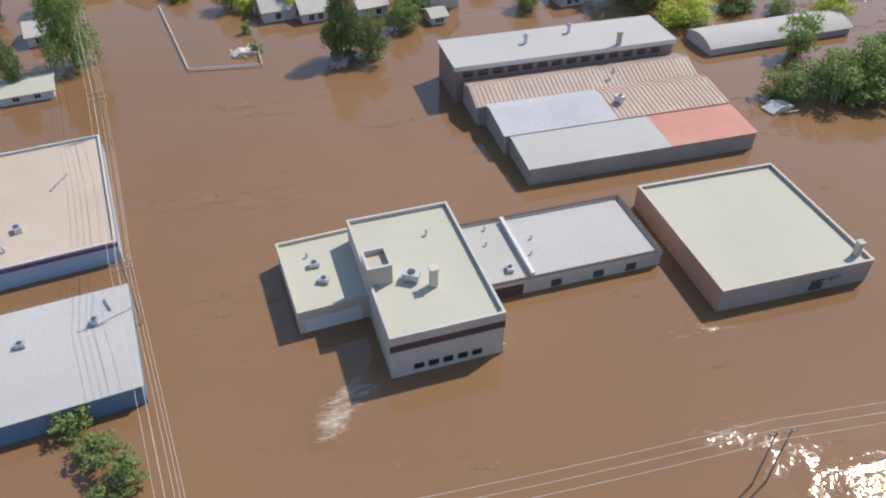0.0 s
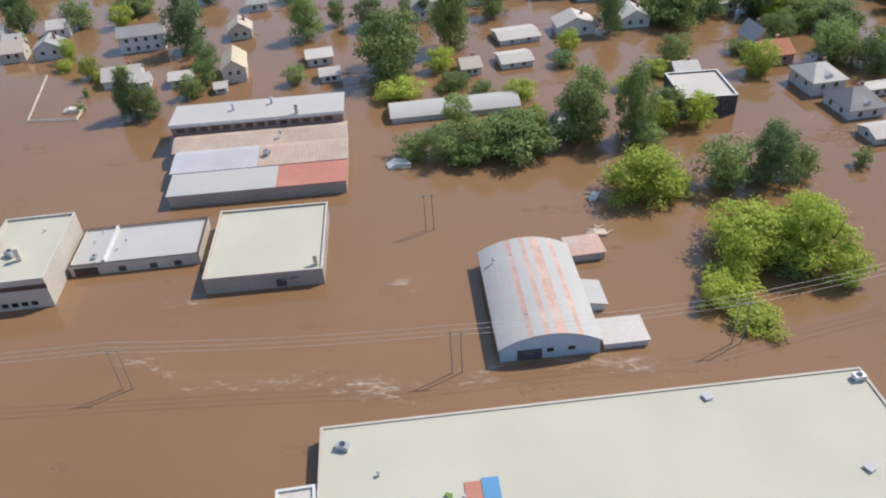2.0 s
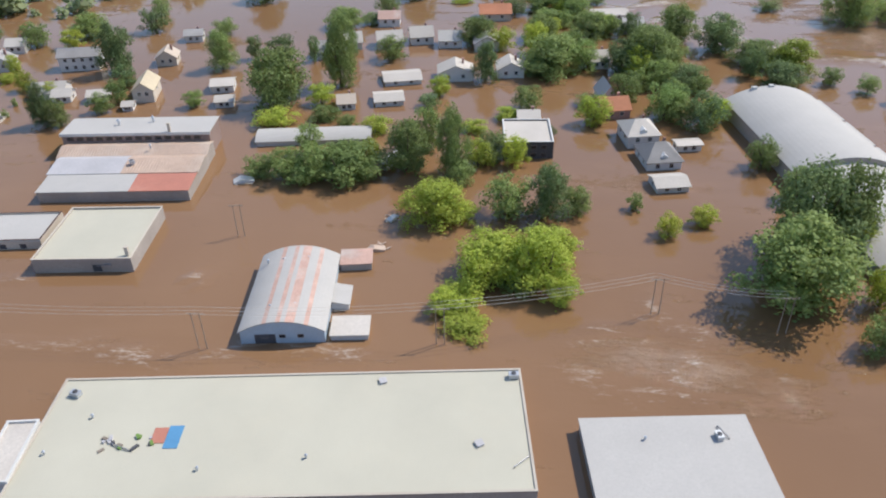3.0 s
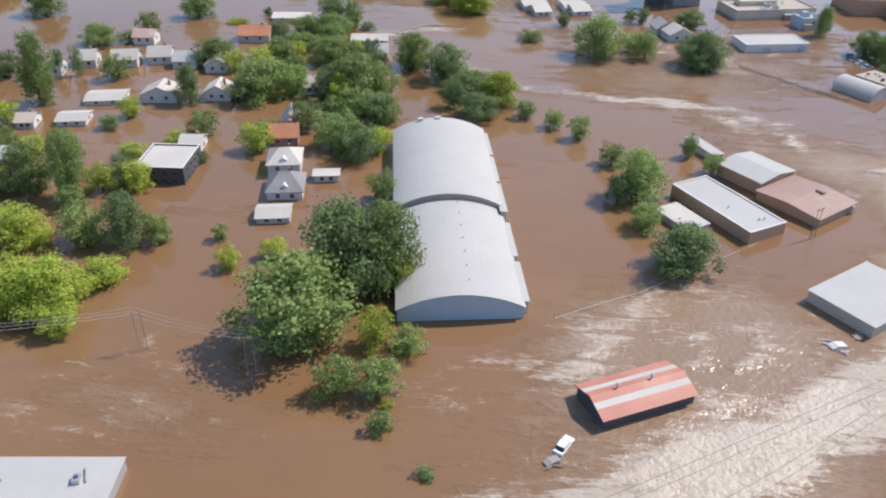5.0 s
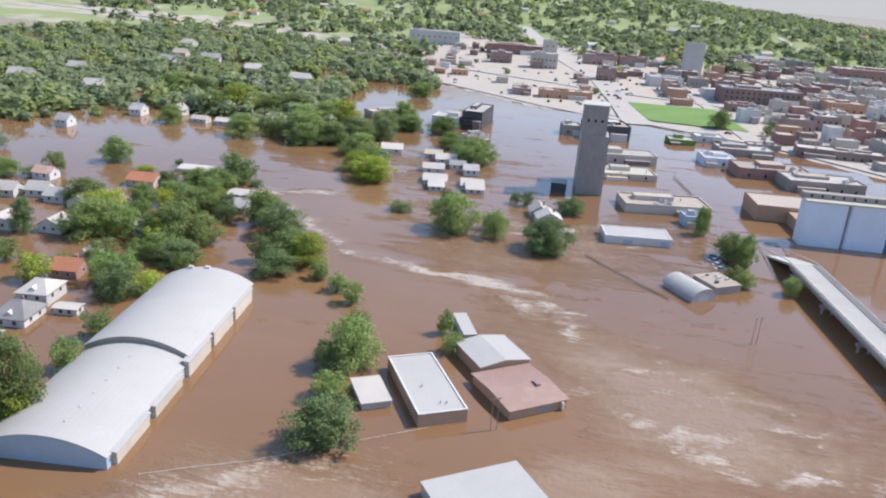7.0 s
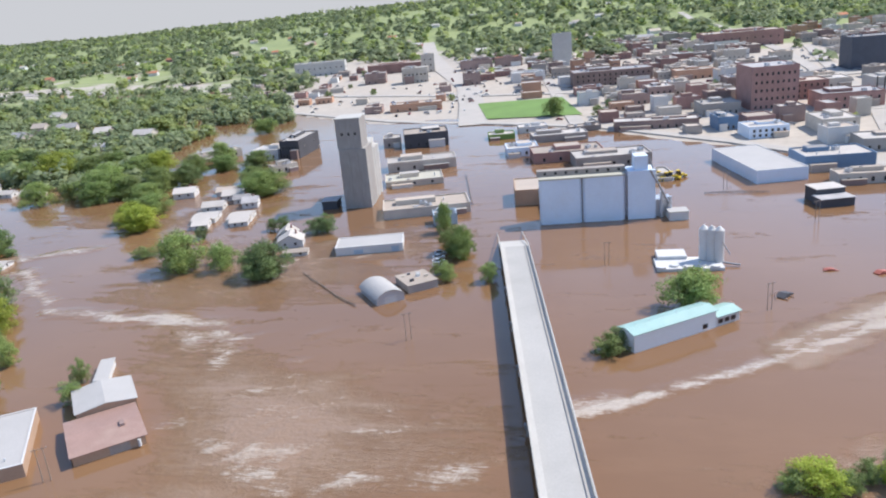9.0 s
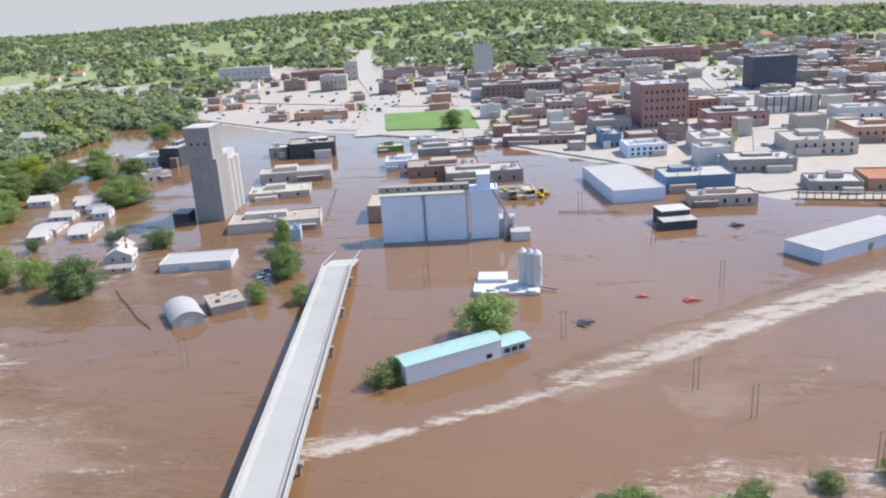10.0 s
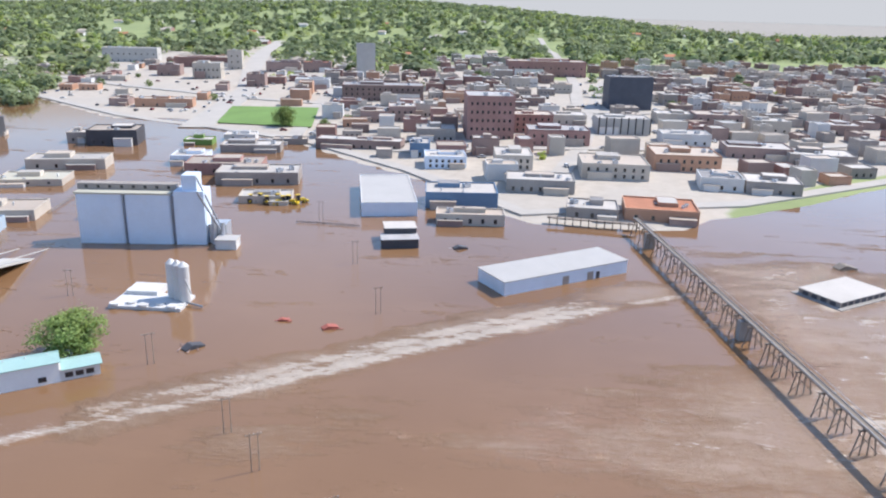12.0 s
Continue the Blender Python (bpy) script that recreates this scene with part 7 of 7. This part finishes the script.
def clump_arrays(seed, cards, leaf):
    """Leaf cards of one rough far crown of unit size, as corner and face arrays."""
    rnd = np.random.RandomState(seed)
    lobes = np.c_[rnd.uniform(-0.32, 0.32, (7, 2)), rnd.uniform(0.2, 0.74, 7)]
    size = rnd.uniform(0.18, 0.3, 7)
    k = rnd.randint(0, 7, cards)
    n = rnd.normal(size=(cards, 3)) + (0, 0, 0.3)
    n /= np.linalg.norm(n, axis=1)[:, None]
    p = lobes[k] + n * size[k][:, None] * rnd.uniform(0.75, 1.1, cards)[:, None]
    p[:, 2] = np.maximum(p[:, 2], 0.0)
    m = n + (0, 0, 0.75) + 0.42 * rnd.normal(size=(cards, 3))
    m /= np.linalg.norm(m, axis=1)[:, None]
    u = np.cross(m, rnd.normal(size=(cards, 3)))
    u /= np.linalg.norm(u, axis=1)[:, None]
    w = np.cross(m, u)
    q = leaf * rnd.uniform(0.6, 1.4, cards)[:, None]
    return np.stack([p - u * q, p - w * q * 0.7 - m * q * 0.2, p + u * q, p + w * q * 0.7 - m * q * 0.25], 1).reshape(-1, 3)


def woods(name, spots, cards, leaf, material, label, category):
    """Many far trees in one mesh. spots: x, y, z, width, height."""
    kinds = [clump_arrays(i, cards, leaf) for i in range(5)]
    rnd = np.random.RandomState(len(spots))
    v = []
    for x, y, z, w, h in spots:
        a = rnd.uniform(0, math.tau)
        c, s = math.cos(a), math.sin(a)
        t = kinds[rnd.randint(5)]
        v.append(np.c_[(t[:, 0] * c - t[:, 1] * s) * w + x, (t[:, 0] * s + t[:, 1] * c) * w + y, t[:, 2] * h + z])
    v = np.concatenate(v)
    count = len(v) // 4
    me = bpy.data.meshes.new(name)
    me.vertices.add(len(v))
    me.vertices.foreach_set("co", v.ravel())
    me.loops.add(count * 4)
    me.loops.foreach_set("vertex_index", np.arange(count * 4))
    me.polygons.add(count)
    me.polygons.foreach_set("loop_start", np.arange(count) * 4)
    me.update(calc_edges=True)
    me.materials.append(material)
    return tagged(new(name, me), label, category, kind="stuff")


wood_rnd = random.Random(11)
SIZE[0] = 0.95
for k in range(9):
    x, y = wood_rnd.uniform(-260, -60), wood_rnd.uniform(300, 560)
    if free(x, y, 8):
        far_house(x, y, wood_rnd.uniform(8, 12), wood_rnd.uniform(7, 9), CREAM_WALL, wood_rnd.choice((PALE_ROOF, TAN_ROOF, GREY_ROOF)), wood_rnd.uniform(-10, 25), 1.2)
SIZE[0] = 0.7
FLOODED_WOOD = [(-186.4, 163.9), (-155.2, 214.8), (-133.1, 248.4), (-111.6, 297.0), (-86.8, 302.4), (-65.2, 290.5), (-36.5, 278.3), (-16.9, 283.8), (-43.9, 325.5), (-47.5, 352.0), (-60.9, 390.5), (-51.9, 419.4), (-30.0, 407.9), (-23.4, 429.8), (-29.1, 455.1), (-65.9, 548.9), (-167.6, 628.7), (-300.3, 669.4), (-393.7, 484.3), (-455.7, 261.8)]
near_wood, mid_wood, light_wood = [], [], []
while len(near_wood) + len(mid_wood) + len(light_wood) < 3400:
    x, y = wood_rnd.uniform(-560, -12), wood_rnd.uniform(190, 665)
    if inside(x, y, FLOODED_WOOD) and noise.noise((x / 40, y / 40, 0.5)) > -0.5 and all(math.hypot(x - a, y - b) > c + 1.0 for a, b, c in FOOT if a < 0 and b > 180):
        w = wood_rnd.choice((wood_rnd.uniform(4.5, 8), wood_rnd.uniform(7, 12)))
        shade = noise.noise((x / 28, y / 28, 4.0)) + wood_rnd.uniform(-0.35, 0.35)
        (mid_wood if shade < -0.12 else light_wood if shade > 0.22 else near_wood).append((x, y, max(0.0, ground_z(x, y)) - 1.2, w, w * wood_rnd.uniform(0.75, 1.05)))
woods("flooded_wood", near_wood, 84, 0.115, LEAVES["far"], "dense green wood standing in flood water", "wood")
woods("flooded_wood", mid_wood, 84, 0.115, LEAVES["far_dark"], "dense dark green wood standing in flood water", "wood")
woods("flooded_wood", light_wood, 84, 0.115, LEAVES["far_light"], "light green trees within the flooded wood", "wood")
FAR_FOOT = [f for f in FOOT if f[1] > 480]
hill_a, hill_b, hill_c = [], [], []
while len(hill_a) + len(hill_b) + len(hill_c) < 9600:
    r = wood_rnd.random()
    y = 490 + 2970 * r * r
    x = wood_rnd.uniform(-0.85 * y - 300, 0.75 * y + 350)
    d = y - shore(x)
    if d < (70 if x < -70 else 245) or (x > 170 and d < 460 and wood_rnd.random() < 0.93):
        continue
    if noise.noise((x / 130, y / 130, 2.2)) + 0.8 * noise.noise((x / 38, y / 38, 9.0)) < (-0.05 if d < 260 else -0.14 if x < -150 else -0.4):
        continue
    if y < 1500 and any(math.hypot(x - a, 0.5 * (y - b + 5)) < c + 1.5 for a, b, c in FAR_FOOT):
        continue
    if near_line(x, y, ROADS[0][0], 13, 0.1) > 0.5 or near_line(x, y, ROADS[6][0], 9, 0.1) > 0.5 or near_line(x, y, ROADS[-1][0], 9, 0.1) > 0.5 or (near_line(x, y, ROADS[-1][0], 30, 0.1) > 0.5 and wood_rnd.random() < 0.75):
        continue
    w = wood_rnd.uniform(7, 13) * (1 + y / 3500)
    (hill_a, hill_b, hill_c)[wood_rnd.choices((0, 1, 2), (5, 3, 2))[0]].append((x, y, ground_z(x, y) - 0.8, w, w * wood_rnd.uniform(0.65, 0.95)))
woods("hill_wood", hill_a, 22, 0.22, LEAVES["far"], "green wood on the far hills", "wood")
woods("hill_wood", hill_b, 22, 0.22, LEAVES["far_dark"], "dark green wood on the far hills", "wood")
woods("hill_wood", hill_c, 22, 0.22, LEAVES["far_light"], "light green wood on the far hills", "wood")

# ---------------------------------------------------------------- poles, wires, fences and vehicles

SIZE[0] = 0.627
LINE = [(-149.2, 57.4, 2), (-115.9, 58.9, 2), (-82.1, 59.5, 2), (-53.3, 62.2, 3), (-26.6, 69.8, 3), (-11.8, 66.8, 3)]
for x, y, a in LINE:
    pole(x, y, 9.0, a, double=True)
for (xa, ya, _), (xb, yb, _) in zip(LINE, LINE[1:]):
    wires((xa, ya, 5.9), (xb, yb, 5.9), 3, 0.7, 0.5, 0.02)
STREET = [(-149.0, 53.2), (-155.8, 80.9), (-161.3, 107.2), (-167.8, 133.2), (-173.8, 158.7)]
for x, y in STREET:
    pole(x, y, 10.5, 13, arms=2)
for (xa, ya), (xb, yb) in zip(STREET, STREET[1:]):
    wires((xa, ya, 6.85), (xb, yb, 6.85), 4, 0.5, 0.6, 0.013)
    wires((xa, ya, 5.6), (xb, yb, 5.6), 2, 0.8, 0.8, 0.013, "lower pale overhead lines between wooden street poles")
for x, y, a in ((-85.3, 85.0, 8), (109.1, 152.8, 20), (146.5, 191.4, 10), (201.6, 138.3, 30), (195.0, 146.4, 30), (213.9, 126.9, 30),
                (181.8, 252.4, 10), (175.4, 164.9, 30), (208.1, 190.9, 30), (197.9, 219.0, 20), (66.5, 106.5, 35)):
    pole(x, y, 8.8 if y < 260 else 9.5, a, double=True)
SIZE[0] = 0.665


def fence(name, pts, h, label, mat, gap=2.2, rails=2, base=-1.2):
    """Posts and rails along a line, standing in the water."""
    ob = new(name)
    tagged(ob, label, "fence")
    for (ax, ay), (bx, by) in zip(pts, pts[1:]):
        n = max(1, int(math.hypot(bx - ax, by - ay) / gap))
        for i in range(n):
            x, y = ax + (bx - ax) * i / n, ay + (by - ay) * i / n
            part("post", Geo().tube((x, y, base), (x, y, h), 0.08, n=6), mat, ob)
        for k in range(rails):
            z = h - 0.08 - 0.28 * k
            part("rail", Geo().tube((ax, ay, z), (bx, by, z), 0.07 if rails > 1 else 0.035, n=5), mat, ob)
    return ob


fence("fence", [(-159.8, 142.6), (-154.7, 122.9), (-146.1, 122.7), (-146.6, 127.7)], 0.4, "pale yard fence half sunk in flood water", WIRE)
fence("fence", [(75.2, 190.4), (79.0, 185.4), (82.9, 181.4), (88.7, 174.5), (94.5, 169.1)], 0.5, "curved dark fence half sunk in flood water", WOOD)
fence("guardrail", [(108.7, 246.8), (106.2, 259.8), (104.0, 271.1), (100.7, 288.6)], 0.7, "dark guardrail along the flooded main street", WOOD, 2.0)
fence("guardrail", [(176.3, 249.7), (185.5, 249.4), (193.7, 248.4)], 0.6, "dark guardrail sticking out of the flood water", WOOD, 1.6)
fence("guardrail", [(25.7, 81.5), (31.2, 85.0), (37.8, 88.7), (46.9, 95.8), (57.7, 104.0)], 0.25, "thin pale kerb rail just over the flood water", WIRE, 3.0, 1)


def tractor(x, y, ang):
    ob = thing("tractor", x, y, 0, ang, "yellow farm machine parked in shallow flood water", "tractor", "yellow machines")
    part("body", Geo().box(-0.4, 2.0, -0.5, 0.5, 0.8, 1.7).box(-1.6, -0.4, -0.8, 0.8, 0.9, 1.5), YELLOW, ob)
    part("cab", Geo().prism([(-1.2, 1.5), (0.1, 1.5), (0.0, 2.9), (-1.1, 2.9)], -0.65, 0.65), GLASS, ob)
    part("cab_roof", Geo().box(-1.3, 0.15, -0.75, 0.75, 2.9, 3.05), YELLOW, ob)
    part("loader_arm", Geo().tube((-0.2, 0.6, 1.5), (2.6, 0.6, 0.8), 0.12).tube((-0.2, -0.6, 1.5), (2.6, -0.6, 0.8), 0.12).box(2.4, 3.1, -0.9, 0.9, 0.3, 1.0), YELLOW, ob)
    for wx, r in ((-0.9, 0.85), (1.5, 0.55)):
        for s in (-1, 1):
            w = part("wheel", Geo().tube((wx, s * 0.75, r), (wx, s * 1.1, r), r, n=14), RUBBER, ob)
            part("rim", Geo().tube((wx, s * 0.73, r), (wx, s * 1.13, r), r * 0.5, n=10), YELLOW, w)


SIZE[0] = 0.855
for k, (x, y) in enumerate(((158.2, 267.8), (160.3, 269.8), (162.6, 267.2), (164.7, 269.8), (166.9, 267.5), (161.0, 272.4), (164.2, 272.7), (169.2, 268.6), (171.5, 270.2))):
    tractor(x, y, 20 + 47 * k)
SIZE[0] = 0.691


def wreck(name, x, y, ang, mats, label, category, s=1.0):
    """Floating wreckage: a tilted box with broken boards round it."""
    ob = thing(name, x, y, 0, ang, label, category, "floating debris")
    part("hull", Geo().prism([(-1.5 * s, -0.5), (1.5 * s, -0.5), (1.7 * s, 0.35), (-0.4 * s, 0.75 * s), (-1.6 * s, 0.3)], -0.8 * s, 0.8 * s), mats[0], ob)
    rnd = random.Random(int(x * 3 + y))
    for _ in range(5):
        a, r = rnd.random() * math.tau, s * rnd.uniform(0.8, 2.2)
        part("board", Geo().box(-0.9 * s, 0.9 * s, -0.12, 0.12, 0, 0.12), mats[-1], ob, m=pose(r * math.cos(a), r * math.sin(a), 0.05 + rnd.random() * 0.2, rnd.uniform(-8, 8), rnd.uniform(-8, 8), rnd.uniform(0, 180)))


wreck("floating_debris", 61.5, 79.4, 20, (WHITE_WALL, GREY_TIN), "pale broken boards washed against a metal shed", "debris", 1.0)
wreck("floating_debris", 64.9, 81.7, 65, (POLE_WOOD, ORANGE_BRICK), "tan crates washed against a metal shed", "debris", 0.7)
wreck("floating_debris", 201.0, 183.2, 30, (RED_PAINT, RED_PAINT), "dull red wreckage drifting in brown water", "debris", 1.3)
wreck("floating_debris", 191.8, 185.4, 10, (RED_PAINT, RED_PAINT), "dull red wreckage drifting in brown water", "debris", 0.9)
wreck("sunken_vehicle", 180.0, 171.9, 50, (DARK_WALL, BROWN_BRICK), "dark vehicle almost sunk in brown water", "vehicle", 1.6)
wreck("sunken_vehicle", 221.2, 234.3, 20, (DARK_WALL, GREY_WALL), "dark vehicle almost sunk in brown water", "vehicle", 1.5)
wreck("floating_debris", -89.8, 102.2, 20, (WHITE_WALL, CREAM_WALL), "white boat and boards caught under trees", "debris", 1.5)
wreck("floating_debris", -62.8, 91.2, 60, (WHITE_WALL, CREAM_WALL), "pale boards drifting in brown water", "debris", 0.9)
wreck("floating_debris", -63.9, 82.5, 10, (RIB_PINK, RIB_PINK), "pinkish roof sheets drifting in brown water", "debris", 1.1)
wreck("floating_debris", 24.3, 56.3, 35, (GREY_WALL, WOOD), "dark drifting boards beside the striped barn", "debris", 0.8)
wreck("floating_debris", 311.1, 233.5, 15, (WOOD, WOOD), "dark driftwood caught beside the river", "debris", 2.2)
wreck("floating_debris", -148.3, 126.3, 15, (CREAM_WALL, PINK_ROOF), "pale junk caught by the yard fence", "debris", 1.3)
wreck("floating_debris", -136.5, 122.9, 70, (GREY_WALL, CREAM_WALL), "grey heap of junk under the yard trees", "debris", 2.0)
buoy = thing("buoy", -129.4, 56.9, 0, 0, "yellow float drifting in brown water", "buoy")
part("float", Geo().tube((0, 0, -0.3), (0, 0, 0.25), 0.4, n=12), YELLOW, buoy)
part("top_mark", Geo().tube((0, 0, 0.25), (0, 0, 0.8), 0.12, 0.05), YELLOW, buoy)
flat_building("trailer", -65.6, 110.0, 2.6, 7.5, 1.8, -30, wall=WHITE_WALL, roof=WHITE_ROOF, parapet=0.0, label="white trailer drifting beside flooded trees", category="trailer", deep=0.8)
for x, y, a, p in ((107.7, 194.1, 15, 0), (107.3, 196.9, 12, 0), (106.8, 199.9, 15, 0), (25.7, 58.7, 60, 0), (106.7, 203.0, 10, 1)):
    car(x, y, a, p, z=0.0, sunk=0.35, label="pale car standing deep in flood water")
car_rnd = random.Random(8)
parked = 0
while parked < 95:
    x, y = car_rnd.uniform(-120, 520), car_rnd.uniform(340, 620)
    if parked > 40:
        x, y = (car_rnd.uniform(-60, 64), car_rnd.uniform(470, 560)) if parked % 2 else (car_rnd.uniform(100, 180), car_rnd.uniform(505, 590))
    d = y - shore(x)
    if 12 < d < 230 and not any(math.hypot(x - a, y - b) < c + 2.0 for a, b, c in FOOT):
        car(x, y, car_rnd.choice((8, 98)) + car_rnd.uniform(-4, 4), car_rnd.choice((0, 0, 1, 1, 2, 2, 3, 4)), z=ground_z(x, y) + 0.06)
        FOOT.append((x, y, 2.0))
        parked += 1


# ---------------------------------------------------------------- sunken railway tracks, their rails just breaking the water


def railway(pts, label):
    ob = tagged(new("railway_track"), label, "railway", "sunken railway tracks")
    for (ax, ay), (bx, by) in zip(pts, pts[1:]):
        n = Vector((-(by - ay), bx - ax, 0)).normalized() * 0.62
        for s in (-1, 1):
            part("rail", Geo().tube((ax + s * n.x, ay + s * n.y, 0.0), (bx + s * n.x, by + s * n.y, 0.0), 0.035, n=6), WOOD, ob)
    return ob


railway([(19.7, 46.3), (29.1, 51.1), (38.5, 56.6), (47.5, 62.1), (55.8, 67.1), (64.9, 72.7)], "dark railway rails just breaking the silty flood water")
railway([(34.3, 47.7), (39.0, 50.7), (44.7, 54.5), (50.4, 58.6), (56.7, 63.5), (62.8, 68.1)], "dark railway rails just breaking the silty flood water")
